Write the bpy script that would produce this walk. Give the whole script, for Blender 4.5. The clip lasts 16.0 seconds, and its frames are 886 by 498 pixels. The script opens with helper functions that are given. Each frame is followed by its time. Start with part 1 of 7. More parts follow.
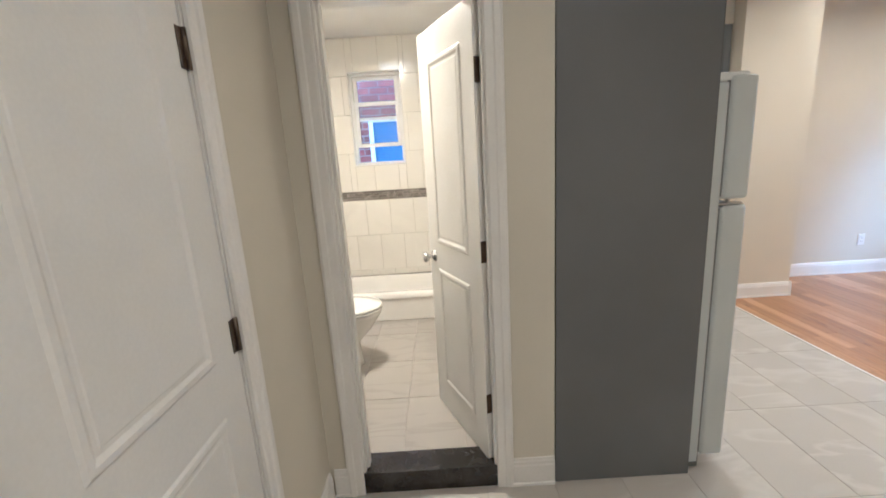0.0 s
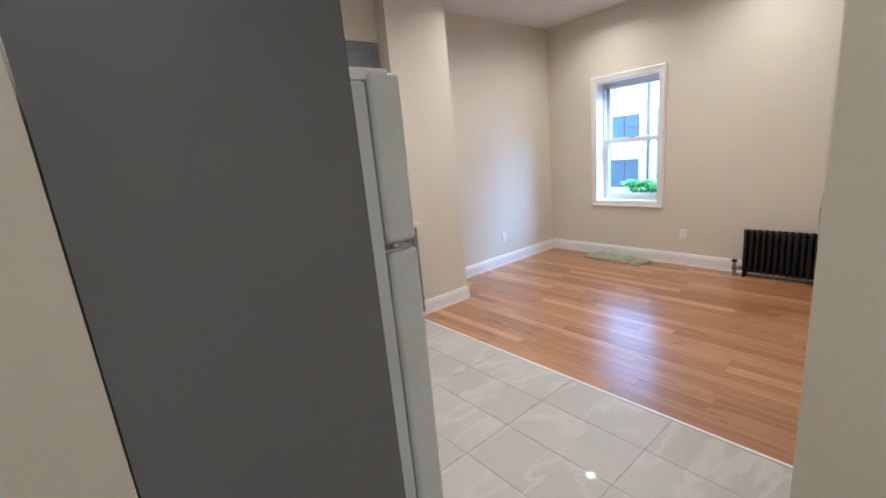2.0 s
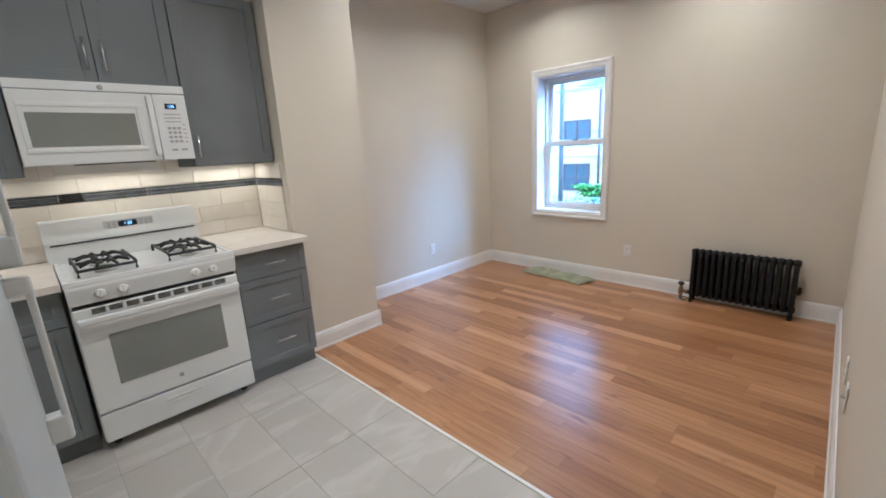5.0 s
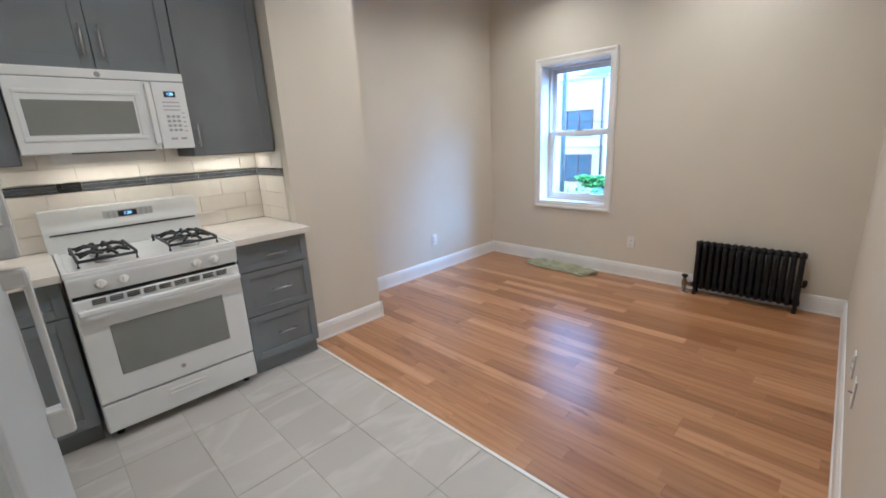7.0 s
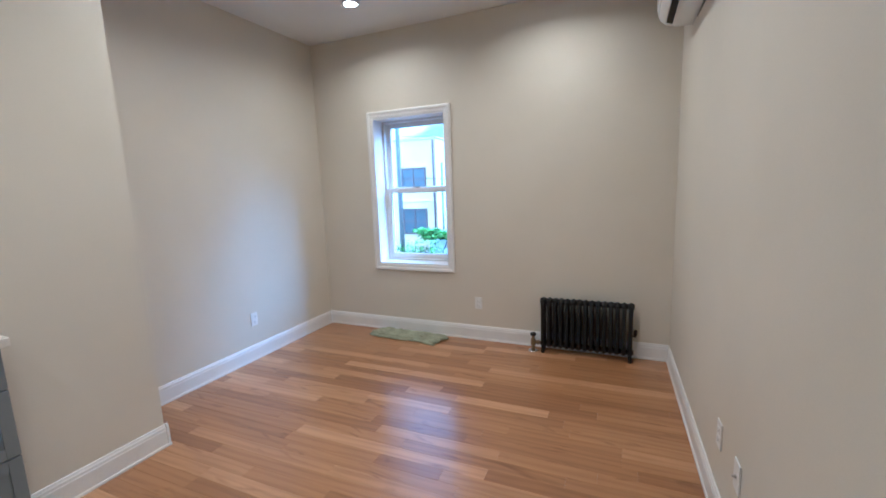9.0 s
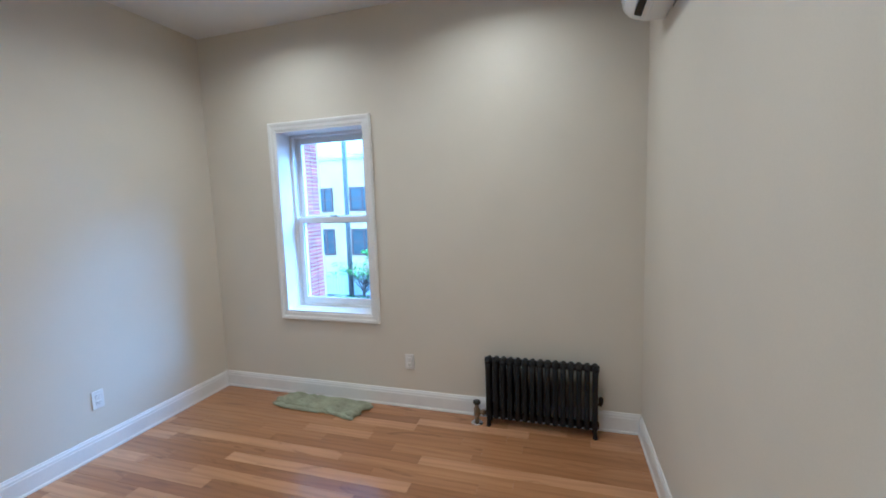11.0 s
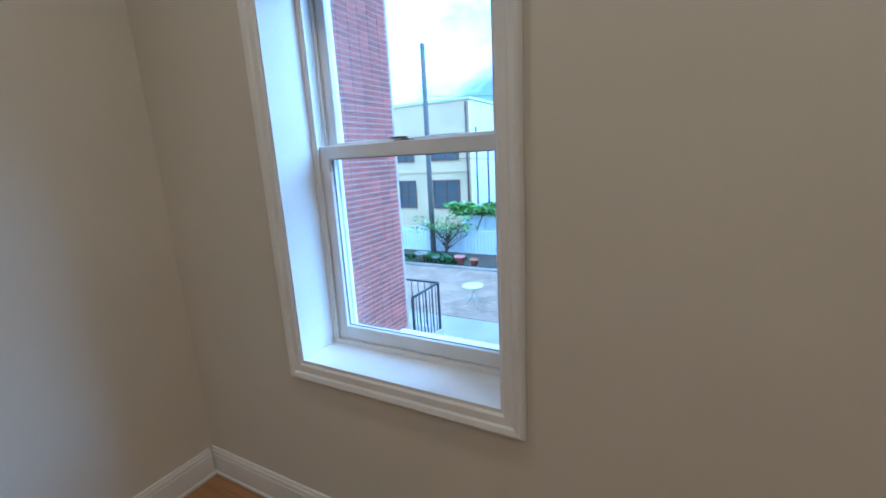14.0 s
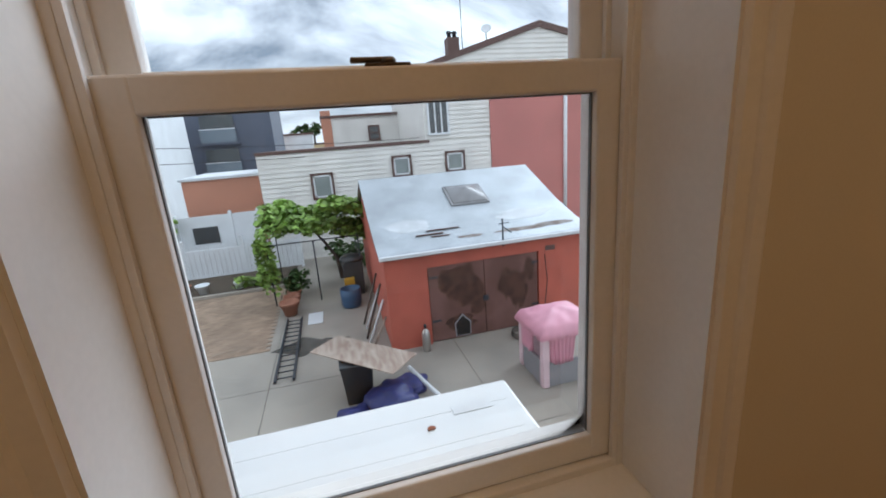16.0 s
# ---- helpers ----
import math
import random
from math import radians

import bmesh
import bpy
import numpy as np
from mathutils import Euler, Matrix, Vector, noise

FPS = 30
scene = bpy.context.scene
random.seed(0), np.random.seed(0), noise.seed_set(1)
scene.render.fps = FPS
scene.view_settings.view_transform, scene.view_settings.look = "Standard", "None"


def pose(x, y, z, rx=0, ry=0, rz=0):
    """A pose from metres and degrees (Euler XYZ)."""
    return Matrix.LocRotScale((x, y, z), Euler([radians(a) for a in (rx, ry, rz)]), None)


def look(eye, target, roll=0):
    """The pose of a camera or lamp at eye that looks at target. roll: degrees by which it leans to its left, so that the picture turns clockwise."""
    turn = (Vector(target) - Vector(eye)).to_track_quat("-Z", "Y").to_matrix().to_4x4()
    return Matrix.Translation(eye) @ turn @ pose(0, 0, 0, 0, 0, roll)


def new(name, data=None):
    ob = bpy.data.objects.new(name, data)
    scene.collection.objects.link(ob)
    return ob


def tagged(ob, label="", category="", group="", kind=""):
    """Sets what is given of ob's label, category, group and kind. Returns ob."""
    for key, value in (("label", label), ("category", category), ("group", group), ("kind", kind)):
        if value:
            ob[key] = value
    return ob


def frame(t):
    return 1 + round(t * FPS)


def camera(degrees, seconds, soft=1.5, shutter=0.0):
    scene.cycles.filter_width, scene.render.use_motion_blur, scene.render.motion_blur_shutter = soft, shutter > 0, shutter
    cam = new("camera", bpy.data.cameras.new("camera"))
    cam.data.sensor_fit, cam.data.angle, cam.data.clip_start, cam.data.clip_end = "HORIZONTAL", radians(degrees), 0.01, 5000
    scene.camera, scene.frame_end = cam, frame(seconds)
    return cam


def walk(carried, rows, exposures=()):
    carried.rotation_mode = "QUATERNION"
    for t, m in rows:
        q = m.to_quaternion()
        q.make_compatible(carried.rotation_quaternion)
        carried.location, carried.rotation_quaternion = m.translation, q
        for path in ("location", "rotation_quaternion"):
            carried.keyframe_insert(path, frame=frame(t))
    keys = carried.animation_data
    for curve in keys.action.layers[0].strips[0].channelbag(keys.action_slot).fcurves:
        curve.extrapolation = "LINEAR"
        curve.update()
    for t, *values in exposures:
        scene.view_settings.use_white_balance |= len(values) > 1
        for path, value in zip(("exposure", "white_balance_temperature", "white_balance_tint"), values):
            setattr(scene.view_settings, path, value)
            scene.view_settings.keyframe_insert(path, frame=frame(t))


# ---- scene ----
cam = camera(93.3, 16.0, 1.8)
PATH = [
    (0, (0.885, 0.821, 1.463), (0.894, 2.771, 1.022), -3.4),
    (0.5, (0.946, 0.978, 1.47), (1.278, 2.902, 1.038), -4.7),
    (1, (1.107, 1.132, 1.458), (1.773, 2.968, 1.029), -5.1),
    (1.5, (1.257, 1.279, 1.454), (2.249, 2.96, 1.017), -5.1),
    (2, (1.395, 1.447, 1.467), (2.613, 2.969, 1.018), -5.4),
    (2.5, (1.547, 1.554, 1.449), (2.883, 2.967, 0.981), -5.3),
    (3, (1.794, 1.597, 1.446), (3.176, 2.97, 0.992), -5.3),
    (3.5, (1.962, 1.662, 1.436), (3.377, 3.002, 0.986), -4.9),
    (4, (2.095, 1.716, 1.443), (3.518, 3.052, 1.007), -4.1),
    (4.5, (2.169, 1.718, 1.437), (3.544, 3.098, 0.983), -3.0),
    (7, (2.183, 1.748, 1.434), (3.534, 3.129, 0.918), -2.9),
    (7.5, (2.21, 1.806, 1.441), (3.68, 3.056, 0.916), -3.1),
    (8, (2.34, 1.9, 1.433), (3.916, 3.022, 0.928), -3.0),
    (8.5, (2.507, 1.97, 1.437), (4.207, 2.935, 1.015), -2.5),
    (9, (2.686, 2.045, 1.446), (4.495, 2.844, 1.144), -2.2),
    (9.5, (2.85, 2.105, 1.48), (4.748, 2.717, 1.324), -2.1),
    (10, (3.012, 2.113, 1.562), (4.938, 2.641, 1.457), -2.2),
    (12.5, (4.423, 2.294, 1.425), (6.184, 3.103, 0.927), -2.4),
    (13, (4.754, 2.513, 1.413), (6.459, 3.451, 0.95), -2.3),
    (13.5, (5.068, 2.844, 1.403), (6.736, 3.856, 0.964), -2.9),
    (14, (5.297, 3.202, 1.377), (7.009, 4.14, 0.943), -3.1),
    (14.5, (5.503, 3.515, 1.359), (7.297, 4.265, 0.892), -3.6),
    (15, (5.64, 3.744, 1.344), (7.53, 4.177, 0.852), -4.4),
    (15.5, (5.728, 3.941, 1.347), (7.661, 3.95, 0.833), -4.4),
    (16, (5.83, 4.036, 1.336), (7.703, 3.563, 0.818), -4.4),
]
EXPOSURES = [(0, 2.3, 3700, 1), (0.5, 2.03, 3740, 0), (1.0, 1.86, 3660, 0), (2.0, 2.13, 3640, 2), (2.5, 2.1, 3660, 2), (3.5, 1.97, 3570, 1), (7, 1.88, 3550, 1), (9, 1.78, 3450, 1), (10, 1.72, 3350, -1),
             (12.5, 1.53, 3390, -2), (13.5, 1.16, 3450, -3), (14.0, 0.8, 3640, -2), (14.5, 0.38, 4200, -2), (15, -0.02, 4680, -4), (15.5, -0.14, 5580, 6), (16, -0.17, 5920, 10)]
walk(cam, [(t, look(eye, target, roll)) for t, eye, target, roll in PATH], EXPOSURES)

# ---- plan, metres ----
CEIL = 2.87
FAR = 6.255          # inner face of the window wall
LEFT = 4.99          # left wall of the living room and kitchen
BATH = 2.42          # bathroom wall, hall side
CLOS = 0.335         # hall wall with the closet door
NIB = 2.42           # end of the hall wall beside the living room
STEP = 0.10          # bathroom floor above the hall floor
BBACK = 4.80         # bathroom rear wall
GROUND = -3.9        # yard level
WY0, WY1, WZ0, WZ1 = 3.563, 4.308, 0.69, 2.10   # window opening
OUTX = 6.535         # outer face of the window wall

# ---- world and large lights ----
world = bpy.data.worlds.new("sky")
scene.world = world
world.use_nodes = True
wn, wl = world.node_tree.nodes, world.node_tree.links
wn.clear()
w_out = wn.new("ShaderNodeOutputWorld")
w_bg = wn.new("ShaderNodeBackground")
w_sky = wn.new("ShaderNodeTexSky")
w_sky.sky_type = "NISHITA"
w_sky.sun_disc = False
w_sky.sun_elevation = radians(35)
w_sky.sun_rotation = radians(144)
w_co = wn.new("ShaderNodeTexCoord")
w_map = wn.new("ShaderNodeMapping")
w_map.inputs["Scale"].default_value = (1.0, 1.0, 2.2)
w_map.inputs["Location"].default_value = (1.7, 0.25, 0.72)
w_no = wn.new("ShaderNodeTexNoise")
w_no.inputs["Scale"].default_value = 1.35
w_no.inputs["Detail"].default_value = 7
w_no.inputs["Roughness"].default_value = 0.6
w_no.inputs["Distortion"].default_value = 0.3
w_ramp = wn.new("ShaderNodeValToRGB")
w_ramp.color_ramp.elements[0].position = 0.37
w_ramp.color_ramp.elements[0].color = (14.0, 14.0, 13.9, 1)
w_ramp.color_ramp.elements[1].position = 0.66
w_ramp.color_ramp.elements[1].color = (2.5, 2.9, 3.5, 1)
w_mid = w_ramp.color_ramp.elements.new(0.49)
w_mid.color = (11.5, 11.8, 12.2, 1)
w_mix = wn.new("ShaderNodeMixRGB")
w_mix.inputs["Fac"].default_value = 0.9
wl.new(w_co.outputs["Generated"], w_map.inputs["Vector"])
wl.new(w_map.outputs["Vector"], w_no.inputs["Vector"])
wl.new(w_no.outputs["Fac"], w_ramp.inputs["Fac"])
wl.new(w_sky.outputs["Color"], w_mix.inputs["Color1"])
wl.new(w_ramp.outputs["Color"], w_mix.inputs["Color2"])
wl.new(w_mix.outputs["Color"], w_bg.inputs["Color"])
w_bg.inputs["Strength"].default_value = 0.15
wl.new(w_bg.outputs["Background"], w_out.inputs["Surface"])

sun = new("sun", bpy.data.lights.new("sun", "SUN"))
sun.data.energy, sun.data.angle, sun.data.color = 2.5, radians(42), (0.92, 0.97, 1.0)
sun.matrix_world = look((15, -21, 18), (0, 0, 0))


def downlight_lamp(x, y, z, watts, size=0.11, colour=(1, 0.585, 0.265), spread=150):
    l = bpy.data.lights.new("downlight_lamp", "AREA")
    l.shape, l.size, l.energy, l.color, l.spread = "DISK", size, watts, colour, radians(spread)
    o = new("downlight_lamp", l)
    o.location = (x, y, z)
    return o


# The last two, over the hall, are unseen: added to brighten door and panel.
DOWNLIGHTS = [(5.64, 4.06), (5.65, 2.58), (4.35, 3.9), (4.35, 2.58), (2.15, 3.35), (3.0, 3.35), (1.1, -0.15), (1.45, 1.0)]
for lx, ly in DOWNLIGHTS:
    downlight_lamp(lx, ly, CEIL - 0.012, 3.4)
downlight_lamp(0.45, 3.3, 2.46, 9.6, 0.26, (1, 0.56, 0.23), 170)
# ---- materials ----


def surf(name, base, rough=0.5, metal=0.0, var=0.08, scale=3.0, grain=60.0, bump=0.1, depth=0.002, rand=0.0, second=None, coat=0.0, island=False, stretch=(1, 1, 1), spec=0.5):
    """A surface with a coarse and a fine variation of its colour, its gloss and its relief."""
    m = bpy.data.materials.new(name)
    m.use_nodes = True
    n, l = m.node_tree.nodes, m.node_tree.links
    p = n["Principled BSDF"]
    p.inputs["Roughness"].default_value = rough
    p.inputs["Metallic"].default_value = metal
    p.inputs["Coat Weight"].default_value = coat
    p.inputs["Specular IOR Level"].default_value = spec
    geo = n.new("ShaderNodeNewGeometry")
    mp = n.new("ShaderNodeMapping")
    mp.inputs["Scale"].default_value = stretch
    l.new(geo.outputs["Position"], mp.inputs["Vector"])
    big = n.new("ShaderNodeTexNoise")
    big.inputs["Scale"].default_value = scale
    big.inputs["Detail"].default_value = 5
    fine = n.new("ShaderNodeTexNoise")
    fine.inputs["Scale"].default_value = grain
    fine.inputs["Detail"].default_value = 3
    for t in (big, fine):
        l.new(mp.outputs["Vector"], t.inputs["Vector"])
    ramp = n.new("ShaderNodeValToRGB")
    b = Vector(base)
    s = Vector(second) if second else b * (1 - 2.2 * var)
    ramp.color_ramp.elements[0].position, ramp.color_ramp.elements[0].color = 0.36, (*s, 1)
    ramp.color_ramp.elements[1].position, ramp.color_ramp.elements[1].color = 0.64, (*b, 1)
    l.new(big.outputs["Fac"], ramp.inputs["Fac"])
    mul = n.new("ShaderNodeMixRGB")
    mul.blend_type = "MULTIPLY"
    mul.inputs["Fac"].default_value = min(1, var * 3)
    l.new(ramp.outputs["Color"], mul.inputs["Color1"])
    fr = n.new("ShaderNodeValToRGB")
    fr.color_ramp.elements[0].position, fr.color_ramp.elements[0].color = 0.3, (0.6, 0.6, 0.6, 1)
    fr.color_ramp.elements[1].position, fr.color_ramp.elements[1].color = 0.7, (1, 1, 1, 1)
    l.new(fine.outputs["Fac"], fr.inputs["Fac"])
    l.new(fr.outputs["Color"], mul.inputs["Color2"])
    col = mul.outputs["Color"]
    if rand:
        info = n.new("ShaderNodeObjectInfo")
        src = info.outputs["Random"]
        if island:
            src = geo.outputs["Random Per Island"]
        hsv = n.new("ShaderNodeHueSaturation")
        mr = n.new("ShaderNodeMapRange")
        mr.inputs["To Min"].default_value, mr.inputs["To Max"].default_value = 1 - rand, 1 + rand
        l.new(src, mr.inputs["Value"])
        l.new(mr.outputs["Result"], hsv.inputs["Value"])
        l.new(col, hsv.inputs["Color"])
        col = hsv.outputs["Color"]
    l.new(col, p.inputs["Base Color"])
    rr = n.new("ShaderNodeMapRange")
    rr.inputs["To Min"].default_value, rr.inputs["To Max"].default_value = max(0.02, rough * 0.85), min(1, rough * 1.15)
    l.new(big.outputs["Fac"], rr.inputs["Value"])
    l.new(rr.outputs["Result"], p.inputs["Roughness"])
    if bump:
        bp = n.new("ShaderNodeBump")
        bp.inputs["Strength"].default_value, bp.inputs["Distance"].default_value = bump, depth
        l.new(fine.outputs["Fac"], bp.inputs["Height"])
        l.new(bp.outputs["Normal"], p.inputs["Normal"])
    return m


def glow(name, colour, strength):
    m = bpy.data.materials.new(name)
    m.use_nodes = True
    p = m.node_tree.nodes["Principled BSDF"]
    p.inputs["Base Color"].default_value = (*colour, 1)
    p.inputs["Emission Color"].default_value = (*colour, 1)
    p.inputs["Emission Strength"].default_value = strength
    return m


def wood(name):
    """Oak strips that run along y: each board a tone of its own, streaked grain and cathedral figure."""
    m = bpy.data.materials.new(name)
    m.use_nodes = True
    n, l = m.node_tree.nodes, m.node_tree.links
    p = n["Principled BSDF"]
    geo, info = n.new("ShaderNodeNewGeometry"), n.new("ShaderNodeObjectInfo")
    off = n.new("ShaderNodeVectorMath")
    off.operation = "MULTIPLY_ADD"
    cmb = n.new("ShaderNodeCombineXYZ")
    for k in range(3):
        l.new(info.outputs["Random"], cmb.inputs[k])
    l.new(cmb.outputs["Vector"], off.inputs[0])
    off.inputs[1].default_value = (7.3, 31.0, 3.0)
    l.new(geo.outputs["Position"], off.inputs[2])
    mp = n.new("ShaderNodeMapping")
    mp.inputs["Scale"].default_value = (15, 1.3, 1)
    l.new(off.outputs["Vector"], mp.inputs["Vector"])
    gr = n.new("ShaderNodeTexNoise")
    gr.inputs["Scale"].default_value, gr.inputs["Detail"].default_value, gr.inputs["Distortion"].default_value = 1.0, 6, 1.4
    l.new(mp.outputs["Vector"], gr.inputs["Vector"])
    mp2 = n.new("ShaderNodeMapping")
    mp2.inputs["Scale"].default_value = (5, 0.55, 1)
    l.new(off.outputs["Vector"], mp2.inputs["Vector"])
    wv = n.new("ShaderNodeTexWave")
    wv.inputs["Scale"].default_value, wv.inputs["Distortion"].default_value, wv.inputs["Detail"].default_value = 1.3, 9.0, 4
    l.new(mp2.outputs["Vector"], wv.inputs["Vector"])
    ramp = n.new("ShaderNodeValToRGB")
    e = ramp.color_ramp.elements
    e[0].position, e[0].color = 0.0, (0.27, 0.128, 0.039, 1)
    e[1].position, e[1].color = 1.0, (0.53, 0.31, 0.135, 1)
    k = e.new(0.35)
    k.color = (0.345, 0.175, 0.057, 1)
    k = e.new(0.75)
    k.color = (0.40, 0.213, 0.074, 1)
    l.new(info.outputs["Random"], ramp.inputs["Fac"])
    m1 = n.new("ShaderNodeMixRGB")
    m1.blend_type, m1.inputs["Fac"].default_value = "MULTIPLY", 0.34
    g1 = n.new("ShaderNodeValToRGB")
    g1.color_ramp.elements[0].position, g1.color_ramp.elements[0].color = 0.32, (0.55, 0.50, 0.45, 1)
    g1.color_ramp.elements[1].position, g1.color_ramp.elements[1].color = 0.62, (1, 1, 1, 1)
    l.new(gr.outputs["Fac"], g1.inputs["Fac"])
    l.new(ramp.outputs["Color"], m1.inputs["Color1"])
    l.new(g1.outputs["Color"], m1.inputs["Color2"])
    m2 = n.new("ShaderNodeMixRGB")
    m2.blend_type, m2.inputs["Fac"].default_value = "MULTIPLY", 0.26
    g2 = n.new("ShaderNodeValToRGB")
    g2.color_ramp.elements[0].position, g2.color_ramp.elements[0].color = 0.1, (0.55, 0.45, 0.4, 1)
    g2.color_ramp.elements[1].position, g2.color_ramp.elements[1].color = 0.45, (1, 1, 1, 1)
    l.new(wv.outputs["Fac"], g2.inputs["Fac"])
    l.new(m1.outputs["Color"], m2.inputs["Color1"])
    l.new(g2.outputs["Color"], m2.inputs["Color2"])
    # scattered dark mineral streaks and knots, long with the grain
    mp3 = n.new("ShaderNodeMapping")
    mp3.inputs["Scale"].default_value = (7, 1.6, 1)
    l.new(off.outputs["Vector"], mp3.inputs["Vector"])
    kn = n.new("ShaderNodeTexNoise")
    kn.inputs["Scale"].default_value, kn.inputs["Detail"].default_value, kn.inputs["Distortion"].default_value = 1.2, 5, 1.8
    l.new(mp3.outputs["Vector"], kn.inputs["Vector"])
    g3 = n.new("ShaderNodeValToRGB")
    g3.color_ramp.elements[0].position, g3.color_ramp.elements[0].color = 0.60, (1, 1, 1, 1)
    g3.color_ramp.elements[1].position, g3.color_ramp.elements[1].color = 0.74, (0.48, 0.38, 0.33, 1)
    l.new(kn.outputs["Fac"], g3.inputs["Fac"])
    m3 = n.new("ShaderNodeMixRGB")
    m3.blend_type, m3.inputs["Fac"].default_value = "MULTIPLY", 0.8
    l.new(m2.outputs["Color"], m3.inputs["Color1"])
    l.new(g3.outputs["Color"], m3.inputs["Color2"])
    l.new(m3.outputs["Color"], p.inputs["Base Color"])
    rg = n.new("ShaderNodeMapRange")
    rg.inputs["To Min"].default_value, rg.inputs["To Max"].default_value = 0.27, 0.40
    l.new(gr.outputs["Fac"], rg.inputs["Value"])
    l.new(rg.outputs["Result"], p.inputs["Roughness"])
    p.inputs["Coat Weight"].default_value, p.inputs["Coat Roughness"].default_value = 0.35, 0.16
    bp = n.new("ShaderNodeBump")
    bp.inputs["Strength"].default_value, bp.inputs["Distance"].default_value = 0.12, 0.001
    l.new(gr.outputs["Fac"], bp.inputs["Height"])
    l.new(bp.outputs["Normal"], p.inputs["Normal"])
    return m


def veined(name, base, vein, rough, scale, rand=0.05, stretch=(1, 1, 1), coat=0.0):
    """Porcelain or quartz with soft diagonal veins; each piece has its own shift."""
    m = surf(name, base, rough, 0, 0.03, 2.0, 140, 0.03, 0.001, rand, coat=coat)
    n, l = m.node_tree.nodes, m.node_tree.links
    p = n["Principled BSDF"]
    src = p.inputs["Base Color"].links[0].from_socket
    geo, info = n.new("ShaderNodeNewGeometry"), n.new("ShaderNodeObjectInfo")
    cmb, add = n.new("ShaderNodeCombineXYZ"), n.new("ShaderNodeVectorMath")
    add.operation = "MULTIPLY_ADD"
    for k in range(3):
        l.new(info.outputs["Random"], cmb.inputs[k])
    l.new(cmb.outputs["Vector"], add.inputs[0])
    add.inputs[1].default_value = (23, 17, 11)
    l.new(geo.outputs["Position"], add.inputs[2])
    mp = n.new("ShaderNodeMapping")
    mp.inputs["Rotation"].default_value, mp.inputs["Scale"].default_value = (0, 0, 0.7), stretch
    l.new(add.outputs["Vector"], mp.inputs["Vector"])
    ns = n.new("ShaderNodeTexNoise")
    ns.inputs["Scale"].default_value, ns.inputs["Detail"].default_value, ns.inputs["Distortion"].default_value = scale, 4, 0.9
    l.new(mp.outputs["Vector"], ns.inputs["Vector"])
    r = n.new("ShaderNodeValToRGB")
    r.color_ramp.elements[0].position, r.color_ramp.elements[0].color = 0.47, (0, 0, 0, 1)
    r.color_ramp.elements[1].position, r.color_ramp.elements[1].color = 0.56, (0, 0, 0, 1)
    k = r.color_ramp.elements.new(0.515)
    k.color = (0.8, 0.8, 0.8, 1)
    l.new(ns.outputs["Fac"], r.inputs["Fac"])
    mx = n.new("ShaderNodeMixRGB")
    l.new(r.outputs["Color"], mx.inputs["Fac"])
    l.new(src, mx.inputs["Color1"])
    mx.inputs["Color2"].default_value = (*vein, 1)
    l.new(mx.outputs["Color"], p.inputs["Base Color"])
    return m


def clear_glass(name, tint=(0.96, 0.98, 0.98), gloss=0.05):
    m = bpy.data.materials.new(name)
    m.use_nodes = True
    n, l = m.node_tree.nodes, m.node_tree.links
    n.clear()
    out, tr, gl, mx = n.new("ShaderNodeOutputMaterial"), n.new("ShaderNodeBsdfTransparent"), n.new("ShaderNodeBsdfGlossy"), n.new("ShaderNodeMixShader")
    tr.inputs["Color"].default_value = (*tint, 1)
    gl.inputs["Roughness"].default_value = 0.02
    fr = n.new("ShaderNodeFresnel")
    fr.inputs["IOR"].default_value = 1.35
    l.new(fr.outputs["Fac"], mx.inputs["Fac"])
    l.new(tr.outputs["BSDF"], mx.inputs[1])
    l.new(gl.outputs["BSDF"], mx.inputs[2])
    l.new(mx.outputs["Shader"], out.inputs["Surface"])
    return m


PAINT = surf("wall_paint_cream", (0.665, 0.62, 0.515), 0.62, 0, 0.025, 1.2, 220, 0.12, 0.0008)
HALLP = surf("wall_paint_hall", (0.64, 0.61, 0.52), 0.6, 0, 0.025, 1.2, 220, 0.12, 0.0008)
CEILP = surf("ceiling_paint", (0.74, 0.73, 0.71), 0.8, 0, 0.02, 1.5, 200, 0.08, 0.0008)
TRIM = surf("trim_white_gloss", (0.80, 0.79, 0.77), 0.32, 0, 0.03, 4, 90, 0.08, 0.0008)
DOORW = surf("door_white_paint", (0.78, 0.77, 0.74), 0.36, 0, 0.03, 3, 120, 0.1, 0.0008)
VINYL = surf("window_vinyl", (0.78, 0.77, 0.75), 0.38, 0, 0.03, 6, 120, 0.05)
GREYC = surf("cabinet_grey", (0.185, 0.20, 0.212), 0.42, 0, 0.05, 3, 180, 0.05, 0.0008)
GREYD = surf("cabinet_grey_dark", (0.13, 0.14, 0.148), 0.5, 0, 0.05, 3, 180, 0.05, 0.0008)
PANELG = surf("fridge_panel_grey", (0.158, 0.165, 0.174), 0.48, 0, 0.05, 2.2, 260, 0.08, 0.0006)
ENAMEL = surf("appliance_white_enamel", (0.76, 0.77, 0.77), 0.24, 0, 0.02, 4, 300, 0.03, 0.0004, coat=0.3)
FRIDGEW = surf("fridge_white_textured", (0.60, 0.63, 0.64), 0.38, 0, 0.03, 3, 420, 0.25, 0.0006)
DGLASS = surf("oven_window_grey", (0.235, 0.245, 0.225), 0.12, 0, 0.04, 3, 200, 0.0, coat=0.5)
BLACK = surf("black_iron", (0.018, 0.018, 0.018), 0.5, 0.2, 0.1, 12, 160, 0.25, 0.0008)
RADB = surf("radiator_black_paint", (0.012, 0.012, 0.013), 0.6, 0.0, 0.15, 14, 130, 0.35, 0.001, spec=0.3)
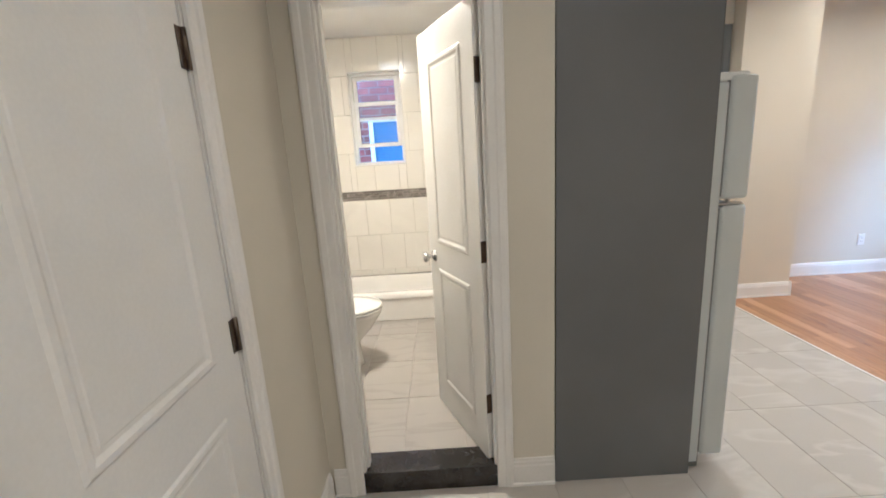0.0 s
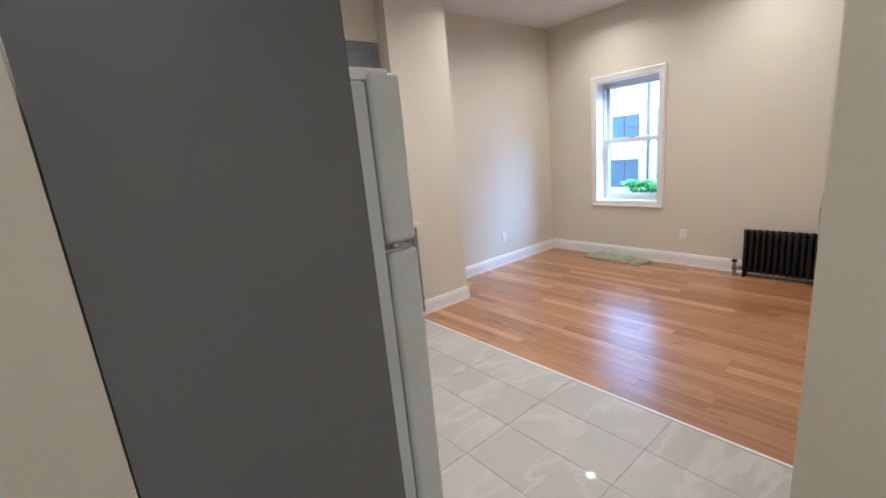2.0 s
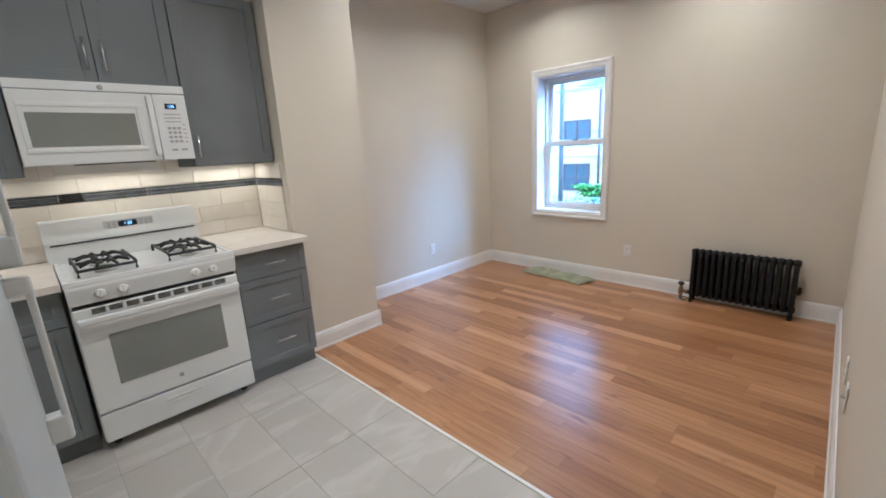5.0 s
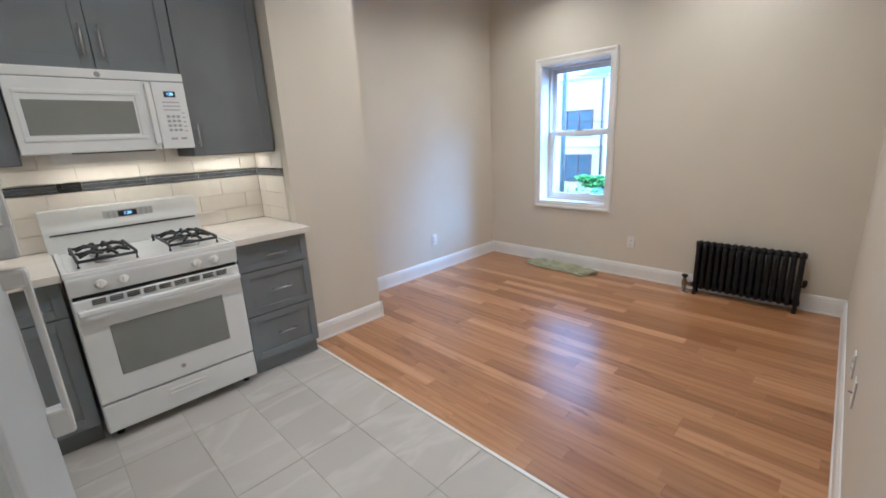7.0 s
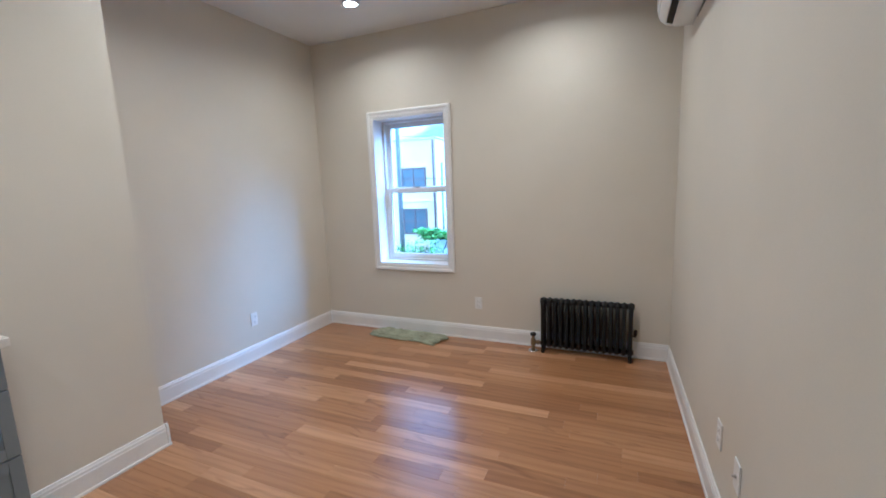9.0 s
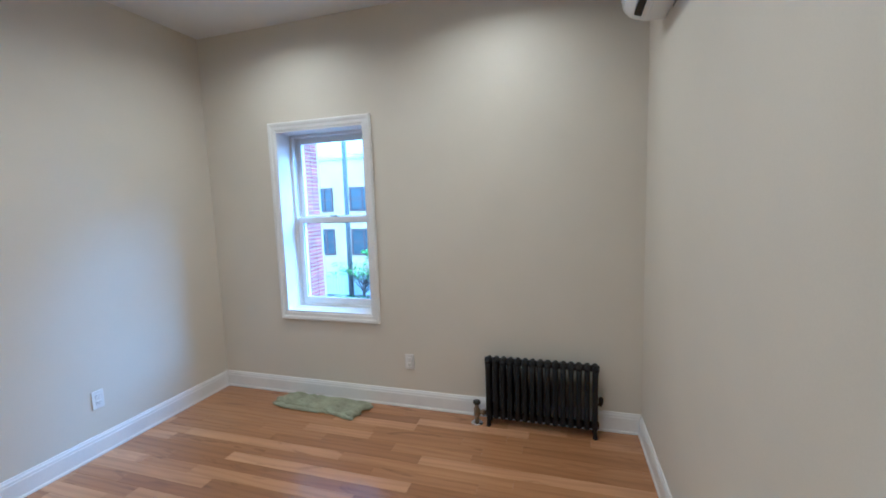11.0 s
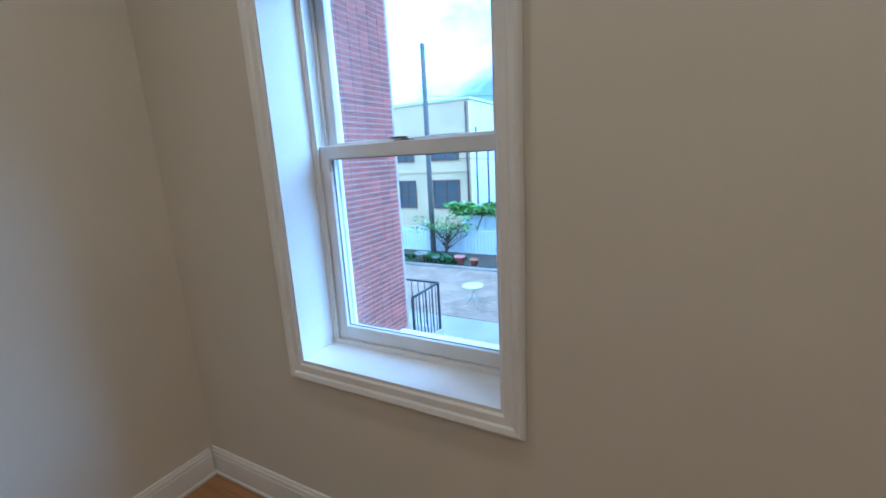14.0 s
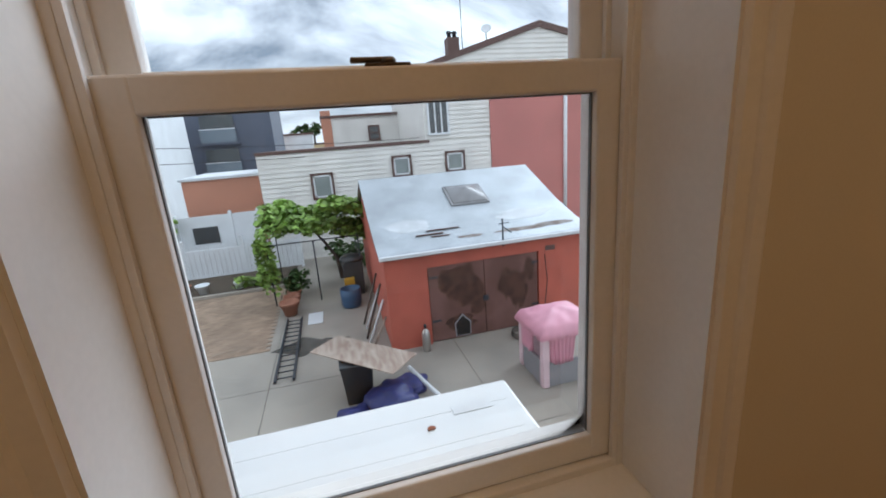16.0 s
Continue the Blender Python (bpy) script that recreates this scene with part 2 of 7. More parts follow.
# Flat near-black: painted shade in gaps, slots and openings, plain black on screens.
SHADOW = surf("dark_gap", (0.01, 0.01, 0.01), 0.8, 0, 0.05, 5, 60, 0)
CHROME = surf("chrome", (0.72, 0.72, 0.72), 0.16, 1.0, 0.03, 12, 120, 0.02)
NICKEL = surf("brushed_nickel", (0.55, 0.54, 0.52), 0.32, 1.0, 0.05, 12, 300, 0.06, 0.0004)
BRONZE = surf("hinge_bronze", (0.16, 0.125, 0.095), 0.42, 0.85, 0.15, 20, 160, 0.1, 0.0006)
BRASS = surf("valve_brass", (0.34, 0.25, 0.15), 0.4, 0.9, 0.15, 20, 160, 0.1, 0.0006)
QUARTZ = veined("worktop_quartz", (0.74, 0.70, 0.63), (0.66, 0.62, 0.56), 0.25, 3.0, 0.0)
PORC = veined("floor_porcelain", (0.47, 0.445, 0.405), (0.525, 0.502, 0.465), 0.48, 1.1, 0.04, (0.8, 2.2, 1), 0.1)
GROUT = surf("floor_grout", (0.42, 0.395, 0.35), 0.85, 0, 0.1, 12, 140, 0.3, 0.001)
BTILE = veined("bath_wall_tile", (0.80, 0.77, 0.70), (0.74, 0.71, 0.65), 0.16, 1.4, 0.02)
BGROUT = surf("bath_grout", (0.57, 0.53, 0.46), 0.85, 0, 0.1, 12, 140, 0.2, 0.001)
BFLOOR = veined("bath_floor_tile", (0.42, 0.395, 0.355), (0.34, 0.315, 0.28), 0.3, 2.2, 0.03, (0.6, 2.5, 1))
KGROUT = surf("splash_grout", (0.72, 0.68, 0.60), 0.85, 0, 0.06, 12, 140, 0.2, 0.001)
KTILE = veined("splash_tile_cream", (0.78, 0.74, 0.66), (0.72, 0.68, 0.60), 0.2, 2.0, 0.03)
STRIPG = surf("splash_glass_grey", (0.13, 0.14, 0.15), 0.14, 0, 0.2, 20, 80, 0.05, rand=0.5, coat=0.4)
STRIPK = surf("splash_glass_black", (0.02, 0.02, 0.022), 0.12, 0, 0.2, 20, 80, 0.05, rand=0.4, coat=0.4)
STONEB = surf("mosaic_stone", (0.33, 0.30, 0.27), 0.4, 0, 0.2, 30, 90, 0.2, 0.001, rand=0.4)
MARBLED = surf("threshold_dark_marble", (0.035, 0.032, 0.03), 0.25, 0, 0.25, 14, 90, 0.05)
CERAM = surf("ceramic_white", (0.82, 0.80, 0.76), 0.1, 0, 0.02, 4, 100, 0.0, coat=0.5)
OAK = wood("oak_strip_floor")
OAKGAP = surf("floor_gap_dark", (0.22, 0.11, 0.045), 0.8, 0, 0.1, 8, 90, 0)
TOWEL = surf("towel_green_cotton", (0.40, 0.41, 0.27), 0.95, 0, 0.12, 14, 420, 0.9, 0.003)
PLASTW = surf("plastic_white", (0.78, 0.77, 0.74), 0.35, 0, 0.02, 8, 160, 0.02)
INKG = surf("print_grey", (0.36, 0.36, 0.37), 0.6, 0, 0.02, 8, 100, 0)
LED = glow("display_led", (0.75, 0.92, 1.0), 0.5)
LAMPG = glow("downlight_lens", (1.0, 0.70, 0.42), 9.0)
PANE = clear_glass("window_glass")

# ---- mesh helpers ----


def put(dst, src):
    """Add the geometry of src to dst and free src."""
    me = bpy.data.meshes.new("tmp")
    src.to_mesh(me)
    src.free()
    dst.from_mesh(me)
    bpy.data.meshes.remove(me)
    return dst


def bx(x0, x1, y0, y1, z0, z1, b=0.0, seg=2, to=None):
    bm = bmesh.new()
    bmesh.ops.create_cube(bm, size=1)
    bmesh.ops.scale(bm, vec=(abs(x1 - x0), abs(y1 - y0), abs(z1 - z0)), verts=bm.verts)
    bmesh.ops.translate(bm, vec=((x0 + x1) / 2, (y0 + y1) / 2, (z0 + z1) / 2), verts=bm.verts)
    if b:
        bmesh.ops.bevel(bm, geom=bm.edges[:], offset=b, segments=seg, affect="EDGES", profile=0.5)
    return put(to, bm) if to else bm


def tube(points, r, seg=10, to=None, closed=False):
    """A round bar along a line of points."""
    bm = to or bmesh.new()
    pts = [Vector(p) for p in points]
    rings = []
    for i, p in enumerate(pts):
        a = pts[max(i - 1, 0)] if not closed else pts[i - 1]
        c = pts[min(i + 1, len(pts) - 1)] if not closed else pts[(i + 1) % len(pts)]
        d = (c - a).normalized()
        u = d.cross(Vector((0, 0, 1)))
        if u.length < 0.05:
            u = d.cross(Vector((0, 1, 0)))
        u.normalize()
        v = d.cross(u)
        rr = r[i] if isinstance(r, (list, tuple)) else r
        rings.append([bm.verts.new(p + (u * math.cos(2 * math.pi * k / seg) + v * math.sin(2 * math.pi * k / seg)) * rr) for k in range(seg)])
    n = len(rings)
    for i in range(n if closed else n - 1):
        a, c = rings[i], rings[(i + 1) % n]
        for k in range(seg):
            f = bm.faces.new((a[k], a[(k + 1) % seg], c[(k + 1) % seg], c[k]))
            f.smooth = True
    if not closed:
        bm.faces.new(rings[0][::-1])
        bm.faces.new(rings[-1])
    return bm


def lathe(profile, centre, axis=(0, 0, 1), seg=24, to=None):
    """Turn (radius, height) pairs round an axis through centre."""
    bm = bmesh.new()
    q = Vector((0, 0, 1)).rotation_difference(Vector(axis))
    rings = []
    for r, h in profile:
        rings.append([bm.verts.new(Vector(centre) + q @ Vector((max(r, 1e-4) * math.cos(2 * math.pi * k / seg), max(r, 1e-4) * math.sin(2 * math.pi * k / seg), h))) for k in range(seg)])
    for a, c in zip(rings, rings[1:]):
        for k in range(seg):
            f = bm.faces.new((a[k], a[(k + 1) % seg], c[(k + 1) % seg], c[k]))
            f.smooth = True
    bm.faces.new(rings[0][::-1])
    bm.faces.new(rings[-1])
    return put(to, bm) if to else bm


def prism(outline, axis, a, b, bev=0.0, to=None):
    """A closed outline of 2D points swept along x, y or z from a to b."""
    bm = bmesh.new()
    idx = "xyz".index(axis)

    def at(p, v):
        c = list(p)
        c.insert(idx, v)
        return bm.verts.new(c)
    r0, r1 = [at(p, a) for p in outline], [at(p, b) for p in outline]
    n = len(outline)
    for k in range(n):
        bm.faces.new((r0[k], r0[(k + 1) % n], r1[(k + 1) % n], r1[k]))
    bm.faces.new(r0[::-1])
    bm.faces.new(r1)
    bmesh.ops.recalc_face_normals(bm, faces=bm.faces[:])
    if bev:
        bmesh.ops.bevel(bm, geom=bm.edges[:], offset=bev, segments=2, affect="EDGES")
    return put(to, bm) if to else bm


def part(name, bm, material, parent=None, label="", smooth=False):
    me = bpy.data.meshes.new(name)
    bmesh.ops.recalc_face_normals(bm, faces=bm.faces[:])
    bm.to_mesh(me)
    bm.free()
    me.materials.append(material)
    if smooth:
        me.polygons.foreach_set("use_smooth", [True] * len(me.polygons))
    o = new(name, me)
    if parent:
        o.parent = parent
        o.matrix_parent_inverse = Matrix.LocRotScale(parent.location, parent.rotation_euler, None).inverted() if parent.parent is None else Matrix()
    if label:
        o["label"] = label
    return o


def thing(name, label, category, group="", kind="", at=(0, 0, 0)):
    o = new(name)
    o.location = at
    o.empty_display_size = 0.1
    return tagged(o, label, category, group, kind)


def structure(name, bm, material, label="", category=""):
    return tagged(part(name, bm, material), label, category, kind="structure")

# ---- structure: floors, walls, ceilings ----
structure("floor", bx(-0.6, 3.462, -1.6, 5.2, -0.2, -0.0025), GROUT, "grey grout bed under pale porcelain tiles", "floor")
structure("floor_living", bx(3.462, OUTX, 1.0, 5.2, -0.2, -0.014), OAKGAP, "warm oak strip floor with a glossy finish", "floor")
structure("ceiling", bx(-0.6, OUTX, -1.6, 5.2, CEIL, CEIL + 0.15), CEILP, "flat white painted ceiling with recessed lights", "ceiling")


def wall_with_hole(name, axis, p0, p1, a0, a1, z0, z1, holes, material, label):
    """A wall slab along y (axis x) or x (axis y), with rectangular openings (a, b, low, high)."""
    bm = bmesh.new()

    def slab(a, b, lo, hi):
        if b - a > 1e-4 and hi - lo > 1e-4:
            if axis == "x":
                bx(p0, p1, a, b, lo, hi, to=bm)
            else:
                bx(a, b, p0, p1, lo, hi, to=bm)
    cur = a0
    for a, b, lo, hi in sorted(holes):
        slab(cur, a, z0, z1)
        slab(a, b, z0, lo)
        slab(a, b, hi, z1)
        cur = b
    slab(cur, a1, z0, z1)
    return structure(name, bm, material, label, "wall")


wall_with_hole("wall_east", "x", FAR, OUTX, 1.3, 5.2, -0.2, CEIL, [(WY0, WY1, WZ0, WZ1)], PAINT, "cream painted wall with a sash window")
structure("wall_north", bx(1.232, FAR, LEFT, LEFT + 0.2, -0.2, CEIL), PAINT, "cream painted plaster wall", "wall")
# the long right wall runs slightly out of square
structure("wall_south", prism([(NIB, 1.597), (FAR, 1.707), (FAR, 1.45), (NIB, 1.45)], "z", -0.2, CEIL), PAINT, "cream painted wall with a switch and outlets", "wall")
structure("wall_hall_nib", bx(NIB, NIB + 0.12, -1.6, 1.449, -0.2, CEIL), HALLP, "cream painted hall wall end", "wall")
structure("wall_pier", bx(3.452, 4.082, 4.478, LEFT, -0.01, CEIL), PAINT, "cream painted chimney breast between kitchen and living room", "wall")
structure("wall_soffit", bx(1.332, 3.452, 4.618, LEFT, 2.392, CEIL), PAINT, "cream painted soffit above the kitchen cabinets", "wall")
BDX0, BDX1, BDZ = 0.478, 1.082, 2.03
wall_with_hole("wall_bath", "y", BATH, BATH + 0.11, -0.6, 1.332, -0.2, CEIL, [(BDX0, BDX1, -0.2, BDZ)], HALLP, "cream painted wall round a bathroom door")
structure("wall_bath_side", bx(1.232, 1.332, BATH + 0.11, LEFT, -0.2, CEIL), HALLP, "painted partition beside the bathroom", "wall")
CDY0, CDY1, CDZ = 1.235, 1.872, 2.03
wall_with_hole("wall_west", "x", CLOS - 0.12, CLOS, -1.6, BATH, -0.2, CEIL, [(CDY0, CDY1, -0.2, CDZ)], HALLP, "cream painted hall wall with a closet door")
structure("wall_hall_back", bx(-0.6, NIB, -1.75, -1.6, -0.2, CEIL), HALLP, "plain cream hall wall", "wall")
structure("closet_back", bx(-0.5, -0.4, 0.6, BATH, -0.2, CEIL), HALLP, "plain closet wall", "wall")

# bathroom shell
BX0, BX1 = -0.25, 1.232
structure("bath_floor_base", bx(-0.6, BX1, BATH + 0.05, LEFT, -0.0105, STEP - 0.008), BGROUT, "grout bed of the bathroom floor", "floor")
wall_with_hole("wall_bath_rear", "y", BBACK, BBACK + 0.14, -0.6, BX1, -0.01, CEIL, [(0.14, 0.61, 1.40, 2.22)], BGROUT, "tiled bathroom wall with a small window")
structure("wall_bath_left", bx(BX0 - 0.12, BX0, BATH + 0.11, BBACK, -0.01, CEIL), BGROUT, "tiled bathroom wall with shower fittings", "wall")
structure("ceiling_bath", bx(BX0, BX1, BATH + 0.11, BBACK, 2.50, 2.56), CEILP, "white bathroom ceiling", "ceiling")
structure("threshold", bx(BDX0, BDX1, BATH - 0.005, BATH + 0.13, 0, STEP + 0.004, 0.004), MARBLED, "dark polished marble threshold of the bathroom", "threshold")
structure("floor_strip", bx(3.448, 3.466, 1.6, 4.48, -0.02, 0.003, 0.001), TRIM, "thin pale edging between tiles and wood", "trim")

# baseboards: a tall flat board with a stepped, rounded top
BASEP = [(0, 0), (0.019, 0), (0.019, 0.012), (0.014, 0.016), (0.014, 0.098), (0.0115, 0.104), (0.0115, 0.116), (0.008, 0.122), (0.006, 0.132), (0, 0.134)]


def baseboard(name, p, q, z=0.0):
    """A baseboard from p to q; the room lies to the left of the way from p to q."""
    p, q = Vector((*p, z)), Vector((*q, z))
    d = (q - p).normalized()
    nrm = Vector((-d.y, d.x, 0))
    bm = bmesh.new()
    rings = []
    for e, sgn in ((p, 0), (q, 0)):
        rings.append([bm.verts.new(e + nrm * (u + 0.001) + Vector((0, 0, v + 0.001))) for u, v in BASEP])
    n = len(BASEP)
    for k in range(n):
        bm.faces.new((rings[0][k], rings[0][(k + 1) % n], rings[1][(k + 1) % n], rings[1][k]))
    bm.faces.new(rings[0][::-1])
    bm.faces.new(rings[1])
    return structure(name, bm, TRIM, "white moulded wooden baseboard", "baseboard")


baseboard("baseboard_east", (FAR, 1.71), (FAR, LEFT - 0.001))
baseboard("baseboard_north", (FAR - 0.02, LEFT), (4.102, LEFT))
baseboard("baseboard_pier_side", (4.082, LEFT), (4.082, 4.459))
baseboard("baseboard_pier", (4.1, 4.478), (3.46, 4.478))
baseboard("baseboard_south", (NIB - 0.018, 1.597), (FAR - 0.02, 1.7065))
baseboard("baseboard_bath", (1.330, BATH), (1.140, BATH))
baseboard("baseboard_nib", (NIB, 1.579), (NIB, -1.6))
baseboard("baseboard_west", (CLOS, BATH - 0.02), (CLOS, 1.945))
baseboard("baseboard_bath_left", (0.425, BATH), (CLOS + 0.02, BATH))

# ---- door and window casings ----
CASEP = [(0.0, 0.0), (0.0, 0.010), (0.006, 0.014), (0.030, 0.014), (0.036, 0.018), (0.052, 0.020), (0.060, 0.017), (0.064, 0.010), (0.064, 0.0)]


def casing(name, label, to3, a0, a1, z0, z1, sill, width=0.064, thick=1.0):
    """Mitred moulded casing round an opening. to3(a, z, out) gives the place; the profile runs outward from the opening."""
    bm = bmesh.new()
    k = width / 0.064
    loop = [(a0, z0, -1, -1), (a0, z1, -1, 1), (a1, z1, 1, 1), (a1, z0, 1, -1)]
    rings = []
    for a, z, sa, sz in loop:
        sz2 = sz if (sill or sz > 0) else 0
        rings.append([bm.verts.new(to3(a + sa * u * k, z + sz2 * u * k, v * thick + 0.001)) for u, v in CASEP])
    n = len(CASEP)
    pairs = [(0, 1), (1, 2), (2, 3)] + ([(3, 0)] if sill else [])
    for i, j in pairs:
        for q in range(n):
            bm.faces.new((rings[i][q], rings[i][(q + 1) % n], rings[j][(q + 1) % n], rings[j][q]))
    if not sill:
        bm.faces.new(rings[0])
        bm.faces.new(rings[3][::-1])
    return structure(name, bm, TRIM, label, "casing")


casing("trim_window", "white moulded window casing", lambda a, z, o: (FAR - o, a, z), WY0, WY1, WZ0, WZ1, True, 0.062, 1.35)
casing("trim_bath_door", "white moulded door casing", lambda a, z, o: (a, BATH - o, z), BDX0 + 0.006, BDX1 - 0.006, 0.001, BDZ - 0.01, False, 0.072)
casing("trim_closet_door", "white moulded door casing", lambda a, z, o: (CLOS + o, a, z), CDY0 + 0.006, CDY1 - 0.006, 0.001, CDZ - 0.01, False, 0.066)
# jambs
jb = bmesh.new()
bx(BDX0, BDX0 + 0.016, BATH + 0.001, BATH + 0.118, 0.105, BDZ, 0, to=jb)
bx(BDX1 - 0.016, BDX1, BATH + 0.001, BATH + 0.118, 0.105, BDZ, 0, to=jb)
bx(BDX0 + 0.016, BDX1 - 0.016, BATH + 0.001, BATH + 0.118, BDZ - 0.018, BDZ, 0, to=jb)
bx(BDX0 + 0.016, BDX0 + 0.028, BATH + 0.03, BATH + 0.075, 0.105, BDZ - 0.018, 0.002, to=jb)
structure("door_jamb_bath", jb, TRIM, "white painted bathroom door jamb", "jamb")
jb = bmesh.new()
bx(CLOS - 0.119, CLOS - 0.001, CDY0, CDY0 + 0.014, 0.0, CDZ, 0, to=jb)
bx(CLOS - 0.119, CLOS - 0.001, CDY1 - 0.014, CDY1, 0.0, CDZ, 0, to=jb)
bx(CLOS - 0.119, CLOS - 0.001, CDY0 + 0.014, CDY1 - 0.014, CDZ - 0.014, CDZ, 0, to=jb)
structure("door_jamb_closet", jb, TRIM, "white painted closet door jamb", "jamb")
# window liner: four painted boards between casing and sash
LF = FAR - 0.0133
for nm, bb in (("window_liner_side_1", (WY0, WY0 + 0.006, WZ0 + 0.012, WZ1 - 0.012)), ("window_liner_side_2", (WY1 - 0.006, WY1, WZ0 + 0.012, WZ1 - 0.012)),
               ("window_liner_head", (WY0, WY1, WZ1 - 0.012, WZ1)), ("window_stool", (WY0, WY1, WZ0, WZ0 + 0.012))):
    structure(nm, bx(LF, 6.40, *bb), TRIM, "white painted window reveal board", "trim")


# ---- double-hung window ----
def frame_rect(y0, y1, z0, z1, x0, x1, w, wb=None, b=0.004):
    """A rectangular frame of four bars in the plane of x."""
    bm = bmesh.new()
    wb = wb or w
    bx(x0, x1, y0, y0 + w, z0, z1, b, to=bm)
    bx(x0, x1, y1 - w, y1, z0, z1, b, to=bm)
    bx(x0 + 0.001, x1 - 0.001, y0 + w - 0.004, y1 - w + 0.004, z1 - w, z1, b, to=bm)
    bx(x0 + 0.001, x1 - 0.001, y0 + w - 0.004, y1 - w + 0.004, z0, z0 + wb, b, to=bm)
    return bm


MEET = 1.425
win = thing("window_1", "white vinyl double-hung sash window, closed, in a deep reveal", "window", kind="structure", at=(6.44, 3.94, WZ0))
fr = bmesh.new()
Y0, Y1 = WY0 + 0.0, WY1 - 0.0
for ya, yb in ((Y0, Y0 + 0.018), (Y1 - 0.018, Y1)):
    bx(6.40, 6.52, ya, yb, WZ0, WZ1, 0.002, to=fr)
for ya, yb in ((Y0 + 0.018, Y0 + 0.028), (Y1 - 0.028, Y1 - 0.018)):
    bx(6.402, 6.412, ya, yb, WZ0 + 0.02, WZ1, 0.001, to=fr)
    bx(6.452, 6.462, ya, yb, WZ0 + 0.02, WZ1, 0.001, to=fr)
    bx(6.505, 6.519, ya, yb, WZ0 + 0.02, WZ1, 0.001, to=fr)
bx(6.40, 6.52, Y0 + 0.018, Y1 - 0.018, WZ1 - 0.03, WZ1, 0.002, to=fr)
bx(6.40, 6.53, Y0 + 0.018, Y1 - 0.018, WZ0 + 0.0, WZ0 + 0.028, 0.003, to=fr)
part("window_frame", fr, VINYL, win)
low = part("lower_sash", frame_rect(Y0 + 0.020, Y1 - 0.020, WZ0 + 0.030, MEET + 0.006, 6.414, 6.450, 0.046, 0.052), VINYL, win)
upp = part("upper_sash", frame_rect(Y0 + 0.020, Y1 - 0.020, MEET - 0.030, WZ1 - 0.030, 6.464, 6.502, 0.046), VINYL, win)
g = part("pane", bx(6.430, 6.434, Y0 + 0.064, Y1 - 0.064, WZ0 + 0.08, MEET - 0.038), PANE, low, "clear glass pane")
g.visible_shadow = False
g = part("pane", bx(6.481, 6.485, Y0 + 0.064, Y1 - 0.064, MEET + 0.014, WZ1 - 0.074), PANE, upp, "clear glass pane")
g.visible_shadow = False
gk = bmesh.new()
for a, b, c, d in ((Y0 + 0.0655, Y0 + 0.0675, WZ0 + 0.0815, MEET - 0.0395), (Y1 - 0.0675, Y1 - 0.0655, WZ0 + 0.0815, MEET - 0.0395)):
    bx(6.4285, 6.4355, a, b, c, d, to=gk)
for c, d in ((WZ0 + 0.0815, WZ0 + 0.0835), (MEET - 0.0420, MEET - 0.0395)):
    bx(6.4288, 6.4352, Y0 + 0.0705, Y1 - 0.0705, c, d, to=gk)
part("gasket", gk, GREYD, win, "thin dark glazing gasket")
lk = bmesh.new()
bx(6.418, 6.444, 3.912, 3.972, MEET + 0.006, MEET + 0.010, 0.001, to=lk)
lathe([(0.011, 0), (0.011, 0.006), (0.008, 0.009)], (6.432, 3.94, MEET + 0.0095), seg=14, to=lk)
bx(6.426, 6.436, 3.942, 3.990, MEET + 0.012, MEET + 0.019, 0.002, to=lk)
part("sash_lock", lk, BRONZE, win, "bronze cam lock on the meeting rail")


# ---- doors ----
def panel_door(name, label, w, h, hinge_z, latch, at, turn, kind="structure", knob=True, side=1, rail=(0.80, 0.93)):
    """A moulded two-panel door. Local x runs from the hinge to the latch edge, y across, z up."""
    d = thing(name, label, "door", kind=kind, at=(0, 0, 0))
    bm = bx(0.003, w, -0.017, 0.017, 0.0, h, 0.002)
    for s in (1, -1):
        for z0, z1 in ((0.16, rail[0]), (rail[1], h - 0.13)):
            x0, x1 = 0.11, w - 0.11
            # raised ogee moulding and a slightly domed field
            rings = []
            for ins, out, _ in [(0.0, 0.0165, 0), (0.008, 0.0220, 0), (0.020, 0.0225, 0), (0.034, 0.0150, 0), (0.042, 0.0185, 0)]:
                rings.append([bm.verts.new((px, s * out, pz)) for px, pz in ((x0 + ins, z0 + ins), (x1 - ins, z0 + ins), (x1 - ins, z1 - ins), (x0 + ins, z1 - ins))])
            for r0, r1 in zip(rings, rings[1:]):
                for k in range(4):
                    bm.faces.new((r0[k], r0[(k + 1) % 4], r1[(k + 1) % 4], r1[k]))
            bm.faces.new(rings[-1])
    leaf = part("leaf", bm, DOORW, d)
    for hz in hinge_z:
        hb = bmesh.new()
        bx(-0.002, 0.002, -0.017, 0.017, hz - 0.045, hz + 0.045, 0.0008, to=hb)
        tube([(0.001, side * 0.022, hz - 0.045), (0.001, side * 0.022, hz + 0.045)], 0.0065, 10, to=hb)
        bx(-0.030, 0.026, side * 0.0172, side * 0.0195, hz - 0.045, hz + 0.045, 0.0006, to=hb)
        part("hinge", hb, BRONZE, d, "dark bronze butt hinge")
    if knob:
        kb = bmesh.new()
        for s in (1, -1):
            lathe([(0.030, 0.0), (0.030, 0.004), (0.024, 0.009), (0.011, 0.014), (0.010, 0.032), (0.021, 0.038), (0.027, 0.050), (0.024, 0.061), (0.012, 0.066)], (w - 0.062, s * 0.017, latch), (0, s, 0), 20, to=kb)
        part("knob", kb, CHROME, d, "polished chrome door knob")
    d.matrix_world = pose(*at, 0, 0, turn)
    return d


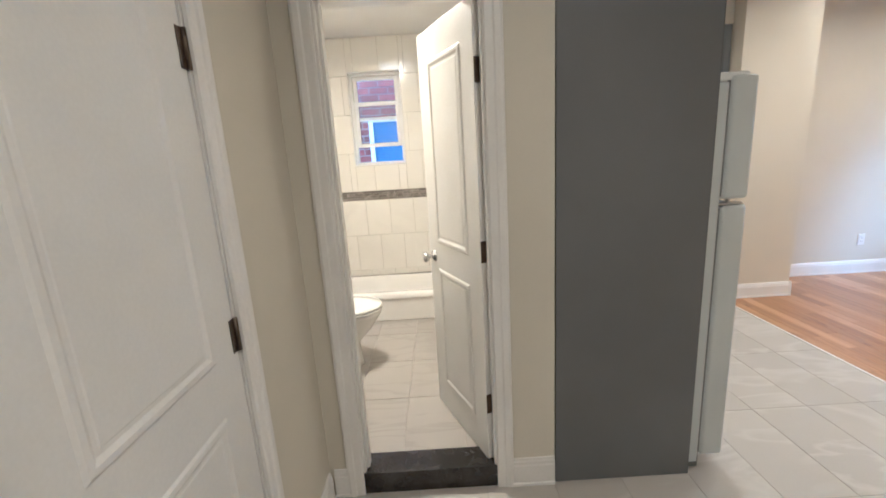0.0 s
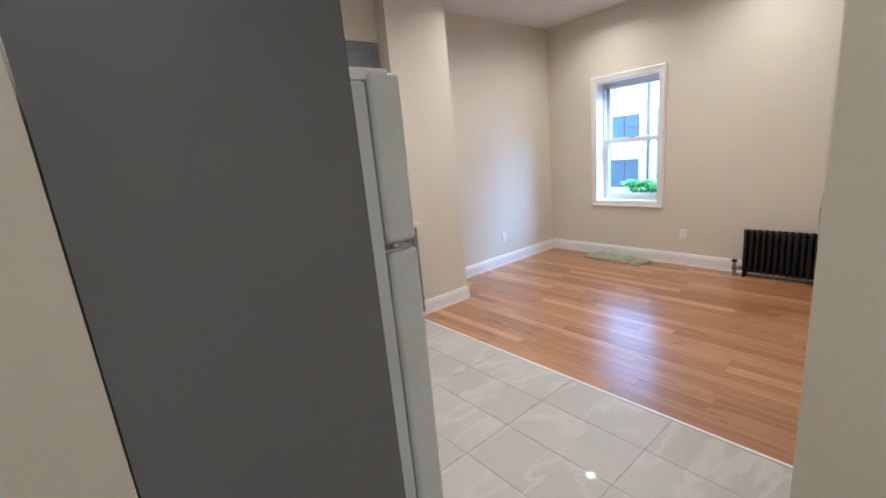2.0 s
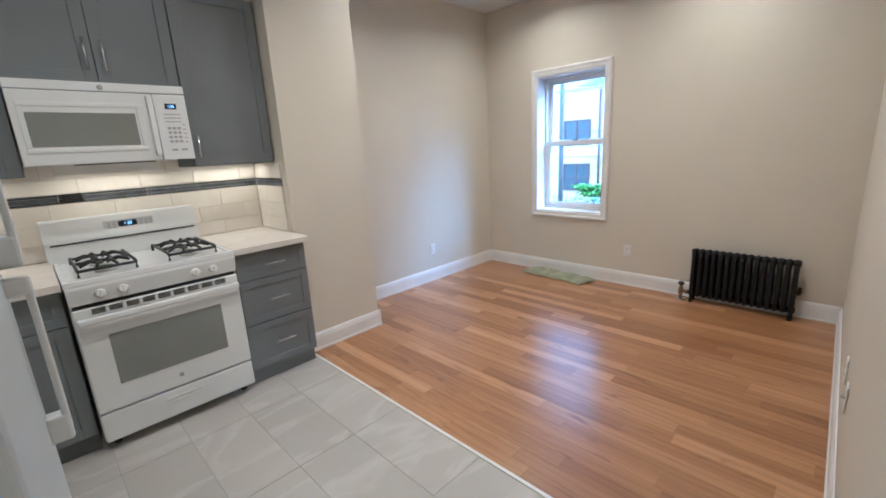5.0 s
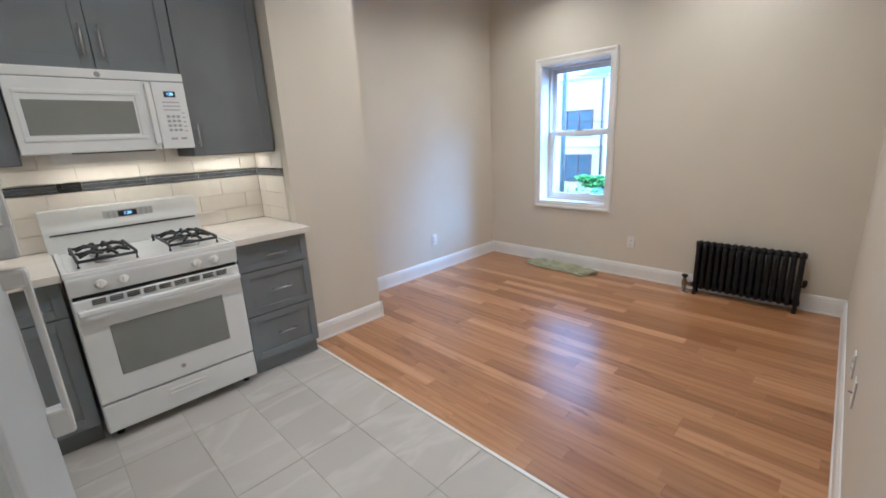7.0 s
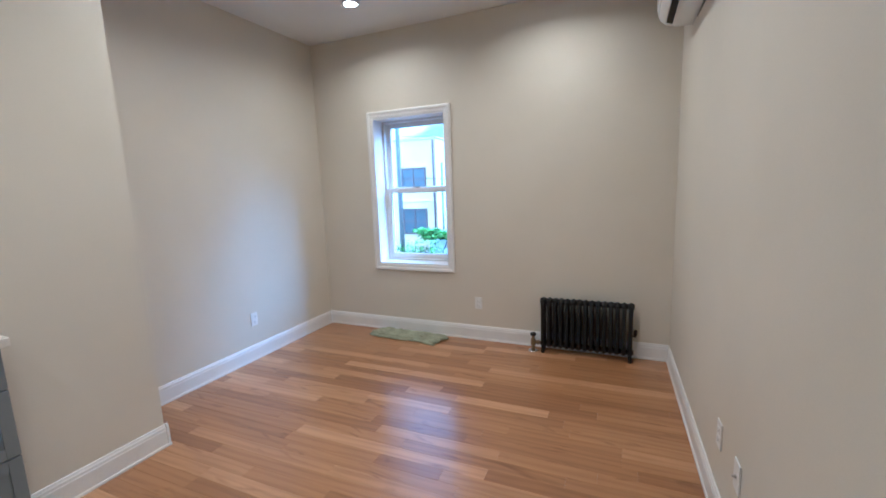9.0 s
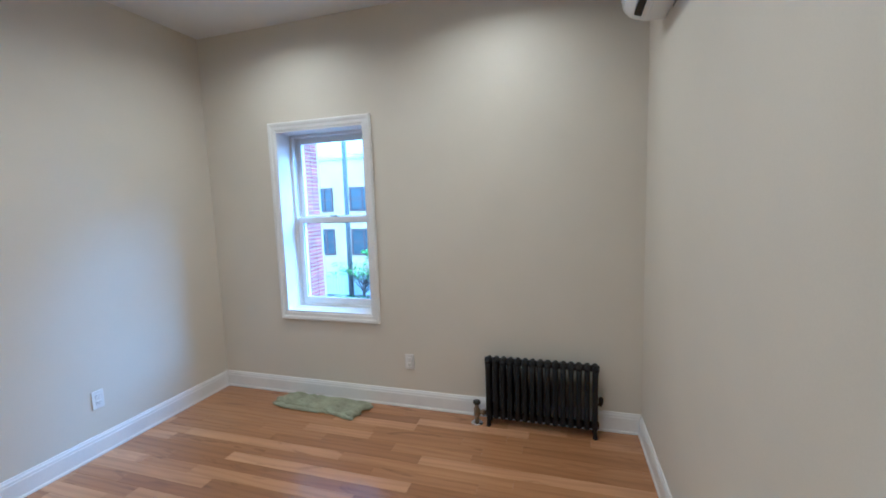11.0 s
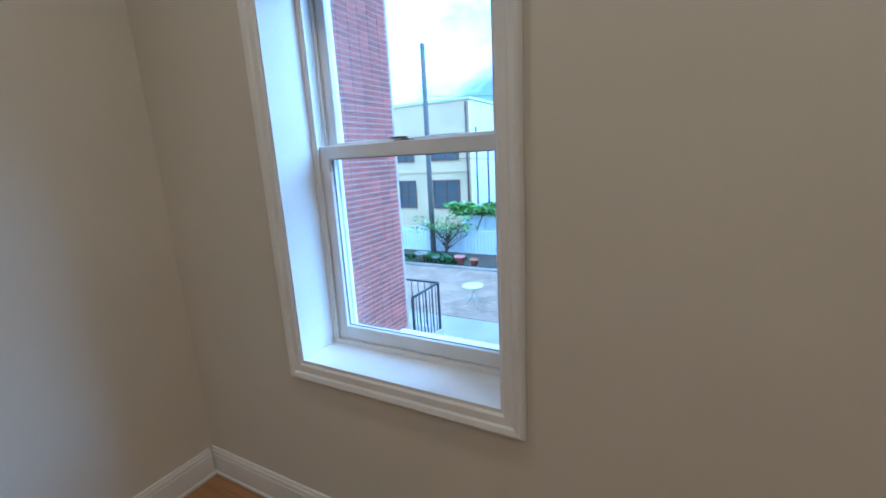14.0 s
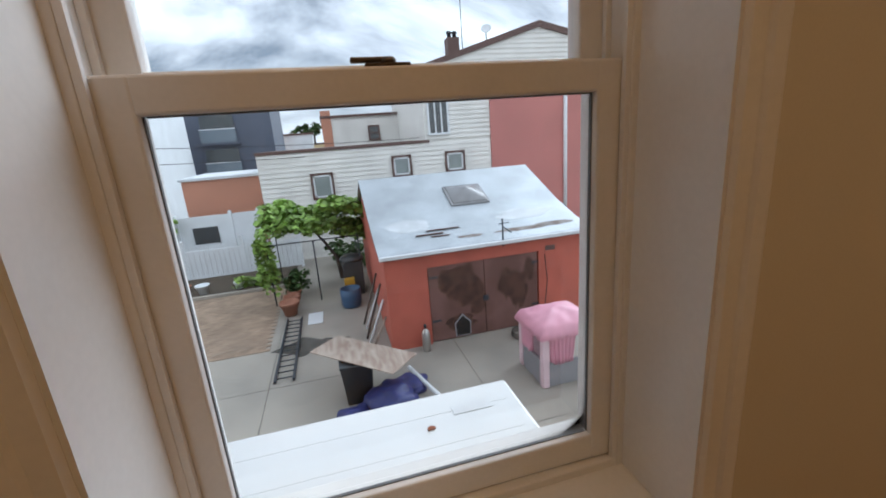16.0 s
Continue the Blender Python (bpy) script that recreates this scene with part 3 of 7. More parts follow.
panel_door("door_1", "white moulded two-panel bathroom door, half open", 0.555, 1.905, (1.655, 0.965, 0.28), 0.855, (1.060, 2.462, STEP + 0.004), 113, side=-1)
panel_door("door_2", "white moulded two-panel closet door, closed", 0.605, 2.01, (1.725, 1.03, 0.25), 0.93, (CLOS - 0.021, CDY1 - 0.016, 0.004), -90, knob=False, side=1, rail=(0.86, 1.0))

# ---- ceiling lights ----
# The two hall fixtures are added along with their lamps.
for lx, ly in DOWNLIGHTS:
    d = thing("downlight", "small round white recessed ceiling light, switched on; the hall pair is added", "ceiling light", "recessed ceiling lights", at=(lx, ly, CEIL))
    part("trim_ring", lathe([(0.052, -0.001), (0.075, -0.001), (0.076, -0.004), (0.070, -0.007), (0.058, -0.006), (0.052, -0.003)], (lx, ly, CEIL), seg=32), PLASTW, d)
    part("lens", lathe([(0.0, -0.0012), (0.051, -0.0012), (0.051, -0.004), (0.0, -0.005)], (lx, ly, CEIL), seg=32), LAMPG, d, "glowing lens")


# ---- cabinets ----
def bar_pull(parent, p, length, axis, out):
    """A thin bar handle on two posts. p: centre on the front face, out: unit vector out of it."""
    a = Vector((1, 0, 0)) if axis == "x" else Vector((0, 0, 1))
    p, o = Vector(p), Vector(out)
    bm = bmesh.new()
    tube([p + o * 0.030 - a * length / 2, p + o * 0.030 + a * length / 2], 0.0055, 10, to=bm)
    for s in (-1, 1):
        q = p + a * s * (length / 2 - 0.025)
        tube([q, q + o * 0.030], 0.0045, 8, to=bm)
    part("handle", bm, NICKEL, parent, "brushed nickel bar handle")


def shaker(name, parent, x0, x1, y, z0, z1, rail=0.055, mat=None):
    """A shaker front facing -y: a frame of stiles and rails round a recessed panel, one mesh."""
    bm = bmesh.new()
    bx(x0, x0 + rail, y, y + 0.019, z0, z1, 0.0015, to=bm)
    bx(x1 - rail, x1, y, y + 0.019, z0, z1, 0.0015, to=bm)
    bx(x0 + rail, x1 - rail, y + 0.0005, y + 0.019, z1 - rail, z1, 0.0015, to=bm)
    bx(x0 + rail, x1 - rail, y + 0.0005, y + 0.019, z0, z0 + rail, 0.0015, to=bm)
    bx(x0 + rail - 0.004, x1 - rail + 0.004, y + 0.009, y + 0.017, z0 + rail - 0.004, z1 - rail + 0.004, to=bm)
    return part(name, bm, mat or GREYC, parent)


UPY = 4.606
up = thing("wall_cabinet", "grey shaker wall cabinet with one door beside the microwave", "cabinet", "kitchen wall cabinets", at=(3.19, 4.8, 1.4))
part("body", bx(2.950, 3.444, UPY + 0.022, LEFT - 0.002, 1.398, 2.39, 0.001), GREYD, up)
d = shaker("door", up, 2.953, 3.436, UPY, 1.401, 2.385)
bar_pull(up, (2.985, UPY, 1.515), 0.13, "z", (0, -1, 0))
up = thing("wall_cabinet", "grey shaker wall cabinet with two doors above the microwave", "cabinet", "kitchen wall cabinets", at=(2.57, 4.8, 1.85))
part("body", bx(2.206, 2.948, UPY + 0.022, LEFT - 0.002, 1.850, 2.39, 0.001), GREYD, up)
shaker("door", up, 2.208, 2.574, UPY, 1.853, 2.385)
shaker("door", up, 2.578, 2.945, UPY, 1.853, 2.385)
bar_pull(up, (2.540, UPY, 1.985), 0.15, "z", (0, -1, 0))
bar_pull(up, (2.615, UPY, 1.985), 0.15, "z", (0, -1, 0))
up = thing("wall_cabinet", "grey shaker wall cabinet with two doors above the counter", "cabinet", "kitchen wall cabinets", at=(1.8, 4.8, 1.4))
part("body", bx(1.345, 2.203, UPY + 0.022, LEFT - 0.002, 1.398, 2.39, 0.001), GREYD, up)
shaker("door", up, 1.348, 1.772, UPY, 1.401, 2.385)
shaker("door", up, 1.776, 2.200, UPY, 1.401, 2.385)
bar_pull(up, (1.745, UPY, 1.515), 0.13, "z", (0, -1, 0))
bar_pull(up, (1.805, UPY, 1.515), 0.13, "z", (0, -1, 0))

BFY = 4.318
base = thing("base_cabinet", "grey shaker base cabinet with three drawers beside the range", "cabinet", "kitchen base cabinets", at=(3.2, 4.6, 0))
part("body", bx(2.984, 3.432, BFY + 0.022, LEFT - 0.012, 0.105, 0.874, 0.001), GREYD, base)
part("toe_kick", bx(2.986, 3.430, 4.366, 4.384, 0.001, 0.104), GREYC, base)
for z0, z1 in ((0.700, 0.868), (0.411, 0.694), (0.108, 0.405)):
    dr = shaker("drawer", base, 2.987, 3.429, BFY, z0, z1, 0.045)
    bar_pull(base, (3.215, BFY + 0.009, (z0 + z1) / 2), 0.13, "x", (0, -1, 0))
base = thing("base_cabinet", "grey shaker base cabinet with two doors under the counter", "cabinet", "kitchen base cabinets", at=(1.8, 4.6, 0))
part("body", bx(1.345, 2.206, BFY + 0.022, LEFT - 0.012, 0.105, 0.874, 0.001), GREYD, base)
part("toe_kick", bx(1.347, 2.204, 4.366, 4.384, 0.001, 0.104), GREYD, base)
for x0, x1 in ((1.348, 1.772), (1.776, 2.203)):
    shaker("drawer", base, x0, x1, BFY, 0.700, 0.868, 0.045)
    shaker("door", base, x0, x1, BFY, 0.108, 0.694, 0.055)
for x in (1.735, 1.815):
    bar_pull(base, (x, BFY, 0.60), 0.13, "z", (0, -1, 0))
for x0, x1 in ((2.980, 3.450), (1.340, 2.212)):
    tagged(part("worktop", bx(x0, x1, 4.282, LEFT - 0.013, 0.876, 0.914, 0.003), QUARTZ), "cream quartz worktop with a square edge", "worktop", "kitchen worktops")

# ---- range ----
rg = thing("gas_range", "white gas range with black grates and a glass oven door", "range", at=(2.6, 4.6, 0))
RX0, RX1, RFY = 2.220, 2.974, 4.262
part("body", bx(RX0, RX1, RFY + 0.045, 4.93, 0.055, 0.885, 0.004), ENAMEL, rg)
for fx in (RX0 + 0.05, RX1 - 0.05):
    for fy in (4.36, 4.88):
        part("foot", lathe([(0.018, 0), (0.018, 0.01), (0.010, 0.014), (0.010, 0.056)], (fx, fy, 0.0005), seg=12), BLACK, rg)
# cooktop: a shallow tray with a raised rim
ct = bx(RX0 - 0.004, RX1 + 0.004, RFY + 0.006, 4.885, 0.884, 0.905, 0.005)
for a, b, c, e in ((RX0 - 0.003, RX1 + 0.003, RFY + 0.008, RFY + 0.030), (RX0 - 0.003, RX1 + 0.003, 4.865, 4.884), (RX0 - 0.003, RX0 + 0.02, RFY + 0.03, 4.866), (RX1 - 0.02, RX1 + 0.003, RFY + 0.03, 4.866)):
    bx(a, b, c, e, 0.903, 0.914, 0.004, to=ct)
part("cooktop", ct, ENAMEL, rg)
# sloping control panel
part("control_panel", prism([(RFY + 0.020, 0.792), (RFY + 0.048, 0.792), (RFY + 0.048, 0.886), (RFY + 0.004, 0.886), (RFY + 0.002, 0.874)], "x", RX0, RX1, 0.003), ENAMEL, rg)
for kx in (2.345, 2.435, 2.760, 2.850):
    kn = part("knob", lathe([(0.026, 0), (0.026, 0.004), (0.021, 0.008), (0.019, 0.026), (0.016, 0.030)], (kx, RFY + 0.013, 0.836), (0, -0.98, 0.17), 20), PLASTW, rg, "round white burner knob")
    part("grip", bx(kx - 0.004, kx + 0.004, RFY - 0.024, RFY - 0.014, 0.822, 0.858, 0.002), PLASTW, kn)
# A black bar takes the place of the shade between panel and oven door.
part("vent_gap", bx(RX0 + 0.01, RX1 - 0.01, RFY + 0.03, RFY + 0.046, 0.766, 0.792), SHADOW, rg, "black strip painted for the shade below the control panel")
# oven door with a vented top edge
od = part("oven_door", bx(RX0 + 0.004, RX1 - 0.004, RFY + 0.008, RFY + 0.044, 0.222, 0.772, 0.006), ENAMEL, rg)
slots = bmesh.new()
for k in range(9):
    sx = RX0 + 0.075 + k * 0.069
    for j in range(3):
        bx(sx, sx + 0.054, RFY + 0.004, RFY + 0.0075, 0.742 + j * 0.010, 0.7465 + j * 0.010, to=slots)
part("vent_slots", slots, SHADOW, od, "rows of dark vent slots")
part("oven_window", bx(2.335, 2.855, RFY + 0.0045, RFY + 0.012, 0.350, 0.622, 0.003), DGLASS, od, "dark grey glass oven window")
hd = bmesh.new()
bx(RX0 + 0.012, RX1 - 0.012, RFY - 0.036, RFY - 0.014, 0.700, 0.732, 0.009, 3, to=hd)
for hx in (RX0 + 0.014, RX1 - 0.044):
    bx(hx, hx + 0.030, RFY - 0.02, RFY + 0.010, 0.702, 0.730, 0.005, to=hd)
part("oven_handle", hd, ENAMEL, od, "full-width white bar handle")
part("badge", lathe([(0.012, 0), (0.012, 0.0015), (0.009, 0.002)], (2.597, RFY + 0.0075, 0.285), (0, -1, 0), 16), INKG, od, "small round grey badge")
dw = part("storage_drawer", bx(RX0 + 0.004, RX1 - 0.004, RFY + 0.010, RFY + 0.044, 0.058, 0.212, 0.006), ENAMEL, rg)
dh = bmesh.new()
for z0 in (0.142, 0.165):
    bx(2.505, 2.690, RFY + 0.004, RFY + 0.0095, z0, z0 + 0.012, 0.002, to=dh)
part("drawer_grip", dh, PLASTW, dw, "white ribbed finger grip")
# backguard with clock
part("backguard", prism([(4.862, 0.905), (4.935, 0.905), (4.935, 1.135), (4.915, 1.150), (4.895, 1.146), (4.868, 1.030)], "x", RX0 - 0.02, RX1 - 0.005, 0.004), ENAMEL, rg)
part("backguard_gap", bx(RX0 + 0.005, RX1 - 0.03, 4.858, 4.8625, 1.008, 1.016), SHADOW, rg, "black seam below the backguard")
# control area, tilted with the guard's face
ca = bmesh.new()
part_pts = [(4.8755, 1.052), (4.8885, 1.112), (4.8865, 1.1125), (4.8735, 1.0525)]
prism(part_pts, "x", 2.475, 2.725, to=ca)
ck = part("clock_panel", ca, surf("panel_pale_grey", (0.50, 0.51, 0.51), 0.3, 0, 0.03, 10, 100, 0.0), rg)
prism_d = prism([(4.8785, 1.070), (4.8860, 1.104), (4.8845, 1.1043), (4.8765, 1.0703)], "x", 2.548, 2.642)
part("clock_screen", prism_d, SHADOW, ck, "black clock screen")


def text_mesh(name, body, size, m, material, parent, label):
    c = bpy.data.curves.new(name, "FONT")
    c.body, c.size, c.extrude, c.align_x, c.align_y = body, size, 0.0002, "CENTER", "CENTER"
    tmp = bpy.data.objects.new("tmp", c)
    scene.collection.objects.link(tmp)
    me = bpy.data.meshes.new_from_object(tmp.evaluated_get(bpy.context.evaluated_depsgraph_get()))
    bpy.data.objects.remove(tmp)
    me.transform(m)
    me.materials.clear()
    me.materials.append(material)
    o = new(name, me)
    o.parent = parent
    o.matrix_parent_inverse = Matrix()
    if parent.parent is None:
        o.matrix_parent_inverse = Matrix.Translation(parent.location).inverted()
    o["label"] = label
    return o


text_mesh("clock_digits", "1:20", 0.024, pose(2.595, 4.8797, 1.0873, 77), LED, ck, "glowing clock digits")
for k in range(3):
    for sx in (2.495, 2.522, 2.655, 2.682, 2.706):
        part("key", bx(sx, sx + 0.014, 4.8758 + k * 0.003, 4.8775 + k * 0.003, 1.068 + k * 0.014, 1.0735 + k * 0.014), INKG, ck)


def burner_grate(cx, cy):
    gt = bmesh.new()
    W, D, z = 0.118, 0.20, 0.948
    for s in (-1, 1):
        tube([(cx + s * W, cy - D, 0.910), (cx + s * W, cy - D, z - 0.006), (cx + s * W, cy - D + 0.012, z), (cx + s * W, cy + D - 0.012, z), (cx + s * W, cy + D, z - 0.006), (cx + s * W, cy + D, 0.910)], 0.0075, 8, to=gt)
        tube([(cx - W, cy + s * D, z - 0.008), (cx + W, cy + s * D, z - 0.008)], 0.0075, 8, to=gt)
    tube([(cx - W, cy, z - 0.004), (cx + W, cy, z - 0.004)], 0.0075, 8, to=gt)
    for s in (-1, 1):
        for k in range(8):
            a = 2 * math.pi * (k + 0.5) / 8
            c = Vector((cx, cy + s * 0.1, z + 0.004))
            e = Vector((math.cos(a) * 1.0, math.sin(a) * 0.85, 0))
            tube([c + e * 0.030, c + e * 0.065 + Vector((0, 0, 0.012)), c + e * 0.112 + Vector((0, 0, -0.004))], 0.0070, 6, to=gt)
    part("grate", gt, BLACK, rg, "black cast iron burner grate")
    for s in (-1, 1):
        b = part("burner", lathe([(0.050, 0), (0.050, 0.008), (0.040, 0.014), (0.028, 0.016)], (cx, cy + s * 0.1, 0.9052), seg=22), NICKEL, rg)
        part("burner_cap", lathe([(0.034, 0.0), (0.036, 0.004), (0.030, 0.009)], (cx, cy + s * 0.1, 0.9215), seg=22), BLACK, b, "black burner cap")


burner_grate(2.405, 4.56)
burner_grate(2.790, 4.56)

# ---- microwave ----
MX0, MX1, MFY, MZ0, MZ1 = 2.208, 2.944, 4.546, 1.446, 1.847
mw = thing("microwave", "white over-the-range microwave with a keypad", "microwave", at=(2.57, 4.75, MZ0))
part("body", bx(MX0, MX1, MFY + 0.03, LEFT - 0.012, MZ0 + 0.006, MZ1 - 0.002, 0.004), ENAMEL, mw)
md = part("microwave_door", bx(MX0, 2.778, MFY, MFY + 0.034, MZ0, 1.8, 0.006), ENAMEL, mw)
part("door_frame", (lambda b: (bx(2.235, 2.725, MFY - 0.005, MFY + 0.002, 1.725, 1.745, 0.002, to=b), bx(2.235, 2.725, MFY - 0.005, MFY + 0.002, 1.505, 1.525, 0.002, to=b), bx(2.235, 2.255, MFY - 0.0045, MFY + 0.002, 1.525, 1.725, 0.002, to=b), bx(2.700, 2.725, MFY - 0.0045, MFY + 0.002, 1.525, 1.725, 0.002, to=b), b)[-1])(bmesh.new()), ENAMEL, md)
part("window", bx(2.258, 2.690, MFY - 0.003, MFY + 0.004, 1.535, 1.697, 0.002), DGLASS, md, "dark grey screened window")
part("top_grille", bx(MX0, MX1, MFY + 0.001, MFY + 0.034, 1.803, MZ1, 0.005), ENAMEL, mw)
part("badge", lathe([(0.013, 0), (0.013, 0.0015), (0.009, 0.0022)], (2.565, MFY + 0.001, 1.822), (0, -1, 0), 18), INKG, mw, "small round grey badge")
hm = bmesh.new()
bx(2.748, 2.776, MFY - 0.030, MFY - 0.016, 1.475, 1.790, 0.006, to=hm)
for z in (1.478, 1.768):
    bx(2.750, 2.774, MFY - 0.020, MFY + 0.004, z, z + 0.018, 0.003, to=hm)
part("door_handle", hm, ENAMEL, md, "white vertical bar handle")
cp = part("keypad_panel", bx(2.782, MX1, MFY + 0.0005, MFY + 0.034, MZ0, 1.8, 0.006), ENAMEL, mw)
part("screen", bx(2.836, 2.892, MFY - 0.002, MFY + 0.002, 1.722, 1.752, 0.001), SHADOW, cp, "black display")
text_mesh("screen_digits", "1:20", 0.020, pose(2.864, MFY - 0.0022, 1.737, 90), LED, cp, "lit digits")
for r in range(4):
    for c in range(3):
        part("key", bx(2.830 + c * 0.024, 2.847 + c * 0.024, MFY - 0.0008, MFY + 0.002, 1.540 + r * 0.024, 1.554 + r * 0.024), INKG, cp)
for r in range(3):
    part("key_bar", bx(2.822, 2.905, MFY - 0.0008, MFY + 0.002, 1.652 + r * 0.020, 1.657 + r * 0.020), INKG, cp)
for r in range(5):
    part("key_bar", bx(2.906, 2.922, MFY - 0.0008, MFY + 0.002, 1.540 + r * 0.024, 1.545 + r * 0.024), INKG, cp)
for kx in (2.832, 2.880):
    part("key", bx(kx, kx + 0.030, MFY - 0.0008, MFY + 0.002, 1.495, 1.506), INKG, cp)
vb = bmesh.new()
bx(2.40, 2.75, MFY + 0.03, MFY + 0.14, MZ0 - 0.006, MZ0 + 0.004, 0.002, to=vb)
part("underside_vent", vb, BLACK, mw, "black vent under the microwave")
# the cook-top light under the microwave and cabinets
for x0, wx, wt in ((2.57, 0.5, 0.45), (3.2, 0.40, 0.42), (1.8, 0.6, 0.42)):
    la = bpy.data.lights.new("task_lamp", "AREA")
    la.shape, la.size, la.size_y, la.energy, la.color = "RECTANGLE", wx, 0.03, wt, (1, 0.57, 0.24)
    lo = new("task_lamp", la)
    lo.location = (x0, 4.86, 1.39)
    lt = thing("under_cabinet_light", "slim white under-cabinet light, switched on", "light", "under-cabinet lights", at=(x0, 4.86, 1.396))
    part("housing", bx(x0 - wx / 2, x0 + wx / 2, 4.84, 4.88, 1.3925, 1.398 if wx != 0.5 else 1.447, 0.001), PLASTW, lt)

# ---- refrigerator and its panel ----
ep = thing("end_panel", "tall plain dark grey laminate panel beside the fridge", "panel", at=(1.63, 2.426, 0))
part("board", bx(1.336, 1.9295, 2.416, 2.436, 0.001, 2.39, 0.0005), PANELG, ep)
part("edge_band", bx(1.930, 1.9315, 2.4155, 2.4365, 0.001, 2.39, 0.0004), GREYD, ep, "thin dark edge band")
fg = thing("refrigerator", "white top-freezer refrigerator with two closed doors", "refrigerator", at=(1.75, 2.85, 0))
part("body", bx(1.36, 1.990, 2.446, 3.185, 0.03, 1.665, 0.008), FRIDGEW, fg)
for z0, z1 in ((1.226, 1.688), (0.065, 1.203)):
    dr = part("fridge_door", bx(1.999, 2.101, 2.444, 3.187, z0, z1, 0.016, 4), FRIDGEW, fg)
    part("gasket", bx(1.988, 2.002, 2.456, 3.18, z0 + 0.012, z1 - 0.012), surf("gasket_grey", (0.22, 0.23, 0.24), 0.7, 0, 0.05, 10, 80, 0), dr, "grey rubber door gasket")
for lo_z, hi_z in ((0.78, 1.185), (1.245, 1.56)):
    hb = bmesh.new()
    bx(2.132, 2.148, 3.088, 3.128, lo_z, hi_z, 0.006, 3, to=hb)
    bx(2.095, 2.147, 3.086, 3.130, lo_z - 0.030, lo_z + 0.045, 0.008, to=hb)
    bx(2.095, 2.147, 3.086, 3.130, hi_z - 0.040, hi_z + 0.004, 0.008, to=hb)
    part("door_handle", hb, ENAMEL, fg, "white bowed plastic handle")
part("top_hinge", bx(1.93, 2.070, 2.455, 2.50, 1.666, 1.700, 0.006), ENAMEL, fg, "white hinge cover")
mh = bmesh.new()
bx(1.97, 2.084, 2.450, 2.495, 1.204, 1.212, 0.002, to=mh)
tube([(2.035, 2.468, 1.198), (2.035, 2.468, 1.232)], 0.009, 12, to=mh)
part("middle_hinge", mh, NICKEL, fg, "metal hinge between the doors")
part("kick_grille", bx(1.95, 1.995, 2.452, 3.18, 0.004, 0.062, 0.002), GREYD, fg, "dark base grille")

# ---- radiator ----
RAD = 6.168
rd = thing("radiator", "black painted cast iron column radiator below the wall", "radiator", at=(RAD, 2.33, 0))
NSEC = 15
sec = bmesh.new()
RW = 0.728 / NSEC
for cx in (-0.036, 0.0, 0.036):
    tube([(cx, 0, 0.075), (cx, 0, 0.13), (cx, 0, 0.40), (cx, 0, 0.44)], [0.019, 0.0165, 0.0165, 0.019], 10, to=sec)
tube([(-0.055, 0, 0.446), (-0.036, 0, 0.450), (0.036, 0, 0.450), (0.055, 0, 0.446)], [0.010, 0.0195, 0.0195, 0.010], 10, to=sec)
tube([(-0.055, 0, 0.072), (-0.036, 0, 0.070), (0.036, 0, 0.070), (0.055, 0, 0.072)], [0.010, 0.0185, 0.0185, 0.010], 10, to=sec)
lathe([(0.006, 0.464), (0.010, 0.470), (0.006, 0.476)], (-0.030, 0, 0), seg=8, to=sec)
for z in (0.448, 0.072):
    tube([(0, -RW / 2, z), (0, RW / 2, z)], 0.021, 12, to=sec)
s0 = part("section", sec, RADB, rd)
s0.matrix_parent_inverse = Matrix()
s0.location = (0, -0.364 + RW / 2, 0)
for k in range(1, NSEC):
    o = new("section", s0.data)
    o.parent = rd
    o.location = (0, -0.364 + RW * (k + 0.5), 0)
for k in (0, NSEC - 1):
    fy = 2.33 - 0.364 + RW * (k + 0.5)
    for fx in (-0.038, 0.038):
        part("foot", lathe([(0.016, 0.0005), (0.014, 0.02), (0.010, 0.06), (0.012, 0.07)], (RAD + fx, fy, 0), seg=10), RADB, rd)
av = bmesh.new()
lathe([(0.006, 0), (0.006, 0.014), (0.013, 0.018), (0.014, 0.055), (0.008, 0.062)], (RAD, 1.955, 0.20), seg=12, to=av)
tube([(RAD, 1.975, 0.21), (RAD, 1.955, 0.21)], 0.006, 8, to=av)
part("air_vent", av, RADB, rd, "small black air vent")
va = thing("radiator_valve", "brass radiator valve with a dark round knob on a pipe", "valve", at=(RAD - 0.03, 2.765, 0))
vx = RAD - 0.02
part("floor_plate", lathe([(0.042, 0.0006), (0.042, 0.003), (0.030, 0.009), (0.022, 0.010)], (vx, 2.755, 0), seg=24), CHROME, va)
vb = bmesh.new()
tube([(vx, 2.755, 0.004), (vx, 2.755, 0.06)], 0.015, 14, to=vb)
lathe([(0.018, 0.05), (0.022, 0.055), (0.022, 0.10), (0.018, 0.105), (0.013, 0.12), (0.013, 0.135)], (vx, 2.755, 0), seg=8, to=vb)
tube([(vx, 2.755, 0.078), (vx + 0.008, 2.727, 0.076), (vx + 0.015, 2.696, 0.074)], 0.014, 12, to=vb)
lathe([(0.020, -0.008), (0.020, 0.008)], (vx + 0.010, 2.712, 0.075), (0, 1, 0), 6, to=vb)
part("valve_body", vb, BRASS, va)
part("hand_wheel", lathe([(0.010, 0.134), (0.024, 0.138), (0.027, 0.150), (0.022, 0.160), (0.008, 0.163)], (vx, 2.755, 0), seg=16), BLACK, va, "dark round hand wheel")

# ---- air conditioner ----
slope = (1.707 - 1.597) / (FAR - NIB)


def south_y(x):
    return 1.597 + slope * (x - NIB)


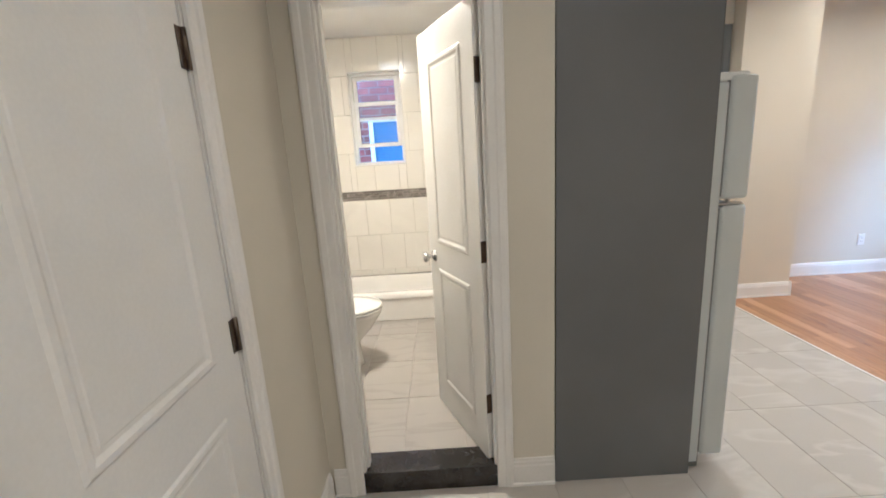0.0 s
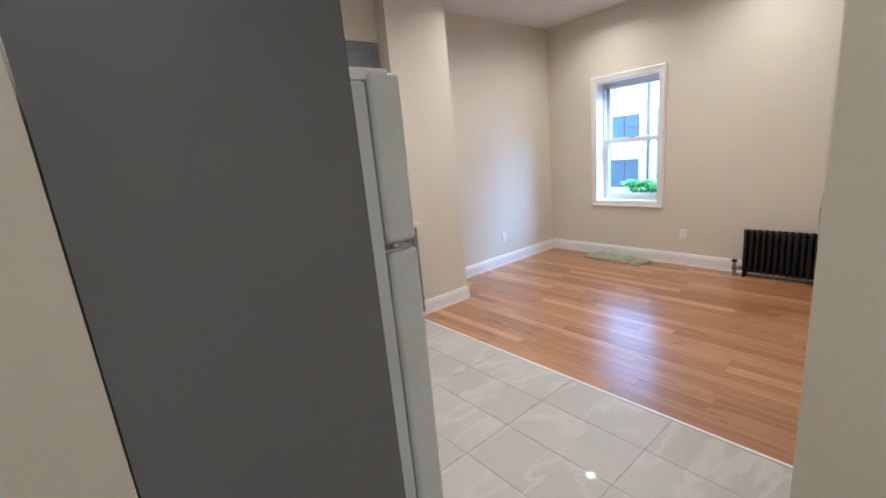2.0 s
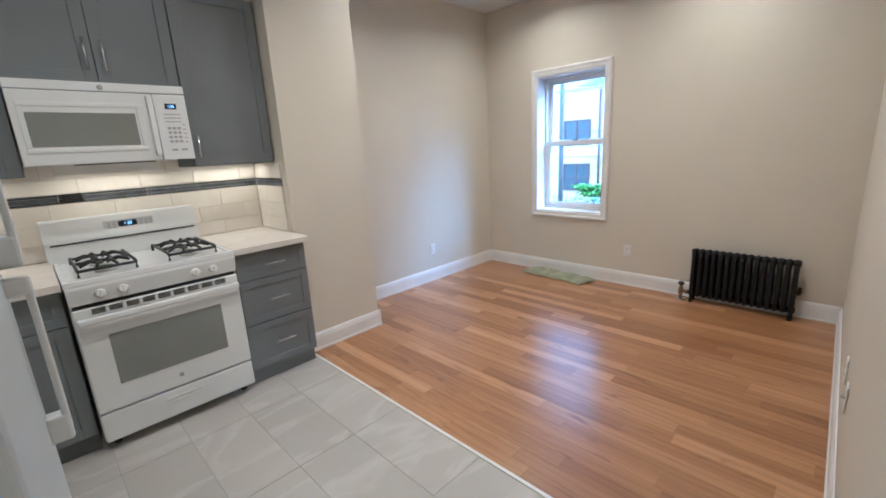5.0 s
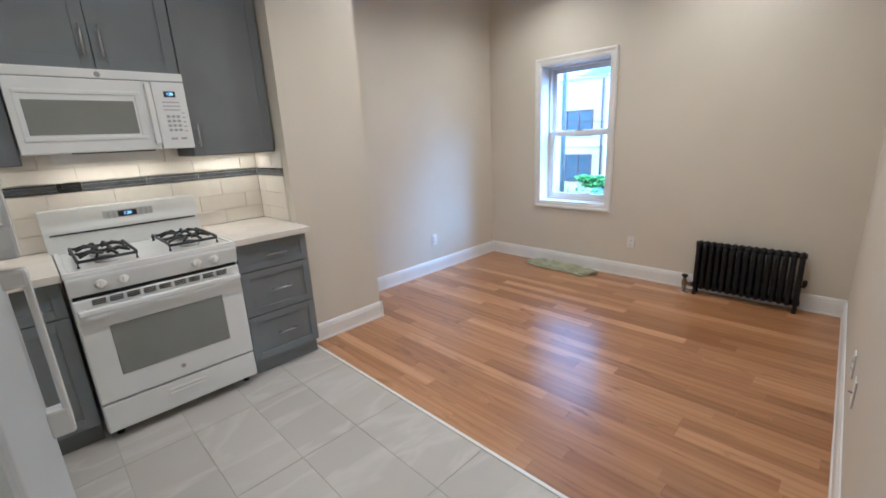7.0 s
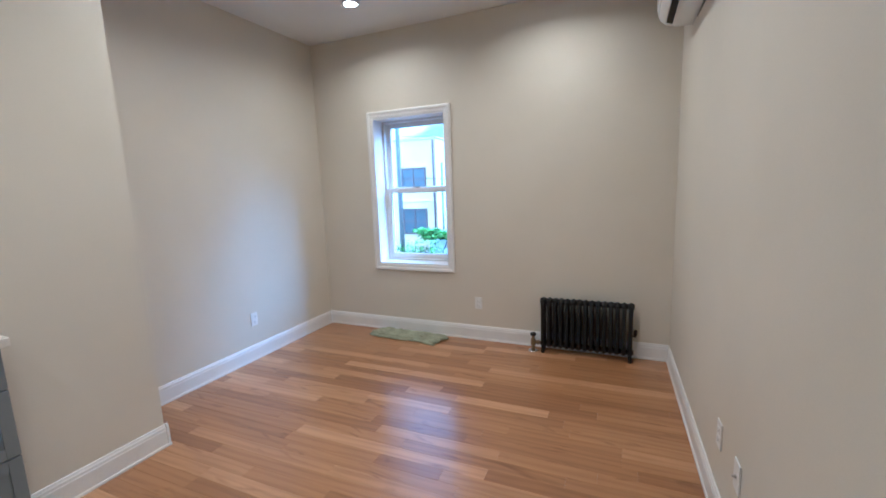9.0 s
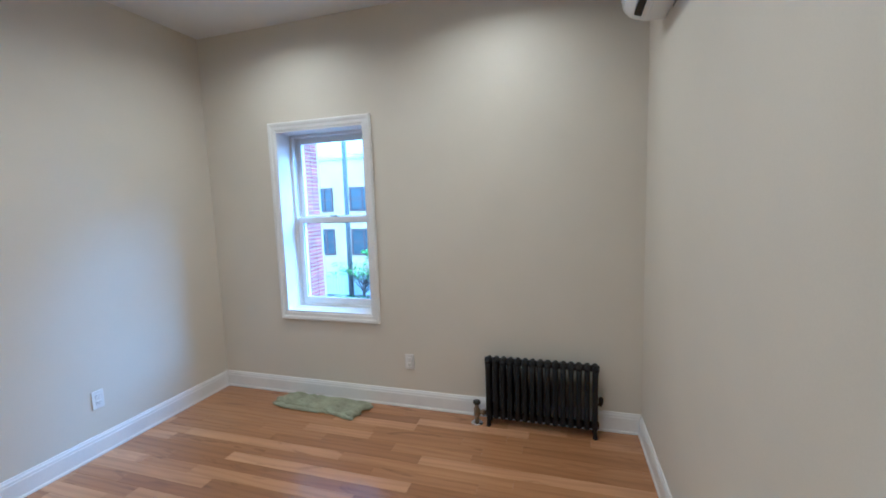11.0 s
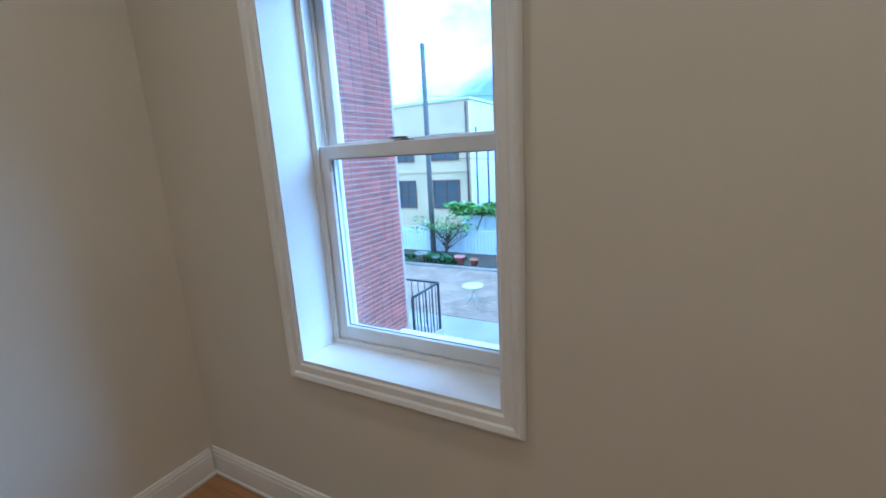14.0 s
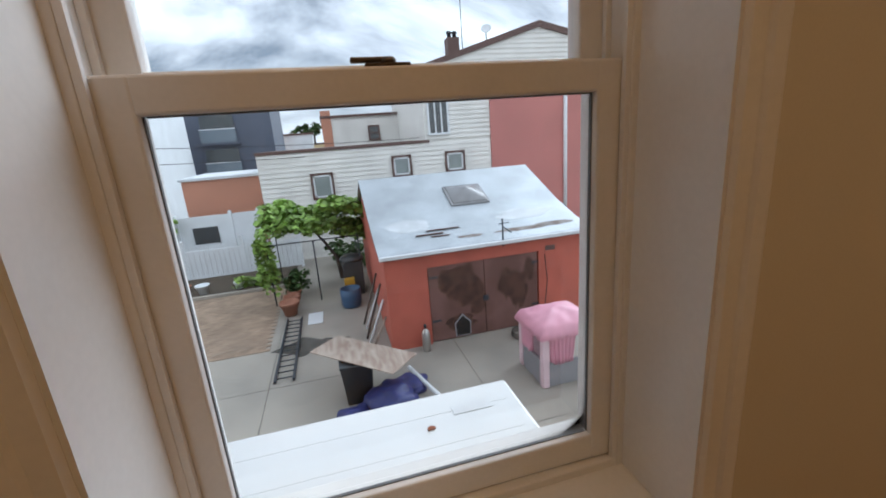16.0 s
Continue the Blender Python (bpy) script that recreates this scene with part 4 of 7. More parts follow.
SY = south_y(5.45) + 0.003
ac = thing("air_conditioner", "white wall-mounted split air conditioner high on the wall", "air conditioner", at=(5.45, SY, 2.36))
prof = [(SY + 0.004, 2.372), (SY + 0.10, 2.372), (SY + 0.165, 2.395), (SY + 0.200, 2.432), (SY + 0.208, 2.48), (SY + 0.206, 2.62), (SY + 0.190, 2.652), (SY + 0.150, 2.662), (SY + 0.004, 2.662)]
part("body", prism(prof, "x", 5.02, 5.868, 0.007), ENAMEL, ac)
part("front_panel", prism([(SY + 0.207, 2.470), (SY + 0.212, 2.470), (SY + 0.211, 2.622), (SY + 0.205, 2.622)], "x", 5.03, 5.858, 0.002), ENAMEL, ac)
part("outlet_slot", prism([(SY + 0.128, 2.376), (SY + 0.160, 2.3875), (SY + 0.159, 2.3895), (SY + 0.127, 2.378)], "x", 5.13, 5.80), SHADOW, ac, "black air outlet slot")
part("louvre", prism([(SY + 0.163, 2.3895), (SY + 0.197, 2.4255), (SY + 0.199, 2.4235), (SY + 0.165, 2.3875)], "x", 5.13, 5.80, 0.0006), ENAMEL, ac, "white air louvre")
part("mounting_plate", bx(5.025, 5.863, SY - 0.008, SY + 0.005, 2.366, 2.64, 0.001), GREYD, ac, "dark mounting plate")
part("sticker", bx(5.28, 5.40, SY + 0.055, SY + 0.095, 2.3705, 2.3718), INKG, ac, "small grey label")


# ---- outlets and switch ----
def wall_plate(name, label, category, m, kind):
    """A plate in local x (width) and z (height), facing -y."""
    w = 0.070 if kind != "double" else 0.116
    t = thing(name, label, category, "white wall plates")
    part("plate", bx(-w / 2, w / 2, -0.006, 0.0, -0.057, 0.057, 0.002), PLASTW, t)
    if kind == "outlet":
        for z in (-0.020, 0.020):
            r = part("receptacle", bx(-0.017, 0.017, -0.0085, -0.004, z - 0.014, z + 0.014, 0.003), PLASTW, t)
            sl = bmesh.new()
            bx(-0.009, -0.007, -0.0090, -0.008, z - 0.003, z + 0.007, to=sl)
            bx(0.007, 0.009, -0.0090, -0.008, z - 0.002, z + 0.006, to=sl)
            lathe([(0.0022, 0), (0.0022, 0.0008)], (0, -0.0085, z - 0.008), (0, -1, 0), 8, to=sl)
            part("slots", sl, SHADOW, r, "dark socket slots")
    elif kind == "cable":
        part("connector", lathe([(0.007, 0), (0.007, 0.004), (0.0045, 0.005), (0.0045, 0.014)], (0, -0.005, 0), (0, -1, 0), 10), NICKEL, t, "threaded cable connector")
    else:
        for x in ((-0.023, 0.023) if kind == "double" else (0,)):
            part("rocker", prism([(-0.006, -0.033), (-0.013, 0.0), (-0.009, 0.033), (-0.004, 0.033), (-0.004, -0.033)], "x", x - 0.016, x + 0.016, 0.001), PLASTW, t)
    t.matrix_world = m
    return t


wall_plate("outlet", "white duplex outlet on the cream wall", "outlet", pose(5.228, LEFT - 0.001, 0.357), "outlet")
wall_plate("outlet", "white duplex outlet below the window", "outlet", pose(FAR - 0.001, 3.281, 0.352, 0, 0, -90), "outlet")
SA = math.degrees(math.atan(slope))
wall_plate("outlet", "white duplex outlet low on the long wall", "outlet", pose(4.61, south_y(4.61) + 0.001, 0.372, 0, 0, 180 + SA), "outlet")
wall_plate("cable_socket", "white cable plate with a metal connector", "cable socket", pose(4.34, south_y(4.34) + 0.001, 0.372, 0, 0, 180 + SA), "cable")
wall_plate("light_switch", "white double rocker light switch", "light switch", pose(2.53, south_y(2.53) + 0.001, 1.27, 0, 0, 180 + SA), "double")

# ---- towel on the floor: folded cloth, rumpled ----
tw = bmesh.new()
NX, NY = 26, 60
grid = {}
for lay in range(2):
    for i in range(NX + 1):
        for j in range(NY + 1):
            u, v = i / NX, j / NY
            e = 0.018 * noise.noise((u * 3, v * 5, 2.0 + lay)) + 0.012 * noise.noise((u * 9, v * 14, 5.0))
            wid = (0.255 - 0.07 * v) * (1.0 if lay == 0 else 0.86)
            x = 6.215 - wid * (1 - u) + 0.030 * noise.noise((v * 3.0, lay * 3.1, 1.5)) * (1 if u < 0.5 else 0.3)
            y = 3.600 + 0.74 * v + 0.06 * noise.noise((u * 4, 1.0 + lay, 0.5)) - 0.05 * (u - 0.5) * lay
            h = 0.012 + 0.010 * lay + 0.020 * abs(noise.noise((u * 4 + lay, v * 7, 0.3))) + 0.008 * noise.noise((u * 12, v * 20, lay))
            edge = min(u, 1 - u) * NX, min(v, 1 - v) * NY
            fall = min(1.0, min(edge) / 1.6)
            grid[lay, i, j] = tw.verts.new((min(x + e * 0.5, 6.232), y + e, max(0.002, h * (0.25 + 0.75 * fall)) + 0.002))
    for i in range(NX):
        for j in range(NY):
            f = tw.faces.new((grid[lay, i, j], grid[lay, i + 1, j], grid[lay, i + 1, j + 1], grid[lay, i, j + 1]))
            f.smooth = True
tow = tagged(part("towel", tw, TOWEL), "rumpled sage green cotton towel on the wood floor", "towel")
so = tow.modifiers.new("thick", "SOLIDIFY")
so.thickness, so.offset = 0.004, -0.4

# ---- bathroom things ----
tb = thing("bathtub", "white built-in bathtub below the tiled wall", "bathtub", at=(0.55, 4.5, STEP))
TY0, TY1, TZ = 4.18, BBACK - 0.012, 0.345
part("apron", bx(BX0 + 0.012, BX1 - 0.002, TY0 + 0.012, TY0 + 0.04, STEP, TZ - 0.03, 0.008), CERAM, tb)
rim = bmesh.new()
rings = []
N = 40
for ins, z in ((-0.0, TZ - 0.045), (0.0, TZ - 0.012), (0.012, TZ), (0.075, TZ), (0.088, TZ - 0.012), (0.115, TZ - 0.12), (0.16, TZ - 0.23)):
    x0, x1, y0, y1 = BX0 + 0.012 + ins, BX1 - 0.002 - ins, TY0 + ins, TY1 - ins * 0.6
    rad = 0.012 + ins * 0.9
    ring = []
    for cxx, cyy, a0 in ((x1 - rad, y1 - rad, 0), (x0 + rad, y1 - rad, 90), (x0 + rad, y0 + rad, 180), (x1 - rad, y0 + rad, 270)):
        for k in range(7):
            a = radians(a0 + 15 * k)
            ring.append(rim.verts.new((cxx + rad * math.cos(a), cyy + rad * math.sin(a), z)))
    rings.append(ring)
for a, b in zip(rings, rings[1:]):
    for k in range(len(a)):
        f = rim.faces.new((a[k], a[(k + 1) % len(a)], b[(k + 1) % len(a)], b[k]))
        f.smooth = True
rim.faces.new(rings[-1])
part("basin", rim, CERAM, tb)
part("overflow", lathe([(0.03, 0), (0.03, 0.006), (0.02, 0.010)], (0.02, 4.5, 0.26), (1, 0, 0), 18), CHROME, tb, "chrome overflow plate")

to = thing("toilet", "white ceramic toilet with a closed lid", "toilet", at=(0.2, 3.45, STEP))


def egg(cx, cy, lx, ly, z, n=32):
    return [(cx + lx * math.cos(2 * math.pi * k / n) * (1.0 if math.cos(2 * math.pi * k / n) > 0 else 0.8), cy + ly * math.sin(2 * math.pi * k / n), z) for k in range(n)]


def skin(layers):
    bm = bmesh.new()
    rs = [[bm.verts.new(p) for p in ring] for ring in layers]
    for a, b in zip(rs, rs[1:]):
        for k in range(len(a)):
            f = bm.faces.new((a[k], a[(k + 1) % len(a)], b[(k + 1) % len(a)], b[k]))
            f.smooth = True
    bm.faces.new(rs[0][::-1])
    bm.faces.new(rs[-1])
    return bm


TCY = 3.46
part("bowl", skin([egg(0.15, TCY, 0.17, 0.10, STEP + 0.001), egg(0.15, TCY, 0.16, 0.095, STEP + 0.03), egg(0.16, TCY, 0.14, 0.09, STEP + 0.16), egg(0.19, TCY, 0.20, 0.13, STEP + 0.26), egg(0.205, TCY, 0.255, 0.178, STEP + 0.36), egg(0.205, TCY, 0.260, 0.182, STEP + 0.385)]), CERAM, to)
part("seat", skin([egg(0.205, TCY, 0.265, 0.186, STEP + 0.387), egg(0.205, TCY, 0.268, 0.188, STEP + 0.392), egg(0.205, TCY, 0.266, 0.186, STEP + 0.402)]), CERAM, to)
part("lid", skin([egg(0.205, TCY, 0.262, 0.183, STEP + 0.405), egg(0.205, TCY, 0.267, 0.187, STEP + 0.410), egg(0.205, TCY, 0.262, 0.183, STEP + 0.424), egg(0.205, TCY, 0.20, 0.13, STEP + 0.429)]), CERAM, to)
part("tank", bx(BX0 + 0.035, -0.01, TCY - 0.21, TCY + 0.21, STEP + 0.385, STEP + 0.74, 0.02, 3), CERAM, to)
part("tank_lid", bx(BX0 + 0.030, 0.0, TCY - 0.22, TCY + 0.22, STEP + 0.742, STEP + 0.775, 0.008), CERAM, to)

vn = thing("vanity", "grey bathroom vanity with a white top", "vanity", at=(0.05, 2.8, STEP))
part("body", bx(BX0 + 0.012, 0.302, 2.60, 3.09, STEP + 0.001, 0.80, 0.002), GREYC, vn)
part("top", bx(BX0 + 0.012, 0.330, 2.585, 3.110, 0.802, 0.835, 0.006), CERAM, vn)
vd = part("door", bx(0.304, 0.318, 2.62, 3.07, STEP + 0.10, 0.77, 0.002), GREYC, vn)

sh = thing("shower_fixture", "chrome shower head on an angled arm", "shower", at=(BX0, 4.45, 2.07))
SW = BX0 + 0.0135
a = bmesh.new()
tube([(SW + 0.001, 4.47, 2.09), (SW + 0.06, 4.47, 2.095), (SW + 0.13, 4.47, 2.06), (SW + 0.17, 4.47, 2.02)], 0.010, 12, to=a)
lathe([(0.028, 0), (0.028, 0.004), (0.012, 0.010)], (SW, 4.47, 2.09), (1, 0, 0), 18, to=a)
part("arm", a, CHROME, sh)
part("rose", lathe([(0.012, 0.0), (0.016, 0.015), (0.034, 0.040), (0.036, 0.052), (0.028, 0.056)], (SW + 0.165, 4.47, 2.03), (0.70, 0, -0.71), 20), CHROME, sh)
mx = thing("shower_valve", "chrome single-lever shower valve on tiles", "shower valve", at=(BX0, 4.45, 0.96))
part("escutcheon", lathe([(0.075, 0), (0.075, 0.004), (0.06, 0.010), (0.03, 0.016), (0.022, 0.05)], (SW, 4.47, 0.94), (1, 0, 0), 28), CHROME, mx)
part("lever", tube([(SW + 0.045, 4.47, 0.94), (SW + 0.07, 4.45, 0.94), (SW + 0.15, 4.42, 0.945)], [0.014, 0.010, 0.007], 10), CHROME, mx)
sp = thing("tub_spout", "chrome tub spout above the bathtub", "tub spout", at=(BX0, 4.45, 0.6))
part("spout", tube([(SW, 4.50, 0.55), (SW + 0.09, 4.50, 0.548), (SW + 0.13, 4.50, 0.535)], [0.028, 0.026, 0.020], 16), CHROME, sp)

# bathroom window with a brick shaft beyond
bw = thing("window_2", "small white double-hung bathroom window", "window", kind="structure", at=(0.43, BBACK + 0.05, 1.4))


def frame_xz(x0, x1, z0, z1, y0, y1, w, b=0.003):
    bm = bmesh.new()
    bx(x0, x0 + w, y0, y1, z0, z1, b, to=bm)
    bx(x1 - w, x1, y0, y1, z0, z1, b, to=bm)
    bx(x0 + w, x1 - w, y0 + 0.001, y1 - 0.001, z1 - w, z1, b, to=bm)
    bx(x0 + w, x1 - w, y0 + 0.001, y1 - 0.001, z0, z0 + w, b, to=bm)
    return bm


part("window_frame", frame_xz(0.142, 0.608, 1.402, 2.218, BBACK + 0.045, BBACK + 0.115, 0.028), VINYL, bw)
ls = part("lower_sash", frame_xz(0.171, 0.579, 1.565, 1.965, BBACK + 0.050, BBACK + 0.074, 0.034), VINYL, bw, "white lower sash raised a little")
us = part("upper_sash", frame_xz(0.171, 0.579, 1.80, 2.189, BBACK + 0.078, BBACK + 0.100, 0.034), VINYL, bw)
p1 = part("pane", bx(0.203, 0.547, BBACK + 0.060, BBACK + 0.064, 1.597, 1.933), PANE, ls)
p2 = part("pane", bx(0.203, 0.547, BBACK + 0.087, BBACK + 0.091, 1.832, 2.157), PANE, us)
p1.visible_shadow = p2.visible_shadow = False
tr2 = bmesh.new()
for wa, wb2, wc, wd in ((0.141, 0.147, 1.401, 2.219), (0.603, 0.609, 1.401, 2.219), (0.147, 0.603, 1.401, 1.409), (0.147, 0.603, 2.211, 2.219)):
    bx(wa, wb2, BBACK - 0.012, BBACK + 0.044, wc, wd, to=tr2)
part("reveal", tr2, TRIM, bw, "white reveal strips round the recess")
BRK = surf("brick_red", (0.27, 0.085, 0.065), 0.85, 0, 0.15, 6, 60, 0.5, 0.004, rand=0.22)
MORTAR = surf("mortar", (0.40, 0.35, 0.32), 0.9, 0, 0.1, 8, 80, 0.4, 0.003)
tagged(part("shaft_wall", bx(-0.6, 1.9, 5.95, 6.1, 0.0, 4.5), MORTAR), "mortar bed of the brick shaft wall", "wall", kind="structure")

bl = thing("bath_ceiling_light", "round white flush bathroom ceiling light, on", "ceiling light", at=(0.45, 3.3, 2.5))
part("shade", lathe([(0.14, -0.001), (0.14, -0.010), (0.12, -0.028), (0.06, -0.036)], (0.45, 3.3, 2.5), seg=32), LAMPG, bl, "glowing round shade")

# ---- pieces: floor tiles, planks, wall tiles ----


def piece_mesh(name, w, d, t, b, material):
    bm = bx(-w / 2, w / 2, -d / 2, d / 2, -t, 0, 0)
    if b:
        top = [e for e in bm.edges if all(v.co.z > -1e-6 for v in e.verts)]
        bmesh.ops.bevel(bm, geom=top, offset=b, segments=1, affect="EDGES")
    me = bpy.data.meshes.new(name)
    bm.to_mesh(me)
    bm.free()
    me.materials.append(material)
    return me


PIECES = {}


def piece(name, parent, w, d, t, b, material, m):
    """One tile or plank, top face outward along local z; alike pieces share one mesh."""
    key = (name, round(w, 4), round(d, 4), t, b, material.name)
    if key not in PIECES:
        PIECES[key] = piece_mesh(name, w, d, t, b, material)
    o = new(name, PIECES[key])
    o.parent = parent
    o.matrix_basis = m
    return o


rnd = random.Random(5)
fl = bpy.data.objects["floor"]
G = 0.0022
xs = [3.446 - 0.3025 * k for k in range(0, 12)]
ys = [3.440 + 0.600 * k for k in range(-9, 4)]
for x1 in xs:
    x0 = x1 - 0.3025
    for y0 in ys:
        a0, a1, b0, b1 = max(x0, CLOS + 0.0), x1, y0, min(y0 + 0.600, LEFT)
        if b0 > BATH - 0.05 and a0 < 1.33:
            continue
        if b1 > BATH and a1 < 1.335:
            b1 = BATH
        if a1 - a0 < 0.04 or b1 - b0 < 0.04 or a1 < CLOS or (b1 < -1.6):
            continue
        piece("floor_tile", fl, a1 - a0 - G, b1 - b0 - G, 0.010, 0.0007, PORC, pose((a0 + a1) / 2, (b0 + b1) / 2, rnd.uniform(-0.0003, 0.0003)))
fl = bpy.data.objects["floor_living"]
PW = 0.0826
x = 3.467
while x < FAR - 0.004:
    w = min(PW, FAR - x)
    y = 1.58 - rnd.uniform(0, 0.6)
    while y < LEFT:
        ln = round(rnd.choice((0.38, 0.5, 0.62, 0.75, 0.9, 1.05, 1.2)), 3)
        a, b = max(y, 1.56), min(y + ln, LEFT)
        if b - a > 0.02:
            piece("floor_plank", fl, w - 0.0005, round(b - a - 0.0006, 4), 0.012, 0.0005, OAK, pose(x + w / 2, (a + b) / 2, rnd.uniform(-0.0003, 0.0003)))
        y += ln
    x += PW
# bathroom floor tiles
bf = bpy.data.objects["bath_floor_base"]
for i in range(5):
    for j in range(4):
        a0, a1 = BX0 + i * 0.30, min(BX0 + (i + 1) * 0.30, BX1)
        b0, b1 = BATH + 0.131 + j * 0.45, min(BATH + 0.131 + (j + 1) * 0.45, TY0 + 0.02)
        if a1 - a0 > 0.05 and b1 - b0 > 0.05:
            piece("floor_tile", bf, a1 - a0 - 0.003, b1 - b0 - 0.003, 0.008, 0.001, BFLOOR, pose((a0 + a1) / 2, (b0 + b1) / 2, STEP))
# bathroom rear wall tiles, in rows with a stone mosaic band
rows_b = [(0.345, 0.400), (0.400, 0.745), (0.745, 1.080), (1.165, 1.515), (1.515, 1.853), (1.853, 2.184), (2.184, 2.50)]
wb = bpy.data.objects["wall_bath_rear"]
wlft = bpy.data.objects["wall_bath_left"]


def tile_run(parent, a_lo, a_hi, z0, z1, step, off, put_at, material, hole=None, depth=0.009):
    a = a_lo - off
    while a < a_hi:
        p, q = max(a, a_lo), min(a + step, a_hi)
        a += step
        if q - p < 0.02:
            continue
        pieces_ = [(p, q, z0, z1)]
        if hole and q > hole[0] and p < hole[1] and z1 > hole[2] and z0 < hole[3]:
            pieces_ = []
            if p < hole[0]:
                pieces_.append((p, hole[0], z0, z1))
            if q > hole[1]:
                pieces_.append((hole[1], q, z0, z1))
            m0, m1 = max(p, hole[0]), min(q, hole[1])
            if z0 < hole[2]:
                pieces_.append((m0, m1, z0, hole[2]))
            if z1 > hole[3]:
                pieces_.append((m0, m1, hole[3], z1))
        for s, e, lo, hi in pieces_:
            if e - s > 0.012 and hi - lo > 0.012:
                piece("wall_tile", parent, e - s - 0.003, hi - lo - 0.003, depth, 0.0008, material, put_at((s + e) / 2, (lo + hi) / 2))


rear = lambda a, z: pose(a, BBACK - 0.009, z, 90, 0, 0)
leftw = lambda a, z: pose(BX0 + 0.009, a, z, 90, 0, 90)
for k, (z0, z1) in enumerate(rows_b):
    tile_run(wb, BX0, BX1, z0, z1, 0.225, 0.1125 * (k % 2), rear, BTILE, (0.14, 0.61, 1.40, 2.22))
    tile_run(wlft, TY0 - 0.05, BBACK - 0.01, z0, z1, 0.225, 0.1125 * (k % 2), leftw, BTILE)
    tile_run(wlft, BATH + 0.13, TY0 - 0.05, max(z0, 0.11), z1, 0.225, 0.1125 * (k % 2), leftw, BTILE)
for j in range(4):
    z0 = 1.082 + j * 0.0205
    for par, lo, hi, f in ((wb, BX0, BX1, rear), (wlft, TY0 - 0.05, BBACK - 0.01, leftw)):
        tile_run(par, lo, hi, z0, z0 + 0.0205, 0.075, rnd.choice((0.0, 0.02, 0.045)), f, STONEB)
# kitchen splashback
sbk = tagged(part("splashback", bx(1.34, 3.452, LEFT - 0.0045, LEFT - 0.0005, 0.915, 1.455), KGROUT), "cream tiled splashback with a dark glass strip", "splashback", kind="structure")
sbs = tagged(part("splashback_side", bx(3.4475, 3.4515, 4.55, LEFT - 0.005, 0.915, 1.40), KGROUT), "cream tiled return beside the worktop", "splashback", kind="structure")
kb = lambda a, z: pose(a, LEFT - 0.0105, z, 90, 0, 0)
ks = lambda a, z: pose(3.4415, a, z, 90, 0, -90)
for k, (z0, z1) in enumerate([(0.916, 1.010), (1.010, 1.115), (1.115, 1.228), (1.288, 1.368), (1.368, 1.452)]):
    tile_run(sbk, 1.345, 3.440, z0, z1, 0.305, 0.1525 * (k % 2), kb, KTILE, None, 0.006)
    tile_run(sbs, 4.55, LEFT - 0.011, z0, min(z1, 1.396), 0.305, 0.1525 * (k % 2), ks, KTILE, None, 0.006)
for par, lo, hi, f in ((sbk, 1.345, 3.440, kb), (sbs, 4.55, LEFT - 0.011, ks)):
    a = lo
    while a < hi:
        ln, dark = rnd.choice(((0.32, False), (0.30, False), (0.11, True)))
        e = min(a + ln, hi)
        if e - a > 0.02:
            if dark:
                for j in range(2):
                    piece("glass_strip", par, e - a - 0.003, 0.0255, 0.006, 0.001, STRIPK, f((a + e) / 2, 1.2445 + j * 0.027))
            else:
                for j, hh in enumerate((0.012, 0.024, 0.012)):
                    piece("glass_strip", par, e - a - 0.003, hh, 0.006, 0.001, STRIPG, f((a + e) / 2, (1.238, 1.258, 1.278)[j]))
        a = e

# ---- outdoors: materials ----
CONC = surf("concrete", (0.40, 0.365, 0.315), 0.88, 0, 0.14, 0.55, 30, 0.4, 0.004, second=(0.29, 0.27, 0.24))
PAVER = surf("paver_tan", (0.39, 0.285, 0.205), 0.85, 0, 0.14, 1.2, 40, 0.4, 0.004, rand=0.16, island=True)
SOIL = surf("garden_soil", (0.11, 0.085, 0.06), 0.95, 0, 0.2, 3, 25, 0.8, 0.02)
VINYLF = surf("fence_white_vinyl", (0.72, 0.75, 0.78), 0.45, 0, 0.04, 2, 40, 0.05)
WHITEW = surf("stucco_white", (0.66, 0.69, 0.72), 0.85, 0, 0.05, 0.8, 20, 0.4, 0.006)
YELLOW = surf("stucco_yellow", (0.66, 0.53, 0.32), 0.85, 0, 0.06, 0.8, 20, 0.4, 0.006)
ORANGE = surf("stucco_orange", (0.52, 0.25, 0.17), 0.85, 0, 0.06, 0.8, 20, 0.3, 0.006)
PINKW = surf("stucco_pink", (0.52, 0.21, 0.19), 0.85, 0, 0.06, 0.7, 20, 0.3, 0.006)
CORAL = surf("garage_coral_paint", (0.50, 0.125, 0.085), 0.75, 0, 0.08, 1.6, 30, 0.3, 0.004)
BLUEG = surf("panel_slate_blue", (0.085, 0.10, 0.14), 0.5, 0, 0.06, 0.6, 15, 0.05)
SIDING = surf("siding_white", (0.76, 0.745, 0.71), 0.6, 0, 0.05, 1.2, 30, 0.1, 0.003)
BROWNT = surf("trim_brown", (0.13, 0.075, 0.065), 0.6, 0, 0.1, 4, 40, 0.1)
ROOFM = surf("roof_silver", (0.44, 0.48, 0.52), 0.42, 0.15, 0.14, 1.1, 12, 0.3, 0.006, second=(0.33, 0.36, 0.39))
RUSTD = surf("garage_door_brown", (0.20, 0.105, 0.09), 0.75, 0, 0.2, 1.5, 30, 0.3, 0.004, second=(0.13, 0.062, 0.05))
RUSTP = surf("rust_patch", (0.050, 0.024, 0.018), 0.8, 0, 0.25, 5, 40, 0.3, second=(0.10, 0.045, 0.03))
WINDK = surf("window_dark_glass", (0.085, 0.095, 0.10), 0.12, 0, 0.1, 2, 20, 0)
